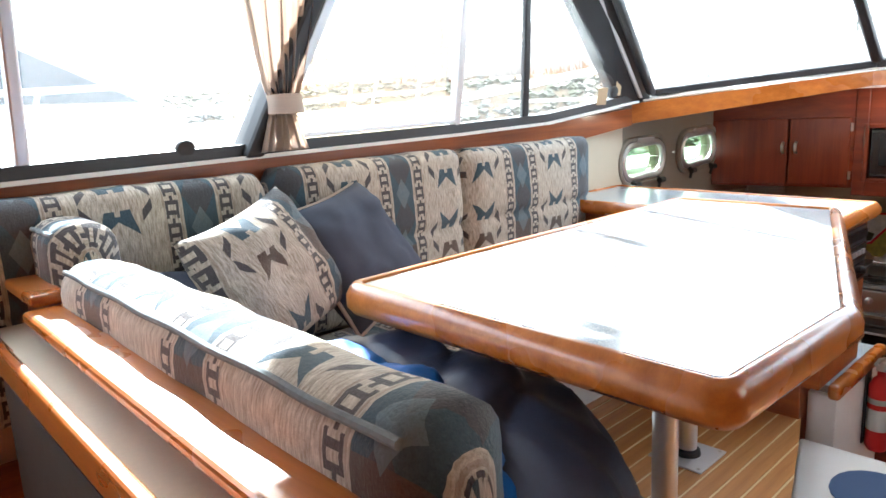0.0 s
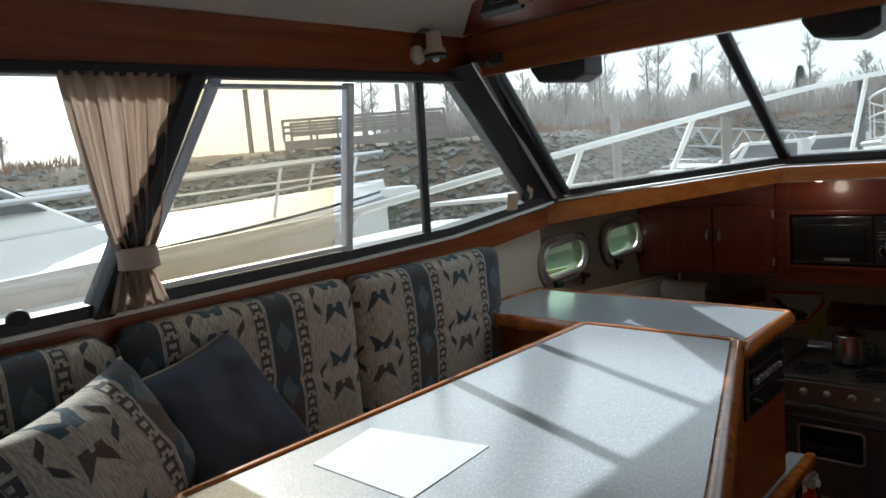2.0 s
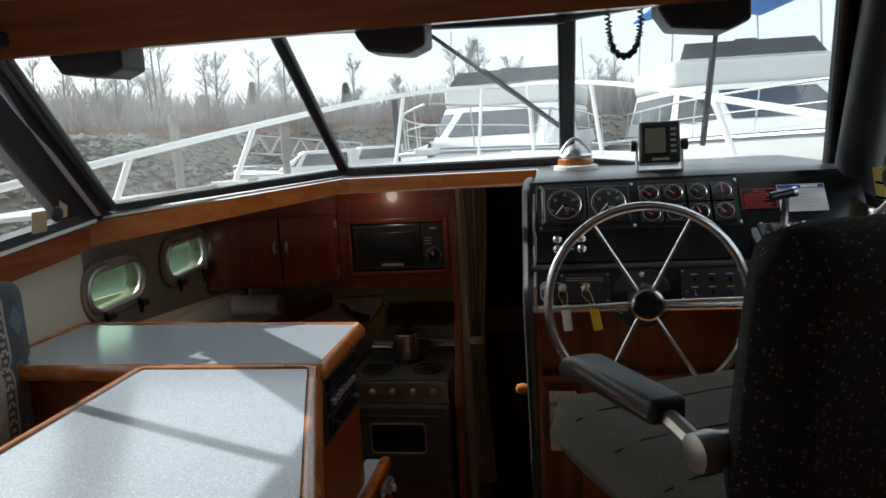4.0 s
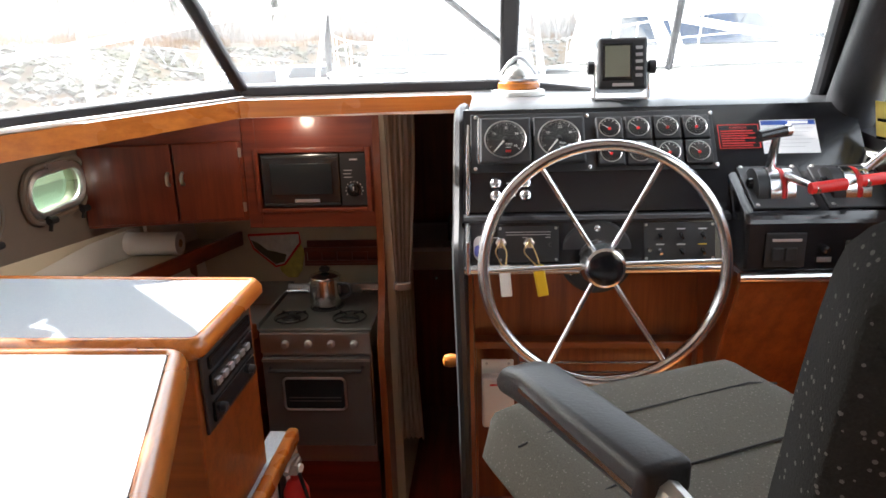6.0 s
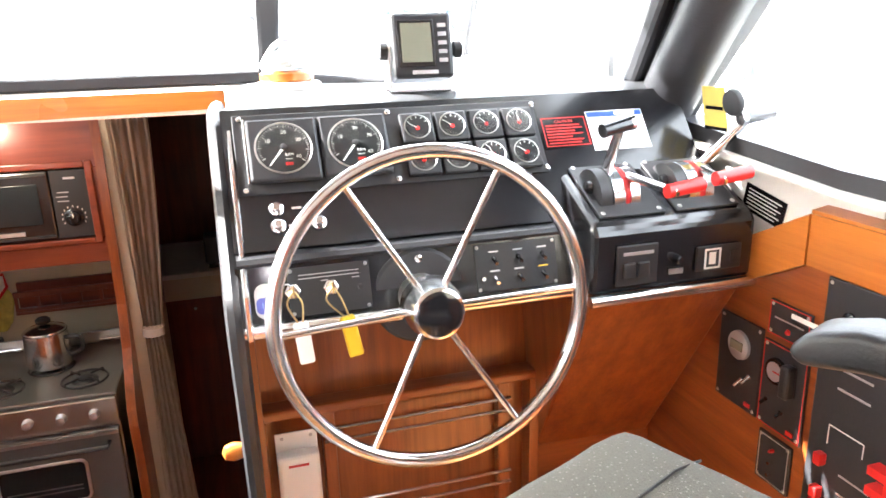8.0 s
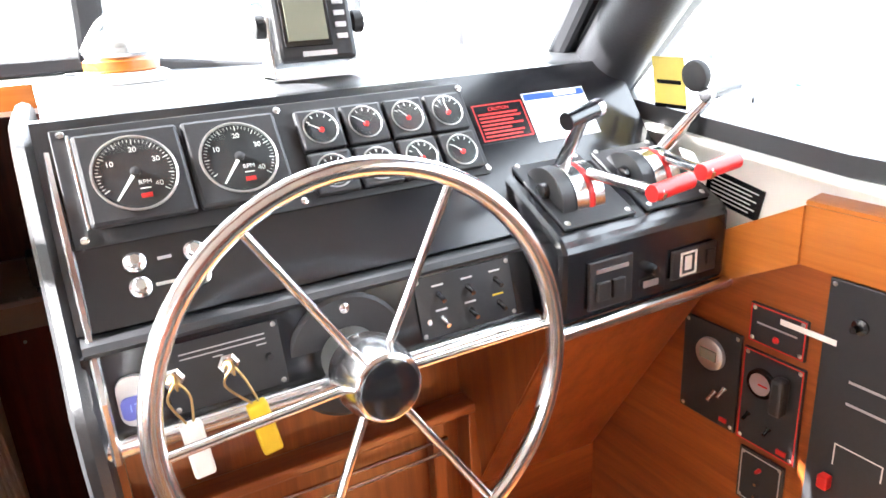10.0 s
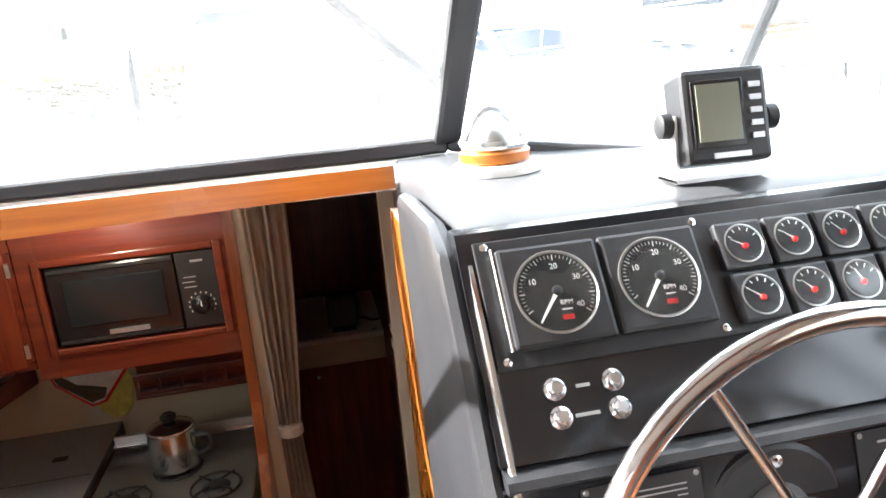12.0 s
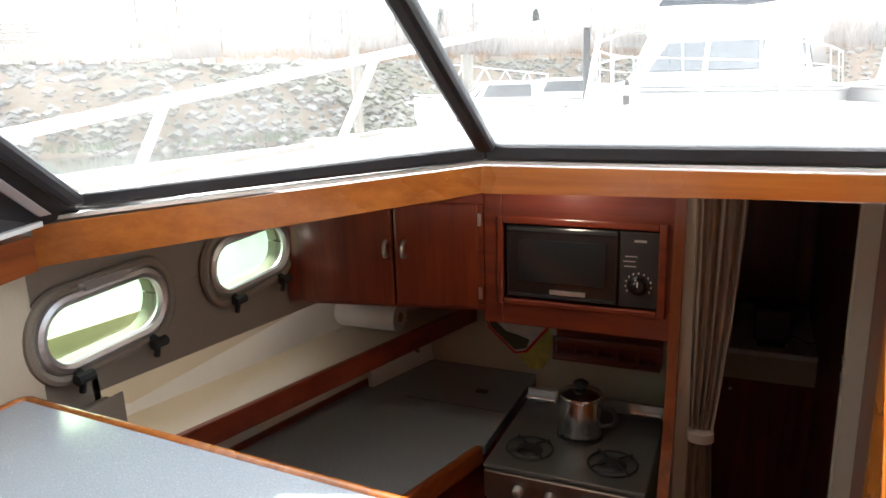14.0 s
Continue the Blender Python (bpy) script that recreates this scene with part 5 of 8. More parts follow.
for i in range(64):
    y = -75 + 3.0 * i
    row = []
    for k, (d, z) in enumerate(SLOPE):
        x = shore(y) - d
        w = noise.noise(Vector((x * 0.3, y * 0.3, 0))) * 0.3
        row.append(bm.verts.new((x + w, y, z + w * (0 if k == 0 else 1))))
    rows.append(row)
for a, b in zip(rows, rows[1:]):
    for k in range(len(a) - 1):
        bm.faces.new((a[k], a[k + 1], b[k + 1], b[k]))
tagged(part("ground", bm, "earth", smooth=True), "brown scrubby bank above the harbour", "bank", kind="structure")

rnd = random.Random(4)
verts, faces = [], []


def add_rock(p, s):
    base = len(verts)
    yaw = rnd.uniform(0, 6.28)
    for dx, dy, dz in ((1, 0, 0), (-1, 0, 0), (0, 1, 0), (0, -1, 0), (0.2, 0.1, 1), (0, 0, -1), (0.62, 0.6, 0.45), (-0.6, 0.6, 0.4), (-0.6, -0.62, 0.45), (0.62, -0.6, 0.4)):
        k = rnd.uniform(0.72, 1.15) * s
        c, q = math.cos(yaw), math.sin(yaw)
        verts.append((p[0] + (dx * c - dy * q) * k, p[1] + (dx * q + dy * c) * k, p[2] + dz * k * 0.66))
    for f in ((0, 6, 4), (6, 2, 4), (2, 7, 4), (7, 1, 4), (1, 8, 4), (8, 3, 4), (3, 9, 4), (9, 0, 4), (0, 6, 5), (6, 2, 5), (2, 7, 5), (7, 1, 5), (1, 8, 5), (8, 3, 5), (3, 9, 5), (9, 0, 5)):
        faces.append(tuple(base + i for i in f))


for i in range(9000):
    y = rnd.uniform(-22, 75)
    d = rnd.uniform(0.1, 5.8)
    s = rnd.choice((0.14, 0.18, 0.24, 0.32)) * rnd.uniform(0.8, 1.25)
    add_rock((shore(y) - d, y, bank(y, d) + s * 0.15), s)
me = bpy.data.meshes.new("riprap")
me.from_pydata(verts, [], faces)
me.materials.append(M["riprap"])
tagged(new("riprap", me), "grey and mossy stones of the harbour bank", "rocks", kind="stuff")


def tuft_mesh(name, spots, mat, label, category, blades, h, w, spread):
    """Many thin upright blades in clumps, as one object."""
    vv, ff = [], []
    for x, y, z, k in spots:
        for _ in range(blades):
            a = rnd.uniform(0, 6.28)
            r = spread * k * math.sqrt(rnd.random())
            bx, by = x + r * math.cos(a), y + r * math.sin(a)
            hh = h * k * rnd.uniform(0.5, 1.1)
            lx, ly = rnd.uniform(-0.35, 0.35) * hh, rnd.uniform(-0.35, 0.35) * hh
            tx, ty = math.cos(a + 1.2) * w, math.sin(a + 1.2) * w
            b = len(vv)
            vv.extend(((bx - tx, by - ty, z - 0.1), (bx + tx, by + ty, z - 0.1), (bx + lx * 0.5 + tx * 0.7, by + ly * 0.5 + ty * 0.7, z + hh * 0.6), (bx + lx, by + ly, z + hh)))
            ff.extend(((b, b + 1, b + 2), (b, b + 2, b + 3)))
    mm = bpy.data.meshes.new(name)
    mm.from_pydata(vv, [], ff)
    mm.materials.append(M[mat])
    return tagged(new(name, mm), label, category, kind="stuff")


tuft_mesh("brush", [(shore(y) - rnd.uniform(5.6, 11), y, 2.1, rnd.uniform(0.5, 1.2) * (0.35 if 15 < y < 31 else 1)) for y in [rnd.uniform(-25, 80) for _ in range(620)]], "reeds", "brown leafless brush along the top of the bank", "brush", 26, 0.8, 0.03, 0.9)
tuft_mesh("thicket", [(shore(y) - rnd.uniform(8, 24), y, 2.2, rnd.uniform(0.6, 1.25)) for y in [rnd.uniform(34, 95) for _ in range(420)]], "twigs", "grey-brown leafless thicket behind the bank", "thicket", 110, 2.6, 0.0075, 1.9)
tuft_mesh("grass", [(shore(y) - rnd.uniform(0.4, 1.6), y, -0.95, rnd.uniform(0.5, 1.1)) for y in [rnd.uniform(0, 60) for _ in range(260)]], "grass", "green grass and moss at the foot of the stones", "grass", 20, 0.35, 0.03, 0.7)


def bare_tree(x, y, z, h, seed, label):
    """A leafless tree: trunk with limbs, and a haze of twigs."""
    r = random.Random(seed)
    th = thing("bare_tree", (x, y, z), label, "tree", "trees on the bank")
    bm = bmesh.new()
    tv, tf = [], []
    lean = r.uniform(-0.05, 0.05)
    tube(bm, [(x, y, z - 0.3), (x + lean * h * 0.4, y, z + h * 0.45), (x + lean * h, y + 0.1, z + h * 0.92)], 0.05 + h * 0.012, 6, r1=0.03)

    def twig(p, q, w):
        p, q = Vector(p), Vector(q)
        s = (q - p).cross(Vector((0.3, -0.8, 0.1))).normalized() * w
        u = (q - p).cross(s).normalized() * w
        b = len(tv)
        tv.extend((p - s, p + s, p + u, q))
        tf.extend(((b, b + 1, b + 3), (b + 1, b + 2, b + 3), (b + 2, b, b + 3)))

    for k in range(15):
        s = r.uniform(0.22, 0.92)
        a = r.uniform(0, 6.28)
        o = Vector((x + lean * h * s, y, z + h * s))
        ln = h * r.uniform(0.16, 0.3) * (1.15 - s * 0.6)
        e = o + Vector((math.cos(a) * ln * 0.7, math.sin(a) * ln * 0.7, ln * r.uniform(0.55, 0.95)))
        tube(bm, [o, o.lerp(e, 0.5) + Vector((0, 0, -0.04 * ln)), e], 0.012 + h * 0.004 * (1 - s), 5, r1=0.012)
        for j in range(20):
            q = o.lerp(e, r.uniform(0.25, 1.0))
            l2 = ln * r.uniform(0.25, 0.55)
            d = Vector((r.uniform(-1, 1), r.uniform(-1, 1), r.uniform(0.1, 1.2))).normalized()
            twig(q, q + d * l2, 0.012)
            for _ in range(3):
                d2 = (d + Vector((r.uniform(-0.8, 0.8), r.uniform(-0.8, 0.8), r.uniform(-0.2, 0.8)))).normalized()
                w0 = q + d * l2 * r.uniform(0.3, 0.9)
                twig(w0, w0 + d2 * l2 * 0.6, 0.008)
    part("trunk", bm, "bark", th, smooth=True)
    mm = bpy.data.meshes.new("crown")
    mm.from_pydata([tuple(v) for v in tv], [], tf)
    mm.materials.append(M["twigs"])
    ob = new("crown", mm)
    ob.parent = th
    ob.matrix_parent_inverse = Matrix.Translation(-th.location)


for k in range(48):
    t_ = k / 47
    y = 31 + 50 * t_ + rnd.uniform(-1, 1)
    x = shore(y) - rnd.uniform(8, 20) - (5 if y < 34 else 0)
    bare_tree(x, y, 2.2, rnd.uniform(3.4, 6.8), 100 + k, "leafless grey tree on top of the bank")
for k, (x, y, h) in enumerate(((-36, 8, 1.6), (-38, 11, 2.0), (-35, 3, 1.5))):
    bare_tree(x, y, 2.2, h, 160 + k, "small leafless shrub on top of the bank")


def conifer(x, y, z, h, seed):
    r = random.Random(seed)
    th = thing("conifer", (x, y, z), "dark green conifer on the bank", "tree", "trees on the bank")
    part("trunk", T([(x, y, z - 0.2), (x, y, z + h * 0.95)], 0.12, 6, r1=0.02), "bark", th)
    vv, ff = [], []
    for k in range(1500):
        s = r.random() ** 0.8
        a = r.uniform(0, 6.28)
        rad = (1 - s) * h * 0.36 * r.uniform(0.35, 1.0) * (0.8 + 0.3 * math.sin(a * 3 + seed))
        p = Vector((x + rad * math.cos(a), y + rad * math.sin(a), z + 0.06 * h + s * h * 0.94 - rad * 0.25))
        d = Vector((math.cos(a), math.sin(a), -0.35)) * 0.3
        w = Vector((-math.sin(a), math.cos(a), 0.2)) * 0.1
        b = len(vv)
        vv.extend((tuple(p - w), tuple(p + w), tuple(p + d)))
        ff.append((b, b + 1, b + 2))
    mm = bpy.data.meshes.new("crown")
    mm.from_pydata(vv, [], ff)
    mm.materials.append(M["needles"])
    ob = new("crown", mm)
    ob.parent = th
    ob.matrix_parent_inverse = Matrix.Translation(-th.location)


for k, (x, y, h) in enumerate(((-23.4, 55.5, 4.2), (-27.5, 55, 3.4), (-17, 60, 4.0), (-21.5, 58, 3.2))):
    conifer(x, y, 2.2, h, k)

# timber pier on the bank
pier = thing("timber_pier", (-26, 23, 1.0), "weathered timber pier with plank railing on short piles", "pier")
PA, PB = Vector((-28.2, 20.1, 2.72)), Vector((-22.9, 25.6, 2.72))
PD = (PB - PA).normalized()
PS = Vector((-PD.y, PD.x, 0))
PM = basis(PA, PD, (0, 0, 1))
PLn = (PB - PA).length
part("deck", moved(B((0, PLn, 0, 2.6, -0.12, 0.0)), PM), "grey_timber", pier)
part("beam", moved(B((0, PLn, 0.0, 0.15, -0.42, -0.121)), PM), "grey_timber", pier)
for off in (0.04, 2.5):
    for k in range(7):
        part("rail_post", moved(B((k * PLn / 6 - 0.06, k * PLn / 6 + 0.06, off, off + 0.1, 0.001, 0.98)), PM), "grey_timber", pier)
    for z in (0.3, 0.58, 0.88):
        part("rail_board", moved(B((-0.05, PLn + 0.05, off - 0.045, off - 0.002, z, z + 0.13)), PM), "grey_timber", pier)
for k in range(5):
    for off in (0.25, 2.3):
        p = PM @ Vector((0.6 + k * (PLn - 1.0) / 4, off, 0))
        part("pile", T([(p.x, p.y, 0.2), (p.x, p.y, 2.59)], 0.15, 8), "grey_timber", pier, smooth=True)
for k, (x, y, z0, h) in enumerate(((-32, 20.7, 1.5, 5.6), (-31.2, 21.4, 1.5, 5.5), (-27.2, 26.8, 1.5, 5.4), (-26.7, 27.3, 1.5, 5.5), (-10.6, 19.7, -2, 2.3), (-12.35, 33.1, -2, 2.1), (-6.3, 29.75, -2, 2.85), (-9.0, 24.0, -2, 1.9))):
    solo("piling", T([(x, y, z0), (x, y, h)], 0.13, 10), "rubber" if k == 6 else "grey_timber", "tall timber mooring pile", "piling", "mooring piles", smooth=True)

# gangway and floating docks
gw = thing("gangway", (-15, 42.5, 0.3), "grey metal truss gangway down to the floating dock", "gangway")
GA, GB = Vector((-18.6, 41.4, 1.0)), Vector((-11.6, 43.8, 0.05))
for s in (0.0, 1.2):
    off = Vector((0.3, -0.95, 0)) * s
    for dz in (0.0, 1.05):
        part("chord", T([GA + off + Vector((0, 0, dz)), GB + off + Vector((0, 0, dz))], 0.05, 6), "alu", gw)
    for k in range(12):
        a, b = GA.lerp(GB, k / 12) + off, GA.lerp(GB, (k + 1) / 12) + off
        part("web", T([a, b + Vector((0, 0, 1.05))] if k % 2 else [a + Vector((0, 0, 1.05)), b], 0.03, 5), "alu", gw)
part("walkway", P([GA, GB, GB + Vector((0.36, -1.14, 0)), GA + Vector((0.36, -1.14, 0))], (0, 0, -0.06)), "alu", gw)
for nm, a in (("floating_dock", (-3.2, -2.45, -8, 11.5)), ("floating_dock", (-11.6, -9.5, 12, 46)), ("floating_dock", (3.2, 4.4, -8, 7.2))):
    dk_ = thing(nm, ((a[0] + a[1]) / 2, (a[2] + a[3]) / 2, WZ), "low floating dock with weathered boards", "dock", "floating docks")
    part("float", B((a[0] + 0.05, a[1] - 0.05, a[2], a[3], WZ - 0.1, -0.82)), "grey_timber", dk_)
    part("deck", B((a[0], a[1], a[2], a[3], -0.819, -0.74)), "dock_boards", dk_)


def boat(name, x, y, yaw, length, beam, sheer, label, fly=False, canvas=None, rail=0.42, number="", cabin=True):
    """A motor boat with its bow along its own y: hull, deck, cabin with dark windows, rails, and a flybridge with a frame."""
    m = pose(x, y, 0, 0, 0, yaw)
    th = thing(name, (x, y, WZ), label, "boat", "boats in the marina")
    n = 16
    st = []
    for i in range(n + 1):
        s = i / n
        yy = -length / 2 + length * s
        hb = beam / 2 * (1 if s < 0.45 else max(0.02, 1 - ((s - 0.45) / 0.55) ** 2.3))
        zz = sheer - 0.22 * (1 - s) + 0.18 * max(0, s - 0.5)
        st.append((yy, hb, zz))
    bm = bmesh.new()
    rings = []
    for yy, hb, zz in st:
        low = 0.72 if yy < length * 0.2 else max(0.05, 0.72 - (yy / length - 0.2) * 1.9)
        rings.append([bm.verts.new(m @ Vector(p)) for p in ((-hb, yy, zz), (-hb * (0.9 + 0.1 * low), yy, zz * 0.5 + WZ * 0.5), (-hb * low, yy - (0.06 * length if yy > 0.3 * length else 0), WZ - 0.1), (hb * low, yy - (0.06 * length if yy > 0.3 * length else 0), WZ - 0.1), (hb * (0.9 + 0.1 * low), yy, zz * 0.5 + WZ * 0.5), (hb, yy, zz))])
    for a, b in zip(rings, rings[1:]):
        for k in range(5):
            bm.faces.new((a[k], b[k], b[k + 1], a[k + 1]))
    bm.faces.new(rings[0])
    part("hull", bm, "white_gel", th, smooth=True)
    bm = bmesh.new()
    vs = [[bm.verts.new(m @ Vector((sx * hb * 0.985, yy, zz + 0.02))) for sx in (-1, -0.6, 0, 0.6, 1)] for yy, hb, zz in st]
    for r_ in vs:
        r_[2].co.z += 0.10
        r_[1].co.z += 0.07
        r_[3].co.z += 0.07
    for a, b in zip(vs, vs[1:]):
        for k in range(4):
            bm.faces.new((a[k], a[k + 1], b[k + 1], b[k]))
    part("deck", bm, "white_gel", th, smooth=True)
    for sx in (-1, 1):
        part("rub_rail", T([m @ Vector((sx * hb * 1.005, yy, zz - 0.03)) for yy, hb, zz in st], 0.035, 6), "alu", th, smooth=True)
        rl = [m @ Vector((sx * hb * 0.93, yy, zz + rail)) for yy, hb, zz in st[5:]]
        part("rail", T(rl, 0.018, 6), "alu", th, smooth=True)
        part("mid_rail", T([p - Vector((0, 0, rail * 0.45)) for p in rl], 0.01, 5), "alu", th, smooth=True)
        for yy, hb, zz in st[5::2]:
            part("stanchion", T([m @ Vector((sx * hb * 0.95, yy - 0.12, zz + 0.01)), m @ Vector((sx * hb * 0.93, yy, zz + rail))], 0.013, 5), "alu", th)
    part("anchor_roller", moved(B((-0.12, 0.12, length / 2 - 0.15, length / 2 + 0.35, sheer + 0.02, sheer + 0.12)), m), "white_gel", th, bevel=0.02)
    if cabin:
        z0, z1 = sheer - 0.05, sheer + 0.85
        w0, w1 = beam * 0.40, beam * 0.34
        ya, yb, yc = -length * 0.34, length * 0.06, length * 0.2
        bm = bmesh.new()
        lo = [(-w0, ya), (w0, ya), (w0, yb), (w0 * 0.7, yc), (-w0 * 0.7, yc), (-w0, yb)]
        hi = [(-w1, ya + 0.1), (w1, ya + 0.1), (w1, yb - 0.55), (w1 * 0.7, yb - 0.3), (-w1 * 0.7, yb - 0.3), (-w1, yb - 0.55)]
        a = [bm.verts.new(m @ Vector((p[0], p[1], z0))) for p in lo]
        b = [bm.verts.new(m @ Vector((p[0], p[1], z1))) for p in hi]
        for k in range(6):
            bm.faces.new((a[k], a[(k + 1) % 6], b[(k + 1) % 6], b[k]))
        bm.faces.new(b)
        part("cabin", bm, "white_gel", th, bevel=0.03)
        for k in (1, 2, 3, 4, 5):
            q = [Vector((*lo[k], z0)), Vector((*lo[(k + 1) % 6], z0)), Vector((*hi[(k + 1) % 6], z1)), Vector((*hi[k], z1))]
            cq = sum(q, Vector()) / 4
            nrm = (q[1] - q[0]).cross(q[3] - q[0]).normalized()
            if nrm.dot(Vector((cq.x, cq.y - (ya + yc) / 2, 0))) < 0:
                nrm = -nrm
            e = [q[0].lerp(q[3], 0.32).lerp(q[1].lerp(q[2], 0.32), 0.08), q[0].lerp(q[3], 0.32).lerp(q[1].lerp(q[2], 0.32), 0.92), q[0].lerp(q[3], 0.86).lerp(q[1].lerp(q[2], 0.86), 0.92), q[0].lerp(q[3], 0.86).lerp(q[1].lerp(q[2], 0.86), 0.08)]
            part("window", P([m @ (p + nrm * 0.012) for p in e], m.to_3x3() @ nrm * 0.01), "dark_glass", th)
        if fly:
            part("flybridge", moved(B((-w1 * 1.05, w1 * 1.05, ya + 0.1, yb - 0.7, z1 + 0.005, z1 + 0.5)), m), "white_gel", th, bevel=0.1, segs=3)
            part("wind_screen", moved(P([(-w1 * 0.95, yb - 0.72, z1 + 0.5), (w1 * 0.95, yb - 0.72, z1 + 0.5), (w1 * 0.85, yb - 0.95, z1 + 0.8), (-w1 * 0.85, yb - 0.95, z1 + 0.8)], (0, -0.01, 0)), m), "dark_glass", th)
            for sx in (-1, 1):
                for yy in (ya + 0.3, yb - 1.1):
                    part("frame_pole", T([m @ Vector((sx * w1, yy, z1 + 0.45)), m @ Vector((sx * w1 * 0.95, yy, z1 + 1.75))], 0.02, 6), "alu", th)
            if canvas:
                bm = bmesh.new()
                rr = []
                for i in range(9):
                    s = i / 8
                    rr.append((w1 * 1.05 * (2 * s - 1), z1 + 1.72 + 0.18 * math.sin(math.pi * s)))
                prism(bm, [(px, ya + 0.1, pz) for px, pz in rr] + [(px, ya + 0.1, pz - 0.04) for px, pz in rr[::-1]], (0, yb - ya - 1.1, 0))
                part("canopy", moved(bm, m), canvas, th, smooth=True)
            part("chart_screen", moved(B((-0.2, 0.2, yb - 1.2, yb - 1.1, z1 + 0.55, z1 + 0.85)), m), "black_plastic", th, bevel=0.02)
        elif canvas:
            bm = bmesh.new()
            prism(bm, [(-w0, ya - 0.2, z0 + 0.1), (-w0, yb - 0.3, z0 + 0.15), (-w1, yb - 1.0, z1 + 0.35), (-w1, ya - 0.1, z1 + 0.5)], (w0 + w1, 0, 0))
            part("canvas_cover", moved(bm, m), canvas, th, bevel=0.05)
    if number:
        yy, hb, zz = 0.60, beam / 2, sheer - 0.13
        text("lettering", number, 0.07, m @ basis((hb * 1.012, yy, zz), (0, 1, 0), (1, 0, 0.08)), "gauge_black", th, align="LEFT")
    return th


boat("motor_cruiser", -4.95, 0.5, 0, 8.9, 2.7, 0.93, "white motor cruiser with tubular rails and dark blue canvas", canvas="navy_canvas", rail=0.38, number="13K 109291")
boat("flybridge_cruiser", -0.9, 16.4, 172, 11.5, 4.0, 1.0, "large white flybridge cruiser with dark windows and rails", fly=True, rail=0.65)
boat("flybridge_cruiser", 3.7, 14.4, 184, 11.5, 4.0, 1.05, "large white flybridge cruiser under a blue canopy", fly=True, canvas="blue_tarp", rail=0.6)
boat("flybridge_cruiser", 8.6, 17.5, 180, 10, 3.4, 0.75, "white cruiser with grey canopy further along the dock", fly=True, canvas="navy_canvas", rail=0.6)
boat("open_boat", 6.9, 8.6, 150, 6.5, 2.2, 0.15, "small white boat with dark windows beside the dock", rail=0.3)
bt2 = boat("open_boat", 7.6, 4.6, 168, 6.0, 2.2, 0.1, "small white boat under a bright blue tarpaulin", rail=0.3, cabin=False)
bm = bmesh.new()
prism(bm, [(6.55, 2.6, 0.2), (6.55, 6.4, 0.25), (7.6, 6.6, 0.95), (7.6, 2.4, 0.9)], (0, 0, 0.03))
prism(bm, [(8.65, 2.6, 0.2), (8.65, 6.4, 0.25), (7.6, 6.6, 0.95), (7.6, 2.4, 0.9)], (0, 0, 0.03))
part("tarpaulin", bm, "blue_tarp", bt2)
for k, (x, y) in enumerate(((-14, 30), (-13.2, 36), (-10.5, 47))):
    boat("far_boat", x + 3.6, y, 95, 6.5, 2.2, 0.1, "small white boat moored along the far dock", rail=0.3)
# cardboard tags in the side window corner
solo("window_tag", moved(B((-0.035, 0.035, -0.035, 0.035, 0, 0.002)), basis(at_side(2.62, 1.085), (0, 1, 0), (1, 0, -0.165)) @ Matrix.Translation((0, 0, 0.008))), "kraft", "brown cardboard tag in the window corner", "tag", "window tags")
solo("window_tag", moved(B((-0.02, 0.02, -0.04, 0.04, 0, 0.002)), basis(at_side(2.735, 1.125), (0, 1, 0), (1, 0, -0.165)) @ Matrix.Translation((0, 0, 0.008))), "kraft", "brown cardboard tag in the window corner", "tag", "window tags")


# ---- instruments on the sloping face
panel = thing("gauge_panel", face(0.26, 0.13), "black gauge panel with two tachometers and eight small gauges", "gauge panel")
part("backing", moved(B((-0.285, 0.275, -0.075, 0.078, 0.0005, 0.004)), on_face(0.265, 0.062)), "black_plastic", panel, bevel=0.003)


def ring(bm, m, r0, r1, z, seg=40):
    """A flat ring."""
    a = [bm.verts.new(m @ Vector((r0 * math.cos(k * math.tau / seg), r0 * math.sin(k * math.tau / seg), z))) for k in range(seg)]
    b = [bm.verts.new(m @ Vector((r1 * math.cos(k * math.tau / seg), r1 * math.sin(k * math.tau / seg), z))) for k in range(seg)]
    for k in range(seg):
        bm.faces.new((a[k], a[(k + 1) % seg], b[(k + 1) % seg], b[k]))


def marks(bm, m, r0, r1, a0, a1, n, w, z):
    """Tick marks round a dial, as thin blocks."""
    for k in range(n):
        a = radians(a0 + (a1 - a0) * k / (n - 1))
        d, e = Vector((math.sin(a), math.cos(a), 0)), Vector((math.cos(a), -math.sin(a), 0)) * w / 2
        o = Vector((0, 0, z))
        prism(bm, [m @ (d * r0 - e + o), m @ (d * r0 + e + o), m @ (d * r1 + e + o), m @ (d * r1 - e + o)], m.to_3x3() @ Vector((0, 0, 0.0004)))


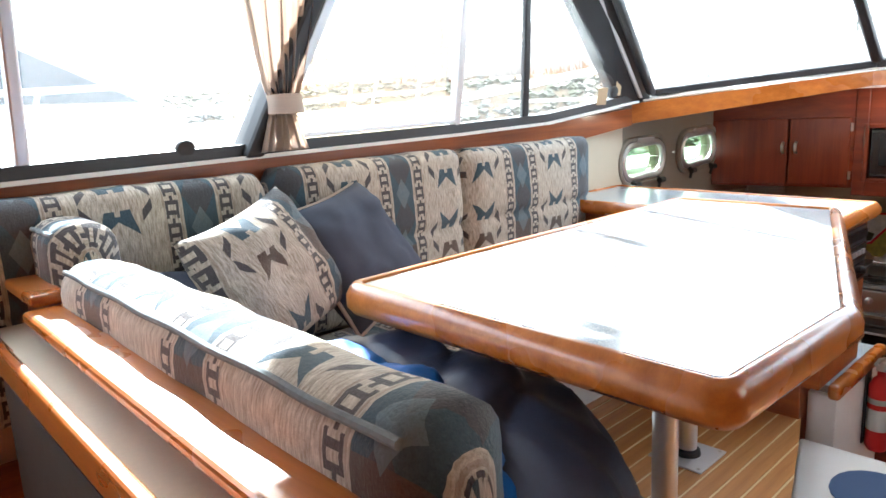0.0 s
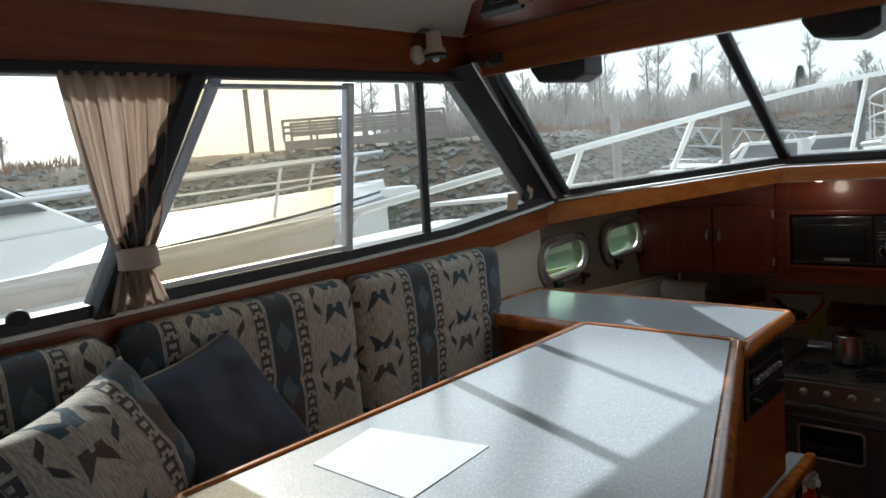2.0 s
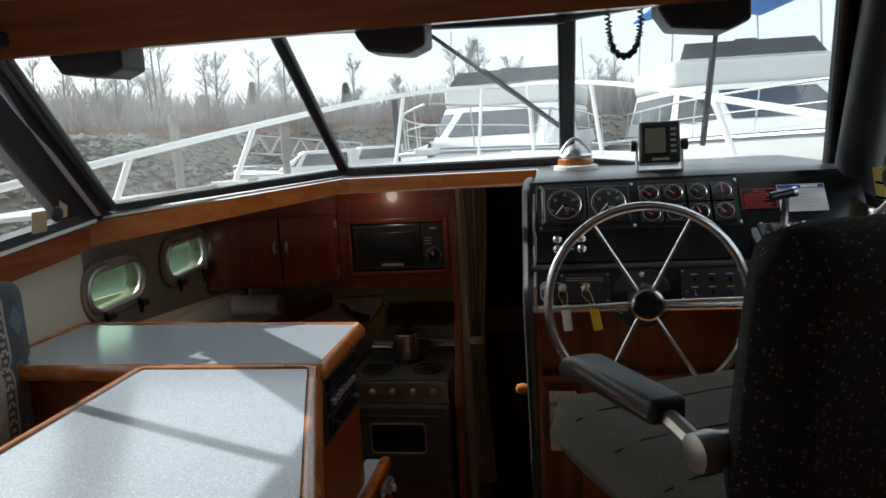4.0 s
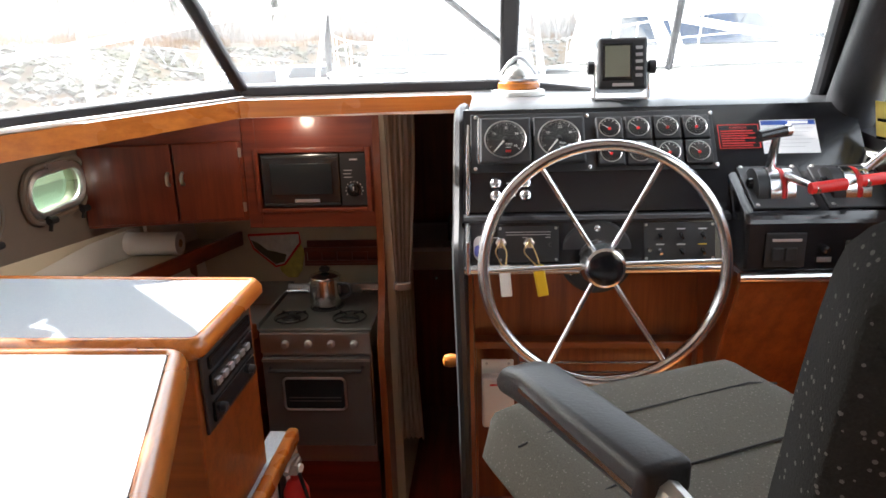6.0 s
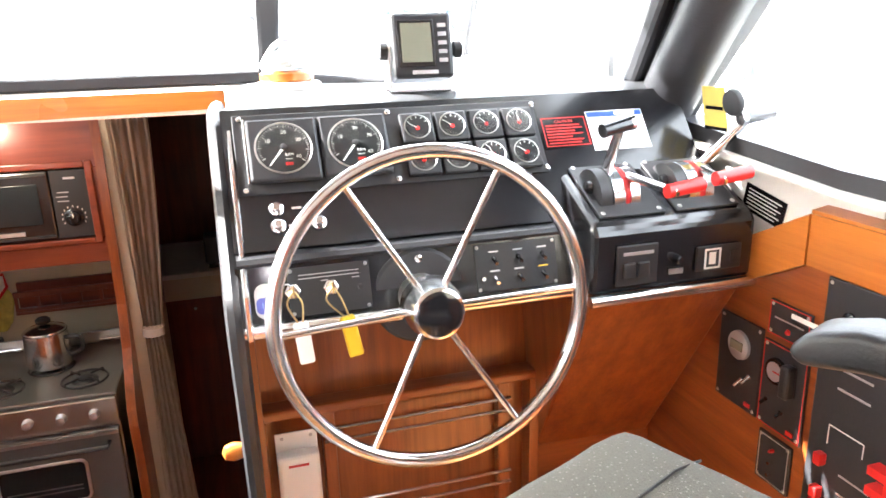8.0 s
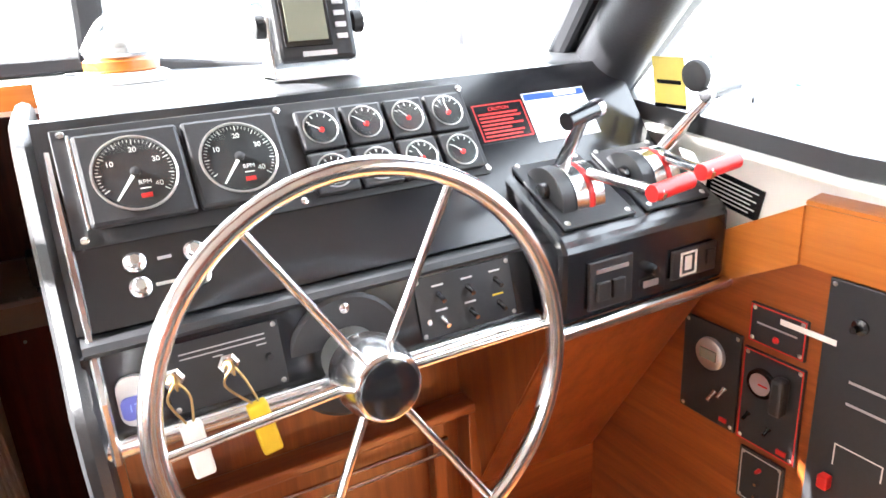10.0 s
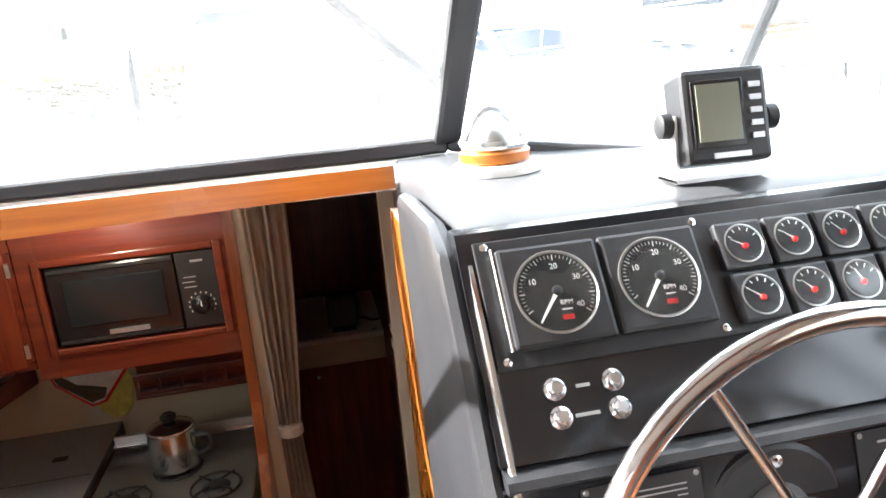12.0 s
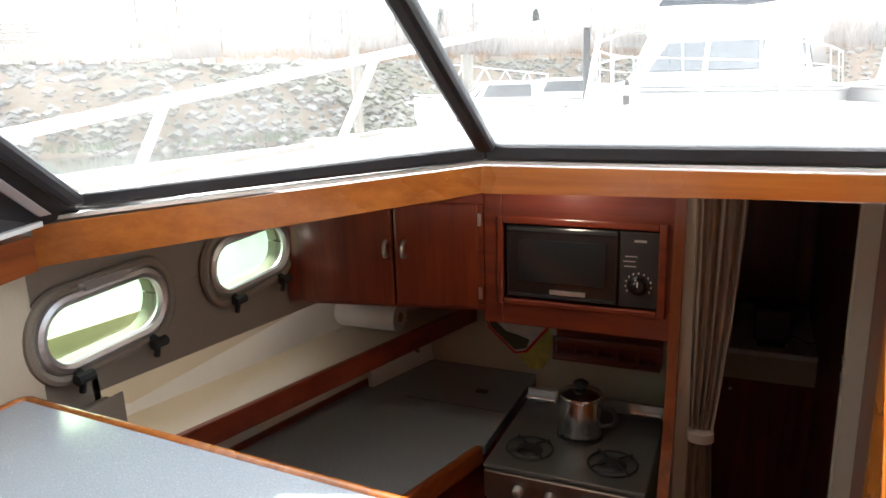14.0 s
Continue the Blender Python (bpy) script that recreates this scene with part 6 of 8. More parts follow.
for k in range(2):
    u = 0.061 + 0.1235 * k
    m = on_face(u, 0.06, 0.0045)
    g = part("tachometer", moved(B((-0.06, 0.06, -0.0595, 0.0595, 0, 0.014)), m), "black_plastic", panel, bevel=0.005)
    mm = m @ Matrix.Translation((0, 0, 0.0145))
    bm = bmesh.new()
    lathe(bm, mm @ Vector((0, 0, 0)), NV, [(0, 0.049), (0.002, 0.049), (0.0022, 0.0475), (0.0004, 0.046)], 40)
    part("bezel", bm, "steel", g, smooth=True)
    bm = bmesh.new()
    lathe(bm, mm.translation, NV, [(0, 0.0455), (0.0012, 0.0455)], 40)
    part("dial", bm, "gauge_black", g)
    bm = bmesh.new()
    marks(bm, mm, 0.037, 0.0435, -120, 130, 9, 0.0011, 0.0013)
    marks(bm, mm, 0.0395, 0.0432, -120, 130, 41, 0.0006, 0.0013)
    part("scale", bm, "white_plastic", g)
    for body, ang in (("10", -62), ("20", 5), ("30", 62), ("40", 128)):
        a = radians(ang)
        text("numeral", body, 0.0095, mm @ Matrix.Translation((0.0295 * math.sin(a), 0.0295 * math.cos(a), 0.0013)), "white_plastic", g)
    text("lettering", "RPM", 0.008, mm @ Matrix.Translation((0.008, -0.014, 0.0013)), "white_plastic", g)
    part("small_print", moved(B((0.001, 0.013, -0.0225, -0.021, 0.0013, 0.0016)), mm), "white_plastic", g)
    part("red_mark", moved(B((0.0, 0.013, -0.034, -0.028, 0.0013, 0.0016)), mm), "red", g)
    bm = bmesh.new()
    prism(bm, [mm @ Vector(p) for p in ((0.0025, -0.001, 0.003), (-0.0255, -0.0345, 0.003), (-0.027, -0.033, 0.003), (-0.001, 0.0025, 0.003))], NV * 0.0008)
    part("needle", bm, "white_plastic", g)
    part("needle_cap", L(mm @ Vector((0, 0, 0.001)), NV, [(0, 0.006), (0.004, 0.006), (0.005, 0.004)], 16), "gauge_black", g, smooth=True)
    ob = part("lens", L(mm @ Vector((0, 0, 0.0048)), NV, [(0, 0.0455), (0.0008, 0.0455)], 32), "glass", g)
    ob.visible_shadow = False
for i in range(4):
    for j in range(2):
        u, v = 0.301 + 0.0655 * i, 0.034 + 0.0645 * j
        m = on_face(u, v, 0.0045)
        g = part("small_gauge", moved(B((-0.0305, 0.0305, -0.030, 0.030, 0, 0.013)), m), "black_plastic", panel, bevel=0.004)
        mm = m @ Matrix.Translation((0, 0, 0.0135))
        part("bezel", L(mm.translation, NV, [(0, 0.0245), (0.0015, 0.0245), (0.0017, 0.0235), (0.0003, 0.0225)], 32), "steel", g, smooth=True)
        part("dial", L(mm.translation, NV, [(0, 0.0222), (0.001, 0.0222)], 32), "gauge_black", g)
        bm = bmesh.new()
        marks(bm, mm, 0.016, 0.0205, -60, 60, 5, 0.0012, 0.0011)
        part("scale", bm, "white_plastic", g)
        bm = bmesh.new()
        a = radians((-58, -50, -40, -8, -52, -45, -20, -48)[i + 4 * j])
        d, e = Vector((math.sin(a), math.cos(a), 0)), Vector((math.cos(a), -math.sin(a), 0)) * 0.0009
        o = Vector((0, -0.004, 0.002))
        prism(bm, [mm @ (o - e), mm @ (o + e), mm @ (o + d * 0.019 + e * 0.4), mm @ (o + d * 0.019 - e * 0.4)], NV * 0.0006)
        part("needle", bm, "white_plastic", g)
        part("needle_cap", L(mm @ Vector((0, -0.004, 0.001)), NV, [(0, 0.004), (0.003, 0.003)], 12), "red", g, smooth=True)
        ob = part("lens", L(mm @ Vector((0, 0, 0.0036)), NV, [(0, 0.0225), (0.0008, 0.022), (0.0016, 0.018)], 24), "glass", g)
        ob.visible_shadow = False
for u, v in ((-0.008, -0.008), (-0.008, 0.128), (0.253, -0.006), (0.253, 0.128), (0.537, -0.006), (0.537, 0.128)):
    part("screw", L(face(u, v, 0.003), NV, [(0, 0.0055), (0.0025, 0.005), (0.004, 0.002)], 10), "chrome", panel, smooth=True)
part("edge_strip", T([face(-0.001, -0.002, 0.012), face(-0.001, 0.119, 0.012)], 0.0022, 6), "chrome", panel)

sb = thing("push_buttons", face(0.07, 0.18), "four chrome push buttons with small printed labels", "push buttons")
for u in (0.037, 0.104):
    for v in (0.164, 0.195):
        part("button", L(face(u, v), NV, [(0, 0.0125), (0.004, 0.0125), (0.006, 0.009), (0.012, 0.0085), (0.014, 0.006)], 18), "chrome", sb, smooth=True)
part("upper_label", moved(B((-0.008, 0.008, -0.002, 0.002, 0.0003, 0.0008)), on_face(0.07, 0.164)), "alu", sb)
part("lower_label", moved(B((-0.014, 0.014, -0.002, 0.002, 0.0003, 0.0008)), on_face(0.068, 0.195)), "alu", sb)

red_l = thing("caution_sign", face(0.595, 0.055), "black caution sign with red border and lines of red print", "sign")
m = on_face(0.595, 0.056)
part("plate", moved(B((-0.05, 0.05, -0.034, 0.034, 0.0004, 0.002)), m), "black_gloss", red_l)
for a in ((-0.046, 0.046, 0.029, 0.031), (-0.046, 0.046, -0.031, -0.029), (-0.046, -0.044, -0.031, 0.031), (0.044, 0.046, -0.031, 0.031)):
    part("border", moved(B((*a, 0.0021, 0.0026)), m), "red", red_l)
text("lettering", "CAUTION", 0.0085, m @ Matrix.Translation((0, 0.022, 0.0022)), "red", red_l)
for k, w in enumerate((0.036, 0.038, 0.03, 0.038, 0.026, 0.037, 0.034)):
    part("print_line", moved(B((-0.04, -0.04 + 2 * w, 0.0125 - 0.0063 * k, 0.0155 - 0.0063 * k, 0.0021, 0.0025)), m), "red", red_l)
cap = thing("capacity_label", face(0.71, 0.06), "white label with blue heading and faint print", "label")
m = on_face(0.708, 0.058)
part("sheet", moved(B((-0.062, 0.062, -0.043, 0.043, 0.0004, 0.0012)), m), "paper", cap)
part("heading", moved(B((-0.06, 0.06, 0.03, 0.041, 0.0013, 0.0017)), m), "sticker_blue", cap)
part("heading_box", moved(B((0.0, 0.045, 0.032, 0.039, 0.0018, 0.0021)), m), "paper", cap)
for k in range(6):
    part("print_line", moved(B((-0.055, 0.055 - 0.012 * (k % 3), 0.02 - 0.0095 * k, 0.0212 - 0.0095 * k, 0.0013, 0.0016)), m), "alu", cap)

# lower switch face: ignition plate, switch plate, lock, key tags
FN = Vector((0, -0.967, 0.254)).normalized()


def low(u, z, h=0.0):
    return basis(Vector((u, 2.485 + (z - 0.802) * 0.263, z)) + FN * h, (1, 0, 0), FN)


ig = thing("ignition_panel", low(0.1, 0.85).translation, "black ignition plate with two key switches", "ignition panel")
part("plate", moved(B((-0.068, 0.068, -0.04, 0.04, 0.0004, 0.003)), low(0.108, 0.85)), "black_plastic", ig, bevel=0.001)
for u in (0.047, 0.11):
    sw = part("key_switch", L(low(u, 0.852).translation, FN, [(0, 0.013), (0.005, 0.013), (0.006, 0.0095), (0.012, 0.009)], 6), "chrome", ig)
    part("key", moved(B((-0.0012, 0.0012, -0.009, 0.009, 0.012, 0.032)), low(u, 0.852)), "brass", sw)
part("knob", L(low(0.158, 0.848).translation, FN, [(0, 0.005), (0.012, 0.004)], 10), "rubber", ig)
for k in range(2):
    part("print_line", moved(B((-0.05, 0.05, 0.026 - 0.006 * k, 0.0275 - 0.006 * k, 0.0031, 0.0034)), low(0.108, 0.85)), "alu", ig)
for u in (0.031, 0.094, 0.146):
    part("print_line", moved(B((0.0, 0.012, 0.014, 0.0155, 0.0031, 0.0034)), low(u, 0.85)), "alu", ig)
for u in (0.046, 0.17):
    for z in (0.816, 0.884):
        part("screw", L(low(u, z, 0.003).translation, FN, [(0, 0.0035), (0.0015, 0.002)], 8), "steel", ig)
for u, z0, mat, lb in ((0.047, 0.852, "white_plastic", "white floating key tag hanging from its chain"), (0.11, 0.852, "yellow", "yellow floating key tag hanging from its chain")):
    kt = thing("key_tag", (u, 2.44, z0), lb, "key tag", "key tags")
    o = low(u, z0, 0.03).translation
    dx = 0.018 if mat == "yellow" else 0.006
    bot = o + Vector((dx, -0.004, -0.05))
    part("chain", T(smooth_line([o + Vector((-0.002, 0, 0)), o + Vector((-0.012, 0, -0.02)), bot + Vector((-0.004, 0, 0.0))], 5), 0.0016, 5), "brass", kt)
    part("chain", T(smooth_line([o + Vector((0.002, 0, 0)), o + Vector((0.012, 0, -0.02)), bot + Vector((0.004, 0, 0.0))], 5), 0.0016, 5), "brass", kt)
    part("float", moved(B((-0.0125, 0.0125, -0.008, 0.008, -0.072, 0.0)), Matrix.Translation(bot) @ pose(0, 0, 0, 0, -10 if mat == "yellow" else -5, 0)), mat, kt, bevel=0.004)
lk = thing("hour_meter", low(0.004, 0.845).translation, "small chrome lock case with a blue display", "meter")
part("case", moved(P([(x, y, 0) for x, y in rounded_rect(0.036, 0.056, 0.016)], (0, 0, 0.012)), low(0.004, 0.842)), "steel", lk, smooth=True)
part("display", moved(P([(x, y, 0.0145) for x, y in rounded_rect(0.032, 0.026, 0.008)], (0, 0, 0.003)), low(0.004, 0.836)), "purple_blue", lk)
text("numeral", "135", 0.012, low(0.004, 0.836) @ Matrix.Translation((0, 0, 0.018)), plain("digit_blue", (0.2, 0.3, 0.8), 0.4), lk)
swp = thing("switch_panel", low(0.43, 0.85).translation, "black switch plate with six toggle switches", "switch panel")
part("plate", moved(B((-0.077, 0.077, -0.042, 0.042, 0.0004, 0.003)), low(0.44, 0.852)), "black_plastic", swp, bevel=0.001)
for i in range(3):
    for j in range(2):
        u, z = 0.398 + 0.046 * i, 0.868 - 0.033 * j
        part("toggle", L(low(u, z).translation, FN - Vector((0, 0, 0.5)), [(0, 0.0045), (0.004, 0.0045), (0.006, 0.003), (0.02, 0.0035)], 10), "chrome" if (i, j) == (0, 1) else "black_gloss", swp, smooth=True)
        part("print_line", moved(B((-0.009, 0.009, 0.010, 0.0125, 0.0031, 0.0034)), low(u, z)), "alu" if (i, j) != (2, 1) else "yellow", swp)
for u in (0.368, 0.512):
    for z in (0.816, 0.888):
        part("screw", L(low(u, z, 0.003).translation, FN, [(0, 0.0035), (0.0015, 0.002)], 8), "steel", swp)
part("indicator", L(low(0.375, 0.834).translation, FN, [(0, 0.005), (0.008, 0.004)], 10), "chrome", swp, smooth=True)

# throttle controls on the pod
QN = Vector((0, -0.452, 0.892)).normalized()


def podm(u, s, h=0.0):
    """On the pod's sloping top: u to starboard, s up the slope from its front edge."""
    d = Vector((0, 0.892, 0.452)).normalized()
    return basis(Vector((u, 2.44, 0.922)) + d * s + QN * h, (1, 0, 0), QN)


for k, (u, lev, hand) in enumerate(((0.645, 0.583, 0.679), (0.80, 0.90, 0.767))):
    tc = thing("engine_control", podm(u, 0.09).translation, "chrome twin-lever engine control on a black plate", "engine control", "engine controls")
    part("plate", moved(B((-0.066, 0.066, -0.078, 0.078, 0.0005, 0.006)), podm(u, 0.095)), "black_plastic", tc, bevel=0.002)
    c0 = podm(u, 0.095, -0.012).translation
    for du, w, mat in ((-0.038, 0.024, "black_plastic"), (-0.013, 0.024, "chrome"), (0.004, 0.008, "red"), (0.019, 0.02, "chrome")):
        part("quadrant", L(c0 + Vector((du - w / 2, 0, 0)), (1, 0, 0), [(0, 0.05), (0.001, 0.052), (w - 0.001, 0.052), (w, 0.05)], 28), mat, tc, smooth=True)
    part("pivot", L(c0 + Vector((-0.052, -0.01, 0.02)), (-1, 0, 0), [(0, 0.014), (0.008, 0.012), (0.01, 0.008)], 14), "black_gloss", tc, smooth=True)
    top = Vector((0.613, 2.455, 1.092)) if k == 0 else Vector((0.90, 2.49, 1.085))
    base = c0 + Vector((-0.012, 0, 0.05)) if k == 0 else c0 + Vector((0.035, 0, 0.045))
    lv = part("lever", T([base, base.lerp(top, 0.5), top], 0.011, 10, r1=0.008), "chrome", tc, smooth=True)
    g0, g1 = (top + Vector((0.02, 0, 0.004)), top + Vector((-0.04, -0.01, -0.006))) if k == 0 else (top + Vector((-0.015, 0, 0.0)), top + Vector((0.052, 0.0, 0.008)))
    part("grip", T([g0, g0.lerp(g1, 0.06), g0.lerp(g1, 0.94), g1], 0.0122, 16), "black_gloss", lv, smooth=True)
    part("grip_end", T([g0 + (g0 - g1).normalized() * 0.004, g0 + (g1 - g0).normalized() * 0.006], 0.0132, 16), "chrome", lv, smooth=True)
    hb = c0 + Vector((0.012, -0.035, 0.04))
    ht = Vector((0.662, 2.365, 0.992)) if k == 0 else Vector((0.757, 2.37, 1.004))
    rl = part("red_lever", T([hb, hb.lerp(ht, 0.5), ht], 0.009, 10, r1=0.007), "chrome", tc, smooth=True)
    h1 = ht + Vector((0.052, -0.005, 0.008))
    part("red_grip", T([ht + Vector((-0.012, 0, 0)), ht + Vector((-0.008, 0, 0)), h1 - Vector((0.005, 0, 0)), h1], 0.0118, 16), "red", rl, "red plastic grip", smooth=True)
    part("grip_band", T([ht + Vector((-0.003, 0, 0)), ht + Vector((0.004, 0, 0))], 0.0127, 16), "chrome", rl, smooth=True)
    for du in (-0.056, 0.056):
        for s in (0.027, 0.163):
            part("screw", L(podm(u + du, s, 0.006).translation, QN, [(0, 0.005), (0.002, 0.003)], 8), "steel", tc)
pf = thing("rocker_panel", (0.64, 2.43, 0.85), "black rocker switch block on the pod", "switch")
part("plate", B((0.60, 0.682, 2.426, 2.4315, 0.812, 0.886)), "black_plastic", pf, bevel=0.002)
for x in (0.622, 0.65):
    part("rocker", B((x - 0.011, x + 0.013, 2.419, 2.4255, 0.826, 0.856)), "rubber", pf, bevel=0.003)
part("strip", B((0.612, 0.672, 2.4245, 2.4257, 0.868, 0.874)), "alu", pf)
pk = thing("dimmer_knob", (0.72, 2.43, 0.85), "small black knob with a printed plate", "knob")
part("knob", L((0.722, 2.431, 0.85), (0, -1, 0), [(0, 0.009), (0.012, 0.007), (0.014, 0.004)], 12), "black_gloss", pk, smooth=True)
part("plate", B((0.708, 0.737, 2.4285, 2.4312, 0.822, 0.832)), "alu", pk)
ps = thing("breaker_plate", (0.8, 2.43, 0.84), "black plate with a pale framed symbol", "switch")
part("plate", B((0.762, 0.858, 2.426, 2.4315, 0.82, 0.868)), "black_plastic", ps, bevel=0.004)
for a in ((0.778, 0.812, 0.860, 0.863), (0.778, 0.812, 0.825, 0.828), (0.778, 0.781, 0.825, 0.863), (0.809, 0.812, 0.825, 0.863)):
    part("frame_bar", B((a[0], a[1], 2.4235, 2.4255, a[2], a[3])), "white_plastic", ps)
part("symbol", B((0.788, 0.802, 2.4242, 2.4257, 0.833, 0.856)), "white_plastic", ps, bevel=0.0005)
part("rocker", B((0.832, 0.848, 2.421, 2.4255, 0.833, 0.858)), "rubber", ps, bevel=0.002)

# sounder and compass on the dash top
so = thing("depth_sounder", (0.35, 2.77, 1.147), "grey depth sounder with small screen on a silver bracket", "depth sounder")
SM = pose(0.348, 2.765, 1.222, -14, 0, -4)
part("case", moved(B((-0.058, 0.058, -0.03, 0.03, -0.058, 0.066)), SM), "black_plastic", so, bevel=0.007)
part("screen_frame", moved(B((-0.048, 0.022, -0.0335, -0.0305, -0.038, 0.05)), SM), "black_gloss", so, bevel=0.001)
part("screen", moved(B((-0.042, 0.016, -0.036, -0.0338, -0.03, 0.044)), SM), "lcd", so)
for k in range(5):
    part("button", moved(B((0.030, 0.046, -0.0345, -0.0305, 0.036 - 0.0165 * k, 0.043 - 0.0165 * k)), SM), "alu", so)
part("name_bar", moved(B((-0.024, 0.026, -0.0335, -0.0305, -0.052, -0.045)), SM), "alu", so)
for s in (-1, 1):
    part("knob", moved(L((s * 0.062, 0, 0.0), (s, 0, 0), [(0, 0.012), (0.004, 0.017), (0.018, 0.017), (0.02, 0.014)], 16), SM), "rubber", so, smooth=True)
bm = bmesh.new()
prism(bm, [(0.281, 2.745, 1.147), (0.281, 2.80, 1.147), (0.281, 2.785, 1.235), (0.281, 2.755, 1.235)], (0.004, 0, 0))
prism(bm, [(0.411, 2.745, 1.147), (0.411, 2.80, 1.147), (0.411, 2.785, 1.235), (0.411, 2.755, 1.235)], (0.004, 0, 0))
box(bm, 0.281, 0.415, 2.745, 2.80, 1.1465, 1.151)
part("bracket", bm, "alu", so)
cmp_ = thing("compass", (0.10, 3.05, 1.147), "domed compass on a wooden ring", "compass")
part("base", L((0.11, 3.04, 1.146), (0, 0, 1), [(0, 0.075), (0.012, 0.075), (0.016, 0.068)], 32), "white_plastic", cmp_, smooth=True)
part("wooden_ring", L((0.11, 3.04, 1.1625), (0, 0, 1), [(0, 0.055), (0.004, 0.06), (0.018, 0.06), (0.022, 0.055)], 32), "trim_x", cmp_, smooth=True)
part("collar", L((0.11, 3.04, 1.185), (0, 0, 1), [(0, 0.054), (0.008, 0.058), (0.016, 0.054)], 32), "chrome", cmp_, smooth=True)
part("dome", L((0.11, 3.04, 1.2015), (0, 0, 1), [(0, 0.048), (0.015, 0.045), (0.03, 0.036), (0.04, 0.022), (0.045, 0.004)], 28), "glass", cmp_, "clear glass dome", smooth=True)
part("compass_card", L((0.11, 3.04, 1.2005), (0, 0, 1), [(0, 0.043), (0.010, 0.04), (0.022, 0.03), (0.030, 0.016), (0.033, 0.003)], 24), "steel", cmp_, smooth=True)
part("hood", T([(0.056 + 0.108 * k / 10, 3.045 + 0.01 * math.sin(math.pi * k / 10), 1.195 + 0.055 * math.sin(math.pi * k / 10)) for k in range(11)], 0.006, 8), "alu", cmp_, smooth=True)

# starboard electrical panels
xs = 0.904


def side_panel(name, y0, y1, z0, z1, label):
    th = thing(name, (xs, (y0 + y1) / 2, z0), label, "electrical panel", "starboard electrical panels")
    part("plate", B((xs - 0.006, xs, y0, y1, z0, z1)), "black_plastic", th, bevel=0.002)
    for y in (y0 + 0.008, y1 - 0.008):
        for z in (z0 + 0.008, z1 - 0.008):
            part("screw", L((xs - 0.006, y, z), (-1, 0, 0), [(0, 0.004), (0.002, 0.002)], 8), "steel", th)
    return th


def red_edge(th, y0, y1, z0, z1):
    for a in ((y0, y1, z1 - 0.002, z1), (y0, y1, z0, z0 + 0.002), (y0, y0 + 0.002, z0, z1), (y1 - 0.002, y1, z0, z1)):
        part("red_line", B((xs - 0.0068, xs - 0.0061, *a)), "red", th)


p = side_panel("bilge_panel", 2.395, 2.515, 0.515, 0.70, "black panel with a round meter and two toggles")
part("meter", L((xs - 0.006, 2.453, 0.645), (-1, 0, 0), [(0, 0.03), (0.006, 0.029), (0.008, 0.026)], 24), "alu", p, smooth=True)
part("meter_window", B((xs - 0.0165, xs - 0.0145, 2.436, 2.47, 0.637, 0.655)), "lcd", p)
for y, z in ((2.44, 0.575), (2.42, 0.59)):
    part("toggle", L((xs - 0.006, y, z), (-1, 0, -0.6), [(0, 0.006), (0.006, 0.004), (0.02, 0.004)], 10), "chrome", p, smooth=True)
part("red_mark", B((xs - 0.009, xs - 0.0062, 2.41, 2.425, 0.527, 0.535)), "red", p)
p = side_panel("warning_panel", 2.285, 2.385, 0.70, 0.768, "black panel with a pale lettered strip and red lamp")
part("lettering", B((xs - 0.0075, xs - 0.0065, 2.24, 2.33, 0.748, 0.757)), "white_plastic", p)
part("print_line", B((xs - 0.007, xs - 0.0062, 2.30, 2.37, 0.735, 0.738)), "alu", p)
part("lamp", L((xs - 0.006, 2.335, 0.718), (-1, 0, 0), [(0, 0.006), (0.004, 0.004)], 10), "red", p, smooth=True)
red_edge(p, 2.287, 2.383, 0.702, 0.766)
p = side_panel("battery_panel", 2.28, 2.39, 0.515, 0.688, "black panel with a dial meter and red edging")
part("meter_case", B((xs - 0.03, xs - 0.0062, 2.30, 2.322, 0.60, 0.665)), "black_plastic", p, bevel=0.006)
part("meter_ring", L((xs - 0.006, 2.35, 0.635), (-1, 0, 0), [(0, 0.026), (0.006, 0.025), (0.007, 0.022)], 24), "black_gloss", p, smooth=True)
part("meter_face", L((xs - 0.0131, 2.35, 0.635), (-1, 0, 0), [(0, 0.019), (0.0005, 0.019)], 20), "alu", p)
part("meter_needle", B((xs - 0.0148, xs - 0.0138, 2.335, 2.352, 0.634, 0.6365)), "red", p)
for y, z in ((2.37, 0.57), (2.33, 0.56)):
    part("toggle", L((xs - 0.006, y, z), (-1, 0, -0.5), [(0, 0.005), (0.005, 0.003), (0.015, 0.003)], 8), "black_gloss", p, smooth=True)
part("red_mark", B((xs - 0.009, xs - 0.0062, 2.295, 2.312, 0.526, 0.534)), "red", p)
red_edge(p, 2.282, 2.388, 0.517, 0.686)
p = side_panel("pump_panel", 2.295, 2.38, 0.40, 0.503, "small black panel with pale border")
for a in ((2.30, 2.375, 0.496, 0.498), (2.30, 2.375, 0.405, 0.407), (2.30, 2.302, 0.405, 0.498), (2.373, 2.375, 0.405, 0.498)):
    part("border", B((xs - 0.0068, xs - 0.0061, *a)), "alu", p)
for z in (0.475, 0.45, 0.425):
    part("switch", L((xs - 0.006, 2.338, z), (-1, 0, 0), [(0, 0.004), (0.01, 0.003)], 8), "red" if z > 0.46 else "chrome", p, smooth=True)
p = side_panel("breaker_board", 1.60, 2.262, 0.15, 0.848, "large black breaker board with red switches and printed lines")
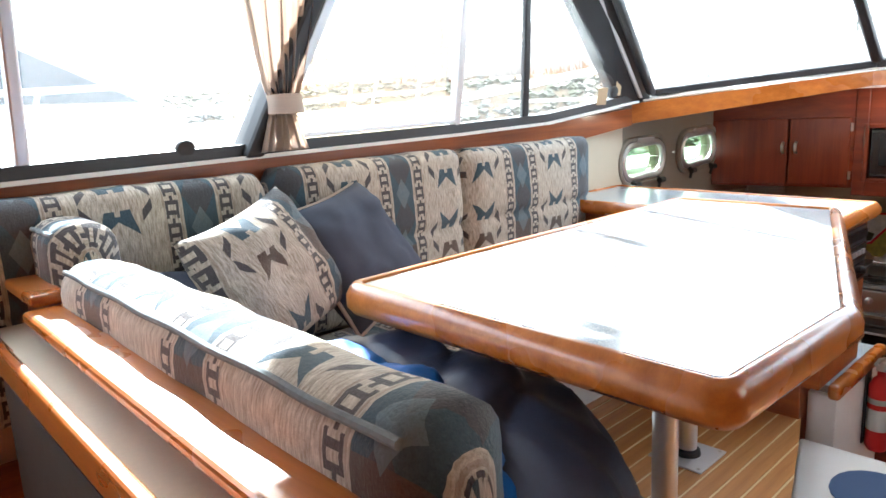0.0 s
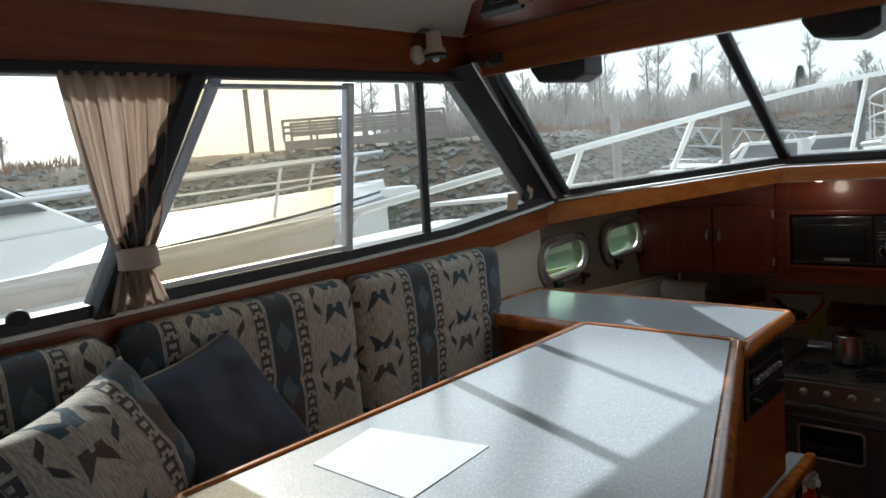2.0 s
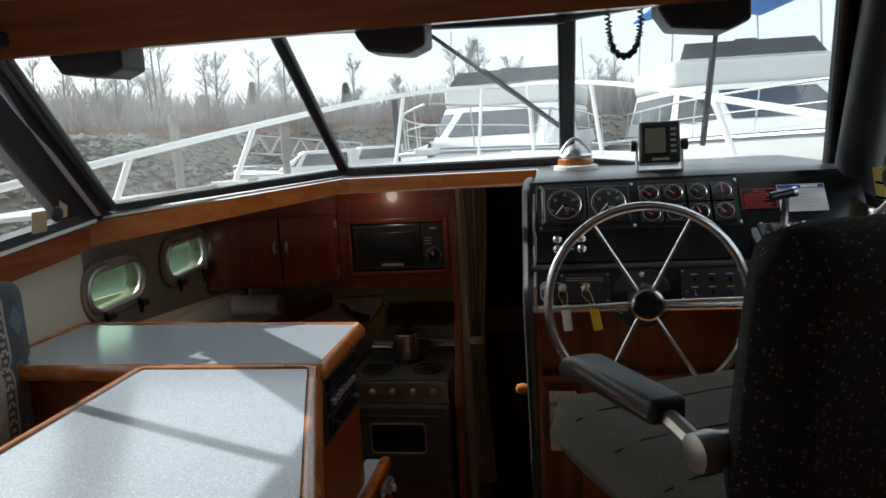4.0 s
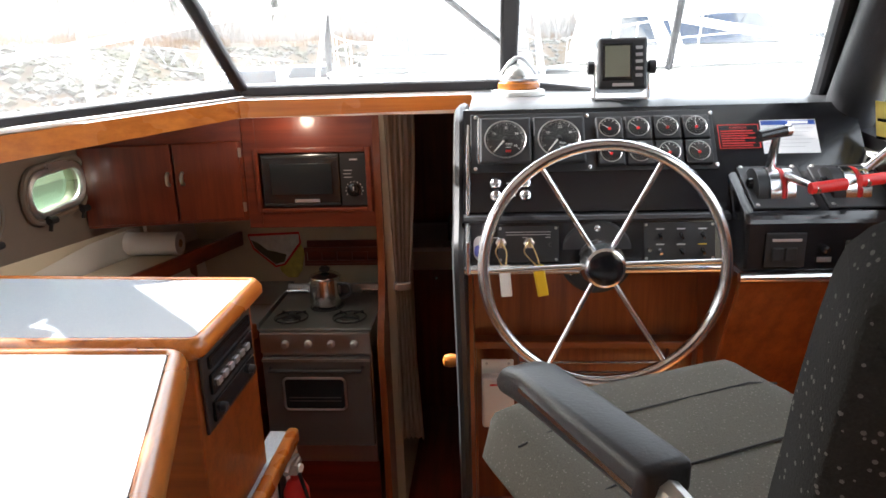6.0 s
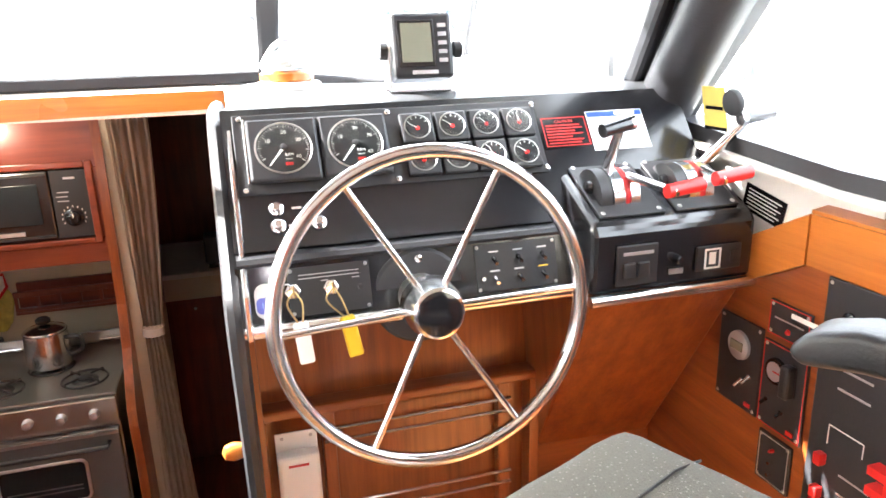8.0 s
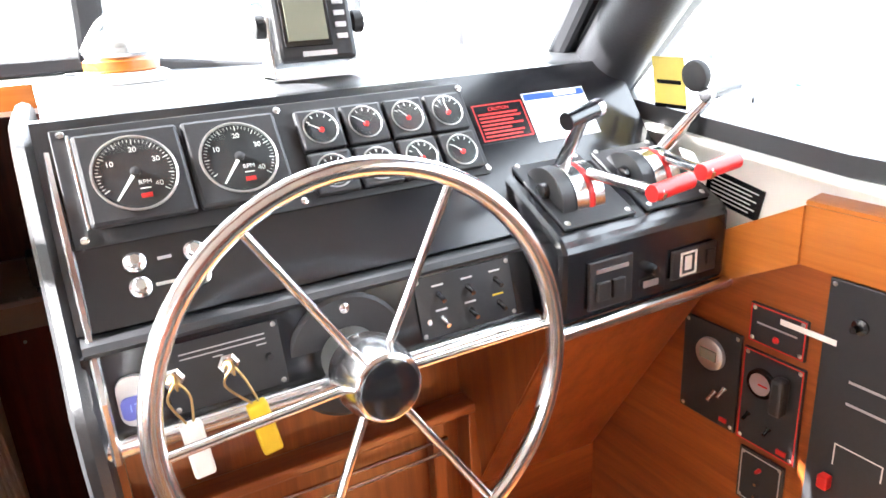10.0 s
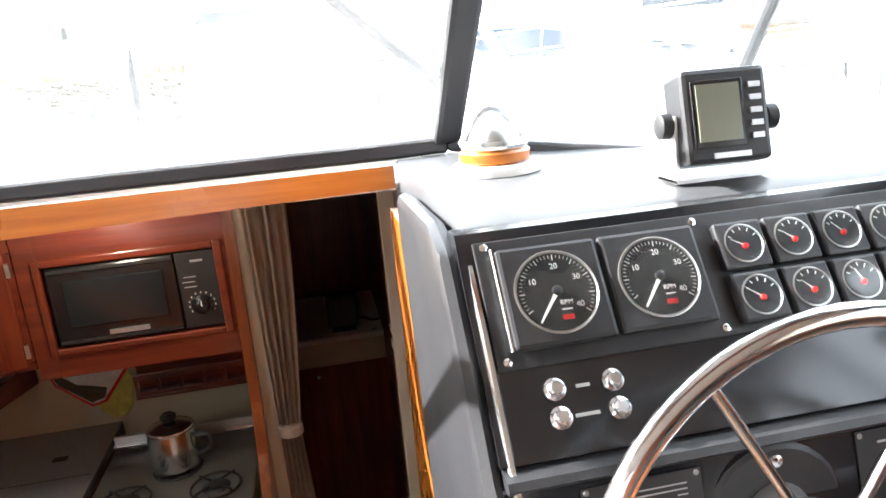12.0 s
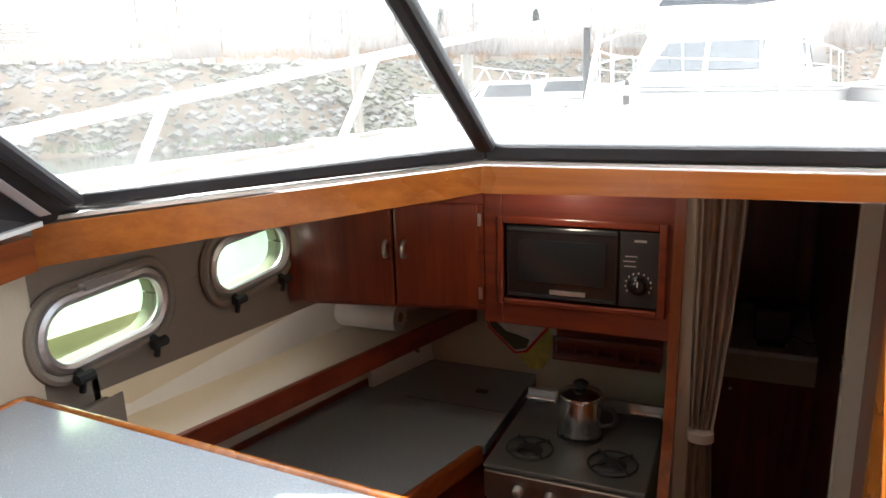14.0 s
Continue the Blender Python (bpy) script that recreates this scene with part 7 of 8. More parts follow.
for k, (y, z) in enumerate(((2.225, 0.53), (2.225, 0.465), (2.225, 0.44), (2.12, 0.45), (2.12, 0.42))):
    part("breaker", B((xs - 0.022, xs - 0.0062, y - 0.008, y + 0.008, z - 0.011, z + 0.011)), "red", p, bevel=0.002)
part("master_switch", B((xs - 0.03, xs - 0.0062, 2.075, 2.12, 0.535, 0.55), (xs - 0.03, xs - 0.0062, 2.075, 2.12, 0.57, 0.585), (xs - 0.03, xs - 0.0062, 2.075, 2.088, 0.55, 0.57)), "red", p)
part("green_light", B((xs - 0.012, xs - 0.0062, 2.075, 2.088, 0.635, 0.67)), "green", p)
for k in range(8):
    part("dark_breaker", L((xs - 0.006, 2.225, 0.41 - 0.03 * k), (-1, 0, 0), [(0, 0.011), (0.008, 0.01), (0.01, 0.007)], 12), "rubber", p, smooth=True)
    part("print_line", B((xs - 0.0068, xs - 0.0062, 2.13, 2.19, 0.515 - 0.035 * k, 0.5185 - 0.035 * k)), "alu", p)
for z in (0.70, 0.665):
    part("print_line", B((xs - 0.0068, xs - 0.0062, 2.15, 2.215, z, z + 0.004)), "alu", p)
for y0, y1, z0, z1 in ((2.15, 2.222, 0.595, 0.597), (2.22, 2.222, 0.56, 0.597), (2.15, 2.152, 0.57, 0.597)):
    part("wiring_line", B((xs - 0.0068, xs - 0.0062, y0, y1, z0, z1)), "white_plastic", p)
part("toggle", L((xs - 0.006, 2.21, 0.79), (-1, 0, 0), [(0, 0.012), (0.004, 0.012), (0.006, 0.006), (0.02, 0.005)], 12), "black_gloss", p, smooth=True)
hp = solo("compliance_plate", moved(B((-0.055, 0.055, -0.026, 0.026, 0, 0.002)), basis((0.9235, 2.455, 0.925), (0, -0.78, -0.16), (-1, 0, 0))), "black_gloss", "small black printed plate on the white side panel", "plate")
for k in range(6):
    part("print_line", moved(B((-0.045, 0.045 - 0.01 * (k % 2), 0.016 - 0.007 * k, 0.0178 - 0.007 * k, 0.0021, 0.0025)), basis((0.9235, 2.455, 0.925), (0, -0.78, -0.16), (-1, 0, 0))), "white_plastic", hp)
ys_ = thing("window_sticker", at_side(2.63, 1.1, 1), "yellow printed sticker on the side window", "sticker")
m = basis(at_side(2.56, 1.10, 1), (0, -1, 0), (-1, 0, -0.165)) @ Matrix.Translation((0, 0, 0.008))
part("sheet", moved(B((-0.034, 0.034, -0.042, 0.042, 0, 0.0015)), m), plain("sticker_yellow", (0.55, 0.44, 0.1), 0.5, vary=0.08, relief=0.0), ys_)
part("print_bar", moved(B((-0.026, 0.026, -0.002, 0.005, 0.0016, 0.002)), m), "black_gloss", ys_)
part("bottom_bar", moved(B((-0.034, 0.034, -0.042, -0.035, 0.0016, 0.002)), m), "black_gloss", ys_)
for sgn, y, z, n in ((1, 2.50, 1.115, 1), (-1, 2.70, 1.10, 1), (-1, 1.07, 1.05, 1), (-1, 0.80, 1.0, 1)):
    o = Vector(at_side(y, z, sgn)) - Vector((sgn * 0.006, 0, 0))
    solo("window_catch", L(o, (-sgn, 0, -0.16), [(0, 0.024), (0.006, 0.026), (0.012, 0.024), (0.014, 0.018)], 20), "rubber", "round black rubber catch on the window glass", "window catch", "window catches", smooth=True)

# white holder box under the wheel
hb_ = thing("holder_box", (0.04, 2.75, 0.27), "white plastic holder box screwed to the wood", "holder")
part("box", B((-0.004, 0.083, 2.70, 2.733, 0.272, 0.425)), "white_plastic", hb_, bevel=0.008)
part("back_plate", B((-0.004, 0.083, 2.7335, 2.738, 0.40, 0.462)), "white_plastic", hb_, bevel=0.002)
part("red_print", B((0.018, 0.06, 2.6985, 2.6998, 0.40, 0.405)), "red", hb_)
for x in (0.01, 0.07):
    part("screw", L((x, 2.7335, 0.45), (0, -1, 0), [(0, 0.004), (0.002, 0.003)], 8), "steel", hb_)


# ---- curtains
def curtain(name, rings, folds, depth, label, out, along, mat="curtain"):
    """Gathered cloth: rings of (z, start, end) along an axis, folded outwards."""
    bm = bmesh.new()
    n = folds * 8
    rows = []
    rnd = random.Random(len(name) + folds)
    ph = [rnd.uniform(-0.6, 0.6) for _ in range(folds + 2)]
    for z, (ox, oy), w, dp in rings:
        row = []
        for k in range(n + 1):
            s = k / n
            f = folds * s
            amp = dp * (0.7 + 0.3 * math.sin(3.1 * f + ph[int(f)]))
            q = math.sin(f * math.tau + ph[int(f)] * 0.6 + 0.4 * math.sin(z * 7 + k)) * amp
            p = Vector((ox, oy, z)) + Vector(along) * (s * w) + Vector(out) * q
            row.append(bm.verts.new(p))
        rows.append(row)
    for a, b in zip(rows, rows[1:]):
        for k in range(n):
            bm.faces.new((a[k], a[k + 1], b[k + 1], b[k]))
    bmesh.ops.solidify(bm, geom=bm.faces[:], thickness=0.003)
    return bm


cu = thing("window_curtain", (-1.53, 1.0, 1.0), "beige-pink gathered curtain tied back at the side window", "curtain")
rg = []
for k in range(15):
    s = k / 14
    z = 1.535 - s * 0.42
    w = 0.185 * (1 - s) ** 0.7 + 0.088
    cy = 1.056 + 0.006 * s
    rg.append((z, (-1.535 - 0.055 * s, cy - w / 2), w, 0.016 + 0.006 * math.sin(math.pi * s)))
part("cloth", curtain("upper", rg, 9, 0.02, "", (1, 0, 0), (0, 1, 0)), "curtain", cu, smooth="all")
part("tie", L((-1.585, 1.062, 1.075), (0, 0, 1), [(0, 0.045), (0.002, 0.05), (0.05, 0.047), (0.052, 0.043)], 20), "curtain", cu, smooth=True)
rg = [(1.075 - 0.012 * k, (-1.585, 1.055 - (0.045 + 0.004 * k)), 0.09 + 0.008 * k, 0.014 + 0.001 * k) for k in range(9)]
part("skirt", curtain("skirt", rg, 6, 0.02, "", (1, 0, 0), (0, 1, 0)), "curtain", cu, smooth="all")
cd = thing("doorway_curtain", (-0.35, 3.9, -0.5), "long beige curtain tied back at the passage doorway", "curtain")
rg = []
for k in range(17):
    s = k / 16
    z = 1.062 - s * 0.787
    w = 0.13 - 0.065 * s ** 1.5
    rg.append((z, (-0.412 + 0.012 * s, 3.89 + 0.05 * s), w, 0.018))
part("cloth", curtain("door", rg, 5, 0.02, "", (0, 1, 0), (1, 0, 0)), "curtain", cd, smooth="all")
part("tie", L((-0.368, 3.94, 0.26), (0, 0, 1), [(0, 0.034), (0.002, 0.04), (0.03, 0.038), (0.032, 0.034)], 18), "curtain", cd, smooth=True)
rg = [(0.26 - 0.05 * k, (-0.40 - 0.001 * k, 3.94), 0.065 + 0.0035 * k, 0.016) for k in range(16)]
part("skirt", curtain("long", rg, 5, 0.02, "", (0, 1, 0), (1, 0, 0)), "curtain", cd, smooth="all")


# ---- pillows and jacket on the settee
def pillow(name, m, w, h, t, mat, label, seed):
    bm = bmesh.new()
    uvl = bm.loops.layers.uv.new("UVMap")
    n = 22
    grid = {}
    for side in (1, -1):
        for i in range(n + 1):
            for j in range(n + 1):
                a, b = 2 * i / n - 1, 2 * j / n - 1
                if side < 0 and (i in (0, n) or j in (0, n)):
                    grid[side, i, j] = grid[1, i, j]
                    continue
                pull = 1 - 0.09 * (1 - abs(a) ** 2) * abs(b) ** 2
                pull2 = 1 - 0.09 * (1 - abs(b) ** 2) * abs(a) ** 2
                th = t / 2 * ((1 - a ** 4) * (1 - b ** 4)) ** 0.55
                z = side * th + (noise.noise(Vector((a * 2.3 + seed, b * 2.3, side * 3))) * 0.02 + noise.noise(Vector((a * 6 + seed, b * 6, side * 3))) * 0.007) * (1 - max(abs(a), abs(b)) ** 6)
                grid[side, i, j] = bm.verts.new(m @ Vector((a * w / 2 * pull2, b * h / 2 * pull, z)))
    for side in (1, -1):
        for i in range(n):
            for j in range(n):
                q = [grid[side, i, j], grid[side, i + 1, j], grid[side, i + 1, j + 1], grid[side, i, j + 1]]
                f = bm.faces.new(q if side > 0 else q[::-1])
                for lp in f.loops:
                    lc = m.inverted() @ lp.vert.co
                    lp[uvl].uv = (lc.x + 0.135, lc.y + 0.155)
    th = thing(name, m.translation - Vector((0, 0, h / 2.4)), label, "pillow", "settee pillows")
    part("cover", bm, mat, th, smooth="all")
    return th


def piping(th, m, w, h, mat):
    pts = []
    n = 16
    for i in range(4 * n):
        k, s = divmod(i, n)
        s = 2 * s / n - 1
        a, b = ((s, -1), (1, s), (-s, 1), (-1, -s))[k]
        pull = 1 - 0.09 * (1 - abs(a) ** 2) * abs(b) ** 2
        pull2 = 1 - 0.09 * (1 - abs(b) ** 2) * abs(a) ** 2
        pts.append(m @ Vector((a * w / 2 * pull2, b * h / 2 * pull, 0)))
    part("piping", T(pts, 0.006, 6, closed=True), mat, th, smooth=True)


def leaning(o, along, up):
    """A pose for a pillow: its width along one direction, its height near another."""
    a = Vector(along).normalized()
    n = a.cross(Vector(up)).normalized()
    return basis(o, a, n)


m1 = leaning((-1.41, 1.135, 0.705), (-0.08, 0.30, 0.045), (-0.17, -0.13, 0.26))
th = pillow("scatter_pillow", m1, 0.35, 0.37, 0.15, "blue_cloth", "slate-blue square pillow leaning on the back cushion", 3)
piping(th, m1, 0.35, 0.37, "curtain")
m2 = leaning((-1.345, 0.835, 0.715), (-0.15, 0.33, 0.07), (-0.075, -0.12, 0.23))
th = pillow("scatter_pillow", m2, 0.38, 0.34, 0.16, "fabric", "patterned square pillow with arrowheads leaning on the settee", 5)
m3 = basis((-1.43, 0.63, 0.60), (-0.1, 0.9, -0.15), (0.72, 0.1, 0.68))
th = pillow("scatter_pillow", m3, 0.44, 0.36, 0.16, "blue_cloth", "slate-blue pillow slumped in the settee corner", 8)


def jacket_heap(name, cx, cy, rx, ry, h, z0, seed, parent, mat, quilts):
    """A crumpled padded garment as a lumpy heap with quilted rolls."""
    bm = bmesh.new()
    nu, nv = 110, 44
    rows = []
    for j in range(nv + 1):
        s = j / nv
        row = []
        for i in range(nu):
            a = i * math.tau / nu
            r = math.sin(s * math.pi / 2) ** 0.8
            wob = 1 + 0.22 * noise.noise(Vector((math.cos(a) * 1.4 + seed, math.sin(a) * 1.4, 0))) + 0.08 * noise.noise(Vector((math.cos(a) * 5 + seed, math.sin(a) * 5, 2)))
            x, y = cx + rx * r * wob * math.cos(a), cy + ry * r * wob * math.sin(a)
            z = z0 + h * math.cos(s * math.pi / 2) ** 0.7
            p = Vector((x, y, z))
            fold = 1 - abs(noise.noise(Vector((x * 3.2 + seed, y * 7.5, 1.7)))) * 2
            fine = 1 - abs(noise.noise(Vector((x * 9 + y * 6, y * 11 - x * 4, seed)))) * 2
            quilt = abs(math.sin((x * 0.8 + y * 0.6 + 0.07 * noise.noise(p * 4)) * quilts)) ** 0.5
            p += (Vector((math.cos(a) * r, math.sin(a) * r, 1 - r))).normalized() * (0.022 * quilt + 0.035 * fold + 0.012 * fine - 0.02)
            p.z = max(p.z, z0)
            row.append(bm.verts.new(p))
        rows.append(row)
    for a, b in zip(rows, rows[1:]):
        for i in range(nu):
            bm.faces.new((a[i], a[(i + 1) % nu], b[(i + 1) % nu], b[i]))
    bm.faces.new(rows[-1])
    return part(name, bm, mat, parent, smooth="all")


jk = thing("padded_jacket", (-0.72, 0.62, 0.46), "dark navy and bright blue padded jacket lying crumpled on the seat", "jacket")
jacket_heap("body", -0.78, 0.78, 0.36, 0.20, 0.21, 0.43, 2, jk, "jacket_navy", 21)
jacket_heap("lining", -0.80, 0.655, 0.34, 0.13, 0.225, 0.431, 6, jk, "jacket_blue", 24)
jacket_heap("hood", -1.20, 0.70, 0.10, 0.09, 0.11, 0.45, 9, jk, M["blue_cloth"], 24)
bm = bmesh.new()
rows = []
for i in range(31):
    s = i / 30
    row = []
    for k in range(34):
        t_ = k / 33
        x = -0.74 + 0.32 * t_
        y = 0.86 + 0.16 * math.sin(s * 1.6) + 0.02 * math.sin(9 * t_) + 0.03 * abs(math.sin(7 * s + 2.2 * t_ + 2 * noise.noise(Vector((t_ * 3, s * 3, 4))))) ** 0.6
        z = 0.575 - 0.10 * t_ - (0.46 - 0.08 * t_) * s * s + 0.02 * math.sin(12 * t_ + 3 * s)
        row.append(bm.verts.new((x, y, z)))
    rows.append(row)
for a, b in zip(rows, rows[1:]):
    for k in range(33):
        bm.faces.new((a[k], a[k + 1], b[k + 1], b[k]))
bmesh.ops.solidify(bm, geom=bm.faces[:], thickness=0.03)
part("hanging_side", bm, "jacket_navy", jk, smooth="all")

# moulded step down to the galley, filling the well in the sole
WELL = [(-0.70, 2.396), (-0.025, 2.396), (-0.025, 1.805), (-0.526, 1.805)]
wb = thing("moulded_step", (-0.3, 2.1, -0.88), "white moulded step with a dark blue non-slip pad", "step")
part("body", P([(x, y, -0.88) for x, y in WELL], (0, 0, 0.81)), "white_gel", wb, bevel=0.012, segs=3)
part("pad", moved(P([(x, y, 0) for x, y in rounded_rect(0.34, 0.26, 0.12)], (0, 0, 0.006)), Matrix.Translation((-0.36, 2.17, -0.0698))), "navy_canvas", wb)

# ---- galley things
PX, PY, PZ = -0.757, 4.10, 0.136
pot = thing("kettle_pot", (PX, PY, PZ), "tall polished steel pot with black lid knob on the stove", "pot")
part("body", L((PX, PY, PZ), (0, 0, 1), [(0, 0.070), (0.005, 0.076), (0.02, 0.078), (0.11, 0.075), (0.128, 0.072), (0.131, 0.076)], 32), "chrome", pot, smooth=True)
part("lid", L((PX, PY, PZ + 0.132), (0, 0, 1), [(0, 0.072), (0.006, 0.07), (0.018, 0.044), (0.022, 0.02)], 32), "chrome", pot, smooth=True)
part("lid_knob", L((PX, PY, PZ + 0.155), (0, 0, 1), [(0, 0.012), (0.008, 0.024), (0.02, 0.026), (0.028, 0.016)], 20), "rubber", pot, smooth=True)
part("handle", T(smooth_line([(PX + 0.072, PY - 0.01, PZ + 0.10), (PX + 0.115, PY - 0.02, PZ + 0.098), (PX + 0.118, PY - 0.02, PZ + 0.055), (PX + 0.074, PY - 0.01, PZ + 0.03)], 4), 0.008, 8), "black_plastic", pot, smooth=True)
rk = thing("spice_rack", (-0.72, 4.6, 0.20), "dark wooden wall rack with small uprights", "rack")
part("board", B((-0.97, -0.55, 4.61, 4.628, 0.19, 0.31)), "mahog_x", rk)
part("shelf", B((-0.97, -0.55, 4.54, 4.609, 0.19, 0.202)), "mahog_x", rk, bevel=0.002)
part("top_rail", B((-0.97, -0.55, 4.54, 4.553, 0.265, 0.29)), "mahog_x", rk, bevel=0.003)
part("bottom_rail", B((-0.97, -0.55, 4.54, 4.553, 0.203, 0.218)), "mahog_x", rk, bevel=0.002)
for k in range(6):
    part("upright", B((-0.968 + 0.0815 * k, -0.956 + 0.0815 * k, 4.542, 4.551, 0.218, 0.265)), "mahog_z", rk)


def pad_shape(name, pts, y, t, mat, parent):
    return part(name, P([(x, y, z) for x, z in pts], (0, -t, 0)), mat, parent, bevel=0.006)


ph_ = thing("pot_holder", (-1.15, 4.6, 0.25), "quilted pot holder with red edging hanging on the wall", "pot holder")
q = [(-1.29, 0.345), (-1.01, 0.355), (-1.005, 0.30), (-1.10, 0.18), (-1.15, 0.168), (-1.265, 0.27)]
pad_shape("cloth", q, 4.622, 0.014, "mitt_cloth", ph_)
part("edging", T([(x, 4.612, z) for x, z in q], 0.007, 6, closed=True), "red", ph_, smooth=True)
part("print", P([(-1.275, 4.6075, 0.32), (-1.235, 4.6075, 0.30), (-1.19, 4.6075, 0.262), (-1.13, 4.6075, 0.248), (-1.085, 4.6075, 0.235), (-1.10, 4.6075, 0.195), (-1.15, 4.6075, 0.182), (-1.255, 4.6075, 0.272)], (0, -0.0015, 0)), plain("print_dark", (0.1, 0.1, 0.06), 0.9, vary=0.4, fine=50), ph_)
mt = thing("oven_mitt", (-1.05, 4.6, 0.13), "yellow flowered oven mitt hanging on the wall", "oven mitt")
pad_shape("cloth", [(-1.14, 0.22), (-1.02, 0.31), (-0.985, 0.25), (-1.01, 0.14), (-1.04, 0.10), (-1.09, 0.10), (-1.13, 0.14)], 4.626, 0.012, "mitt_print", mt)
tw = thing("paper_roll", (-1.66, 4.30, 0.327), "white roll of paper towels lying on the hull shelf", "paper towel")
part("roll", T([(-1.80, 4.30, 0.387), (-1.53, 4.30, 0.387)], 0.059, 24), "paper", tw, smooth=True)
part("core", T([(-1.803, 4.30, 0.387), (-1.527, 4.30, 0.387)], 0.02, 14), "kraft", tw, smooth=True)
bt = thing("sink_bottle", (-1.80, 3.2, 0.327), "white plastic bottle lying on the hull shelf", "bottle")
part("body", T([(-1.90, 3.16, 0.362), (-1.885, 3.163, 0.362), (-1.78, 3.20, 0.362), (-1.765, 3.206, 0.362)], 0.035, 18), "white_plastic", bt, smooth=True)
part("cap", T([(-1.763, 3.207, 0.362), (-1.735, 3.217, 0.362)], 0.019, 14), "white_plastic", bt, smooth=True)
bx = thing("wall_bin", (-1.67, 2.98, 0.55), "small open box on the hull lining", "box")
part("box", B((-1.712, -1.66, 2.95, 3.06, 0.48, 0.58), (-1.66, -1.654, 2.945, 3.065, 0.475, 0.60)), "hull_liner", bx, bevel=0.003)
solo("counter_plate", B((-1.24, -1.19, 4.36, 4.39, 0.0805, 0.086)), "rubber", "small dark fitting on the galley worktop", "fitting", bevel=0.004)
# forward cabin glimpse
sh = thing("cabin_shelf", (-0.6, 5.1, 0.14), "pale shelf in the dim forward cabin", "shelf")
part("board", B((-1.2, 0.02, 4.95, 5.6, 0.145, 0.17)), "white_paint", sh, bevel=0.004)
part("front_panel", B((-1.2, 0.02, 4.965, 4.985, 0.03, 0.144)), "wall_vinyl", sh, "beige front panel under the shelf")
for x in (-0.27, -0.02):
    part("shelf_catch", L((x, 4.97, 0.171), (0, 0, 1), [(0, 0.012), (0.004, 0.011), (0.01, 0.006)], 12), "steel", sh, smooth=True)
sp = thing("loudspeaker", (-0.15, 5.1, 0.17), "small black speaker on the cabin shelf", "speaker")
part("box", B((-0.225, -0.085, 5.02, 5.14, 0.185, 0.33)), "black_plastic", sp, bevel=0.012, segs=3)
part("foot", B((-0.21, -0.10, 5.00, 5.15, 0.1705, 0.1845)), "black_plastic", sp, bevel=0.004)
part("cord", T(smooth_line([(-0.085, 5.08, 0.20), (-0.06, 5.05, 0.21), (-0.02, 5.04, 0.195), (0.015, 5.06, 0.19)], 5), 0.004, 6), "rubber", sp, smooth=True)
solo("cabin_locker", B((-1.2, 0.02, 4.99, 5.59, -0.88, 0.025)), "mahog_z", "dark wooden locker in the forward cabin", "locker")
part("catch", L((-0.30, 4.989, -0.03), (0, -1, 0), [(0, 0.008), (0.01, 0.006)], 10), "steel", bpy.data.objects["cabin_locker"], smooth=True)
for z in (0.55, 0.50):
    solo("jamb_catch", B((-0.0285, -0.0242, 3.91, 3.94, z, z + 0.02)), "steel", "small metal catch on the door jamb", "catch", "jamb catches")

# ---- under the roof: wiper motors, spotlight, coil cord, speaker
for x, w in ((-1.196, 0.21), (-0.361, 0.18), (0.391, 0.21)):
    wm = thing("wiper_motor", (x, 2.42, 1.5), "black wedge-shaped wiper motor cover over the glass", "wiper motor", "wiper motors")
    bm = bmesh.new()
    prism(bm, [(x - w / 2, 2.34, 1.60), (x + w / 2, 2.34, 1.60), (x + w / 2, 2.34, 1.512), (x + w / 2 - 0.05, 2.34, 1.492), (x - w / 2 + 0.03, 2.34, 1.506), (x - w / 2, 2.34, 1.55)], (0, 0.12, 0))
    part("cover", bm, "black_plastic", wm, bevel=0.008)
    part("bracket", B((x - 0.03, x + 0.03, 2.46, 2.50, 1.56, 1.62)), "steel", wm)
sl = thing("spotlight", (-1.5, 2.07, 1.62), "small cream swivel spotlight on the valance", "lamp")
part("base", L((-1.544, 2.05, 1.625), (1, 0, 0), [(0, 0.032), (0.012, 0.03), (0.02, 0.018)], 20), "cream_liner", sl, smooth=True)
part("head", L((-1.495, 2.085, 1.665), (0.05, 0.0, -1), [(-0.03, 0.018), (-0.025, 0.024), (0.02, 0.026), (0.03, 0.034), (0.045, 0.036), (0.05, 0.03)], 22), "cream_liner", sl, smooth=True)
part("rim", L((-1.4928, 2.085, 1.622), (0.05, 0.0, -1), [(0, 0.0365), (0.012, 0.0365), (0.014, 0.03)], 22), "black_plastic", sl, smooth=True)
part("bulb", L((-1.4925, 2.085, 1.614), (0.05, 0.0, -1), [(0, 0.012), (0.012, 0.012), (0.018, 0.006)], 14), "white_plastic", sl, smooth=True)
part("cord", T(smooth_line([(-1.54, 2.03, 1.66), (-1.52, 2.05, 1.70), (-1.50, 2.075, 1.698)], 4), 0.003, 6), "rubber", sl, smooth=True)
cc = thing("coil_cord", (0.2, 2.36, 1.48), "black coiled microphone cord hanging in a loop", "cord")
pts = []
loop = smooth_line([(0.172, 2.36, 1.60), (0.174, 2.36, 1.52), (0.185, 2.36, 1.468), (0.211, 2.36, 1.45), (0.236, 2.36, 1.468), (0.248, 2.36, 1.52), (0.25, 2.36, 1.60)], 24)
for i, p in enumerate(loop):
    a = i * 1.9
    d = (loop[min(i + 1, len(loop) - 1)] - loop[max(i - 1, 0)]).normalized()
    s = d.cross(Vector((0, 1, 0)))
    pts.append(p + (s * math.cos(a) + Vector((0, 1, 0)) * math.sin(a)) * 0.007)
part("cord", T(pts, 0.0028, 5), "rubber", cc, smooth=True)
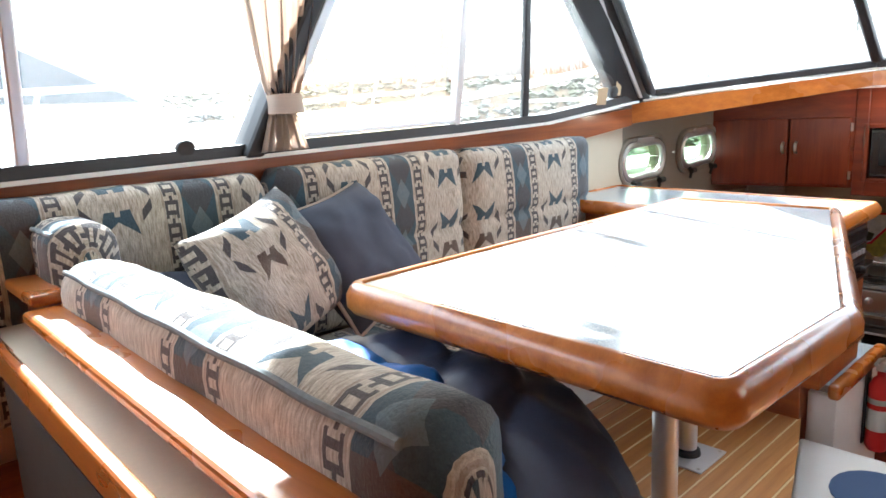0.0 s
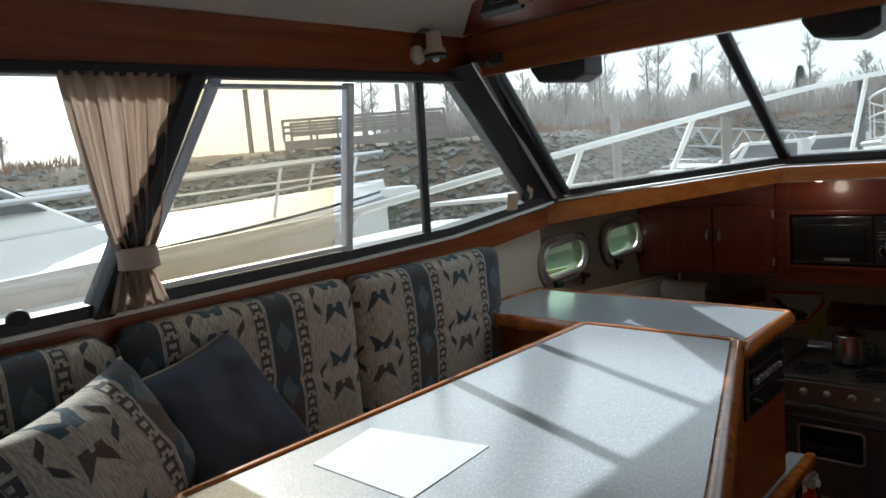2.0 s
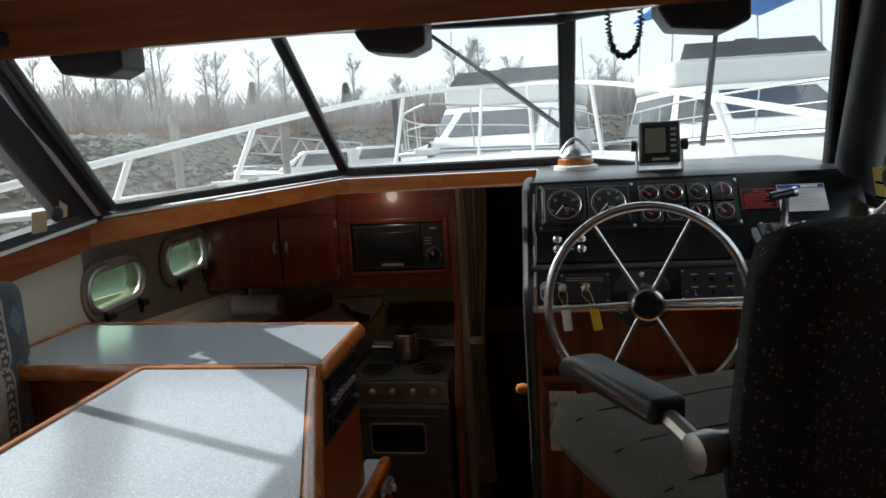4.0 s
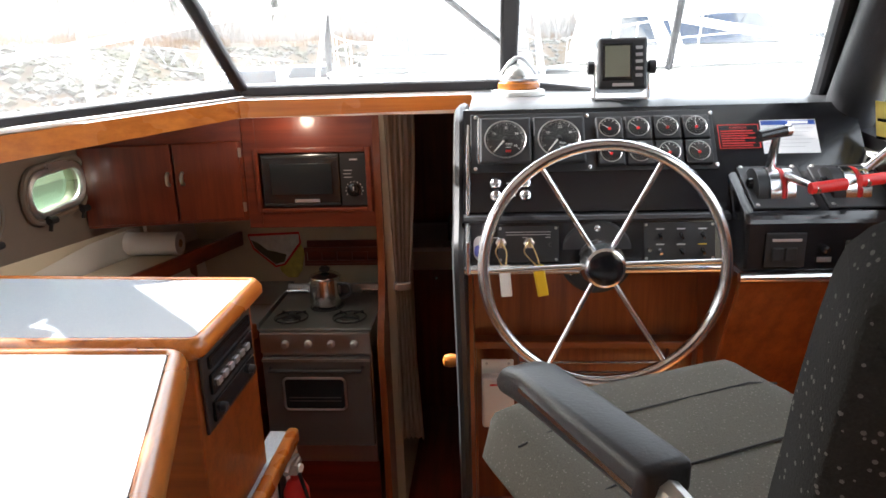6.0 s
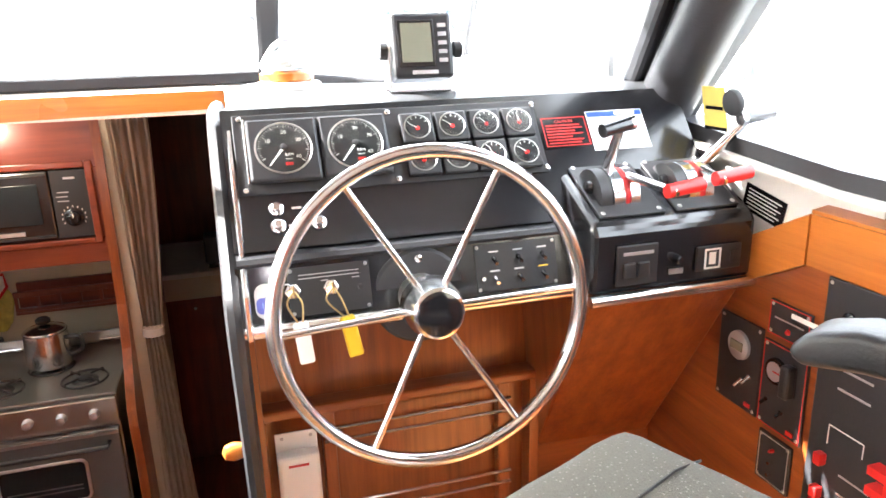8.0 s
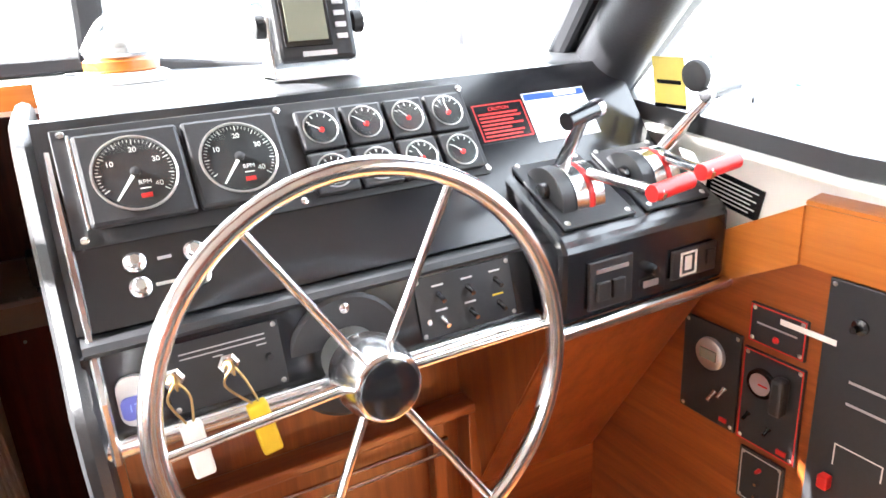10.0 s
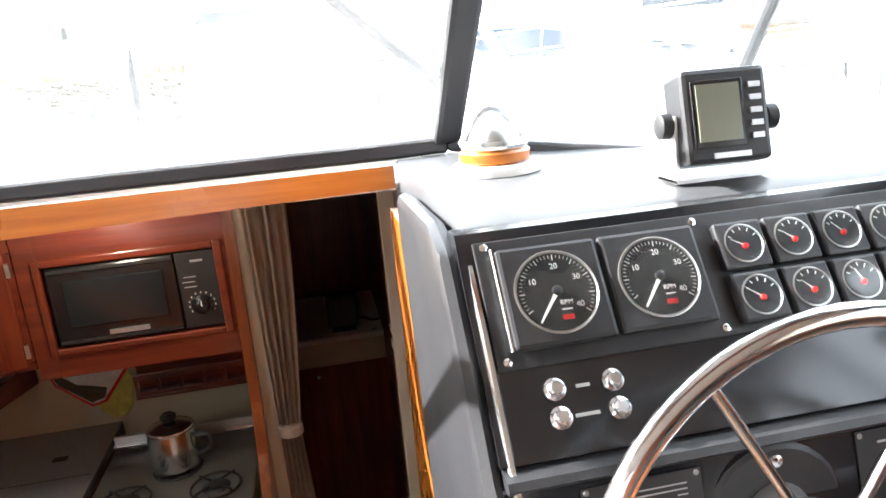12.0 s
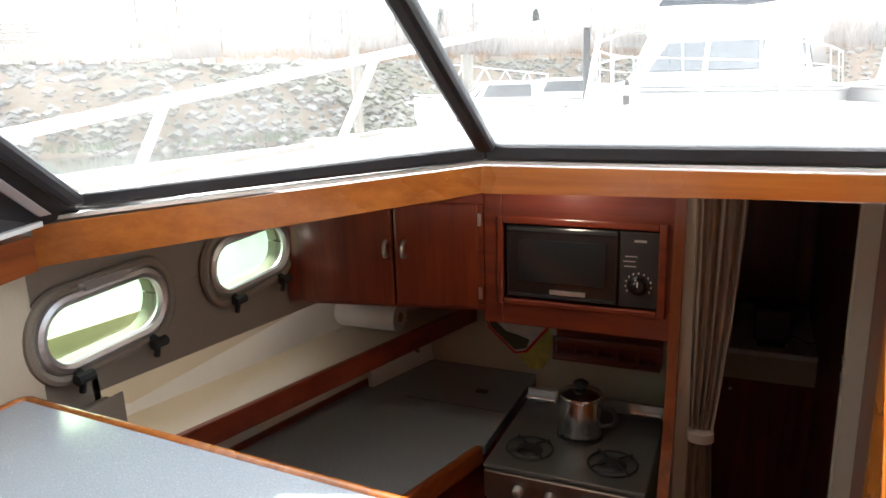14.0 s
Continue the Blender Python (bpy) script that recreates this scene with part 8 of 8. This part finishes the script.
spk = thing("overhead_speaker", (-1.27, 2.2, 1.74), "black speaker box in the overhead panel", "speaker")
part("box", moved(B((-0.08, 0.08, -0.01, 0.02, -0.055, 0.055)), pose(-1.25, 2.16, 1.765, -32, 0, 0)), "black_plastic", spk, bevel=0.006)
part("grille", moved(B((-0.045, 0.045, -0.016, -0.0105, -0.035, 0.035)), pose(-1.25, 2.16, 1.765, -32, 0, 0)), "dark_glass", spk, bevel=0.004)
# wooden upright frame beside the speaker on the overhead panel
tagged(part("overhead_post", moved(B((-0.02, 0.02, -0.012, 0.006, -0.10, 0.10)), pose(-1.12, 2.165, 1.765, -58, 0, 0)), "teak_z"), "wooden upright on the overhead panel", "trim", kind="structure")
# wiper arms outside
for x0, x1 in ((-0.36, -0.02), (0.42, 0.46)):
    wa = thing("wiper", (x0, 2.95, 1.62), "black wiper arm and blade resting outside the windshield", "wiper", "wipers")
    a, b = (Vector((x0 - 0.05, 2.87, 1.66)), Vector((x1, 3.22, 1.36))) if x0 < 0 else (Vector((0.50, 2.65, 1.66)), Vector((0.52, 2.95, 1.30)))
    part("arm", T([a, b], 0.007, 8), "black_plastic", wa)
    part("blade", T([a.lerp(b, 0.55) + Vector((0, 0.004, 0.006)), a.lerp(b, 1.25)], 0.010, 8), "rubber", wa)

# ---- the laid sole: planks between pale strips
floor = thing("floor", (0, 0.5, 0), "teak planks with pale holly strips", "floor", kind="structure")
PW = 0.062


def sole_end(x, starboard):
    """Where the planks end: at the riser, along the slanting edge of the step well, or under the console."""
    return 2.73 if starboard else min(2.398, 1.80 + max(0.0, -0.52 - x) * 3.4)


def floor_piece(name, x, w, z, mat):
    far = x > -0.05
    bm = P([(0, -1.28, z), (w, -1.28, z), (w, sole_end(x + w, far), z), (0, sole_end(x, far), z)], (0, 0, -0.011 - z))
    bmesh.ops.bevel(bm, geom=bm.edges[:], offset=0.0008, segments=1, affect="EDGES")
    ob = part(name, bm, mat, floor)
    ob.location.x = x


for k in range(36):
    floor_piece("plank", -1.32 + PW * k, PW - 0.007, 0.0, "sole")
    floor_piece("strip", -1.32 + PW * k + PW - 0.0065, 0.006, -0.0006, "holly")


# ---- small lamp under the foredeck over the galley, switched on
gl = thing("galley_lamp", (-0.80, 3.80, 1.068), "small round brass ceiling lamp glowing over the galley", "lamp")
part("base", L((-0.80, 3.80, 1.068), (0, 0, -1), [(0, 0.045), (0.006, 0.045), (0.012, 0.036), (0.014, 0.03)], 24), "brass", gl, smooth=True)
part("lens", L((-0.80, 3.80, 1.0535), (0, 0, -1), [(0, 0.028), (0.006, 0.026), (0.011, 0.016), (0.013, 0.004)], 20), "lamp_lens", gl, "frosted glowing lens", smooth=True)
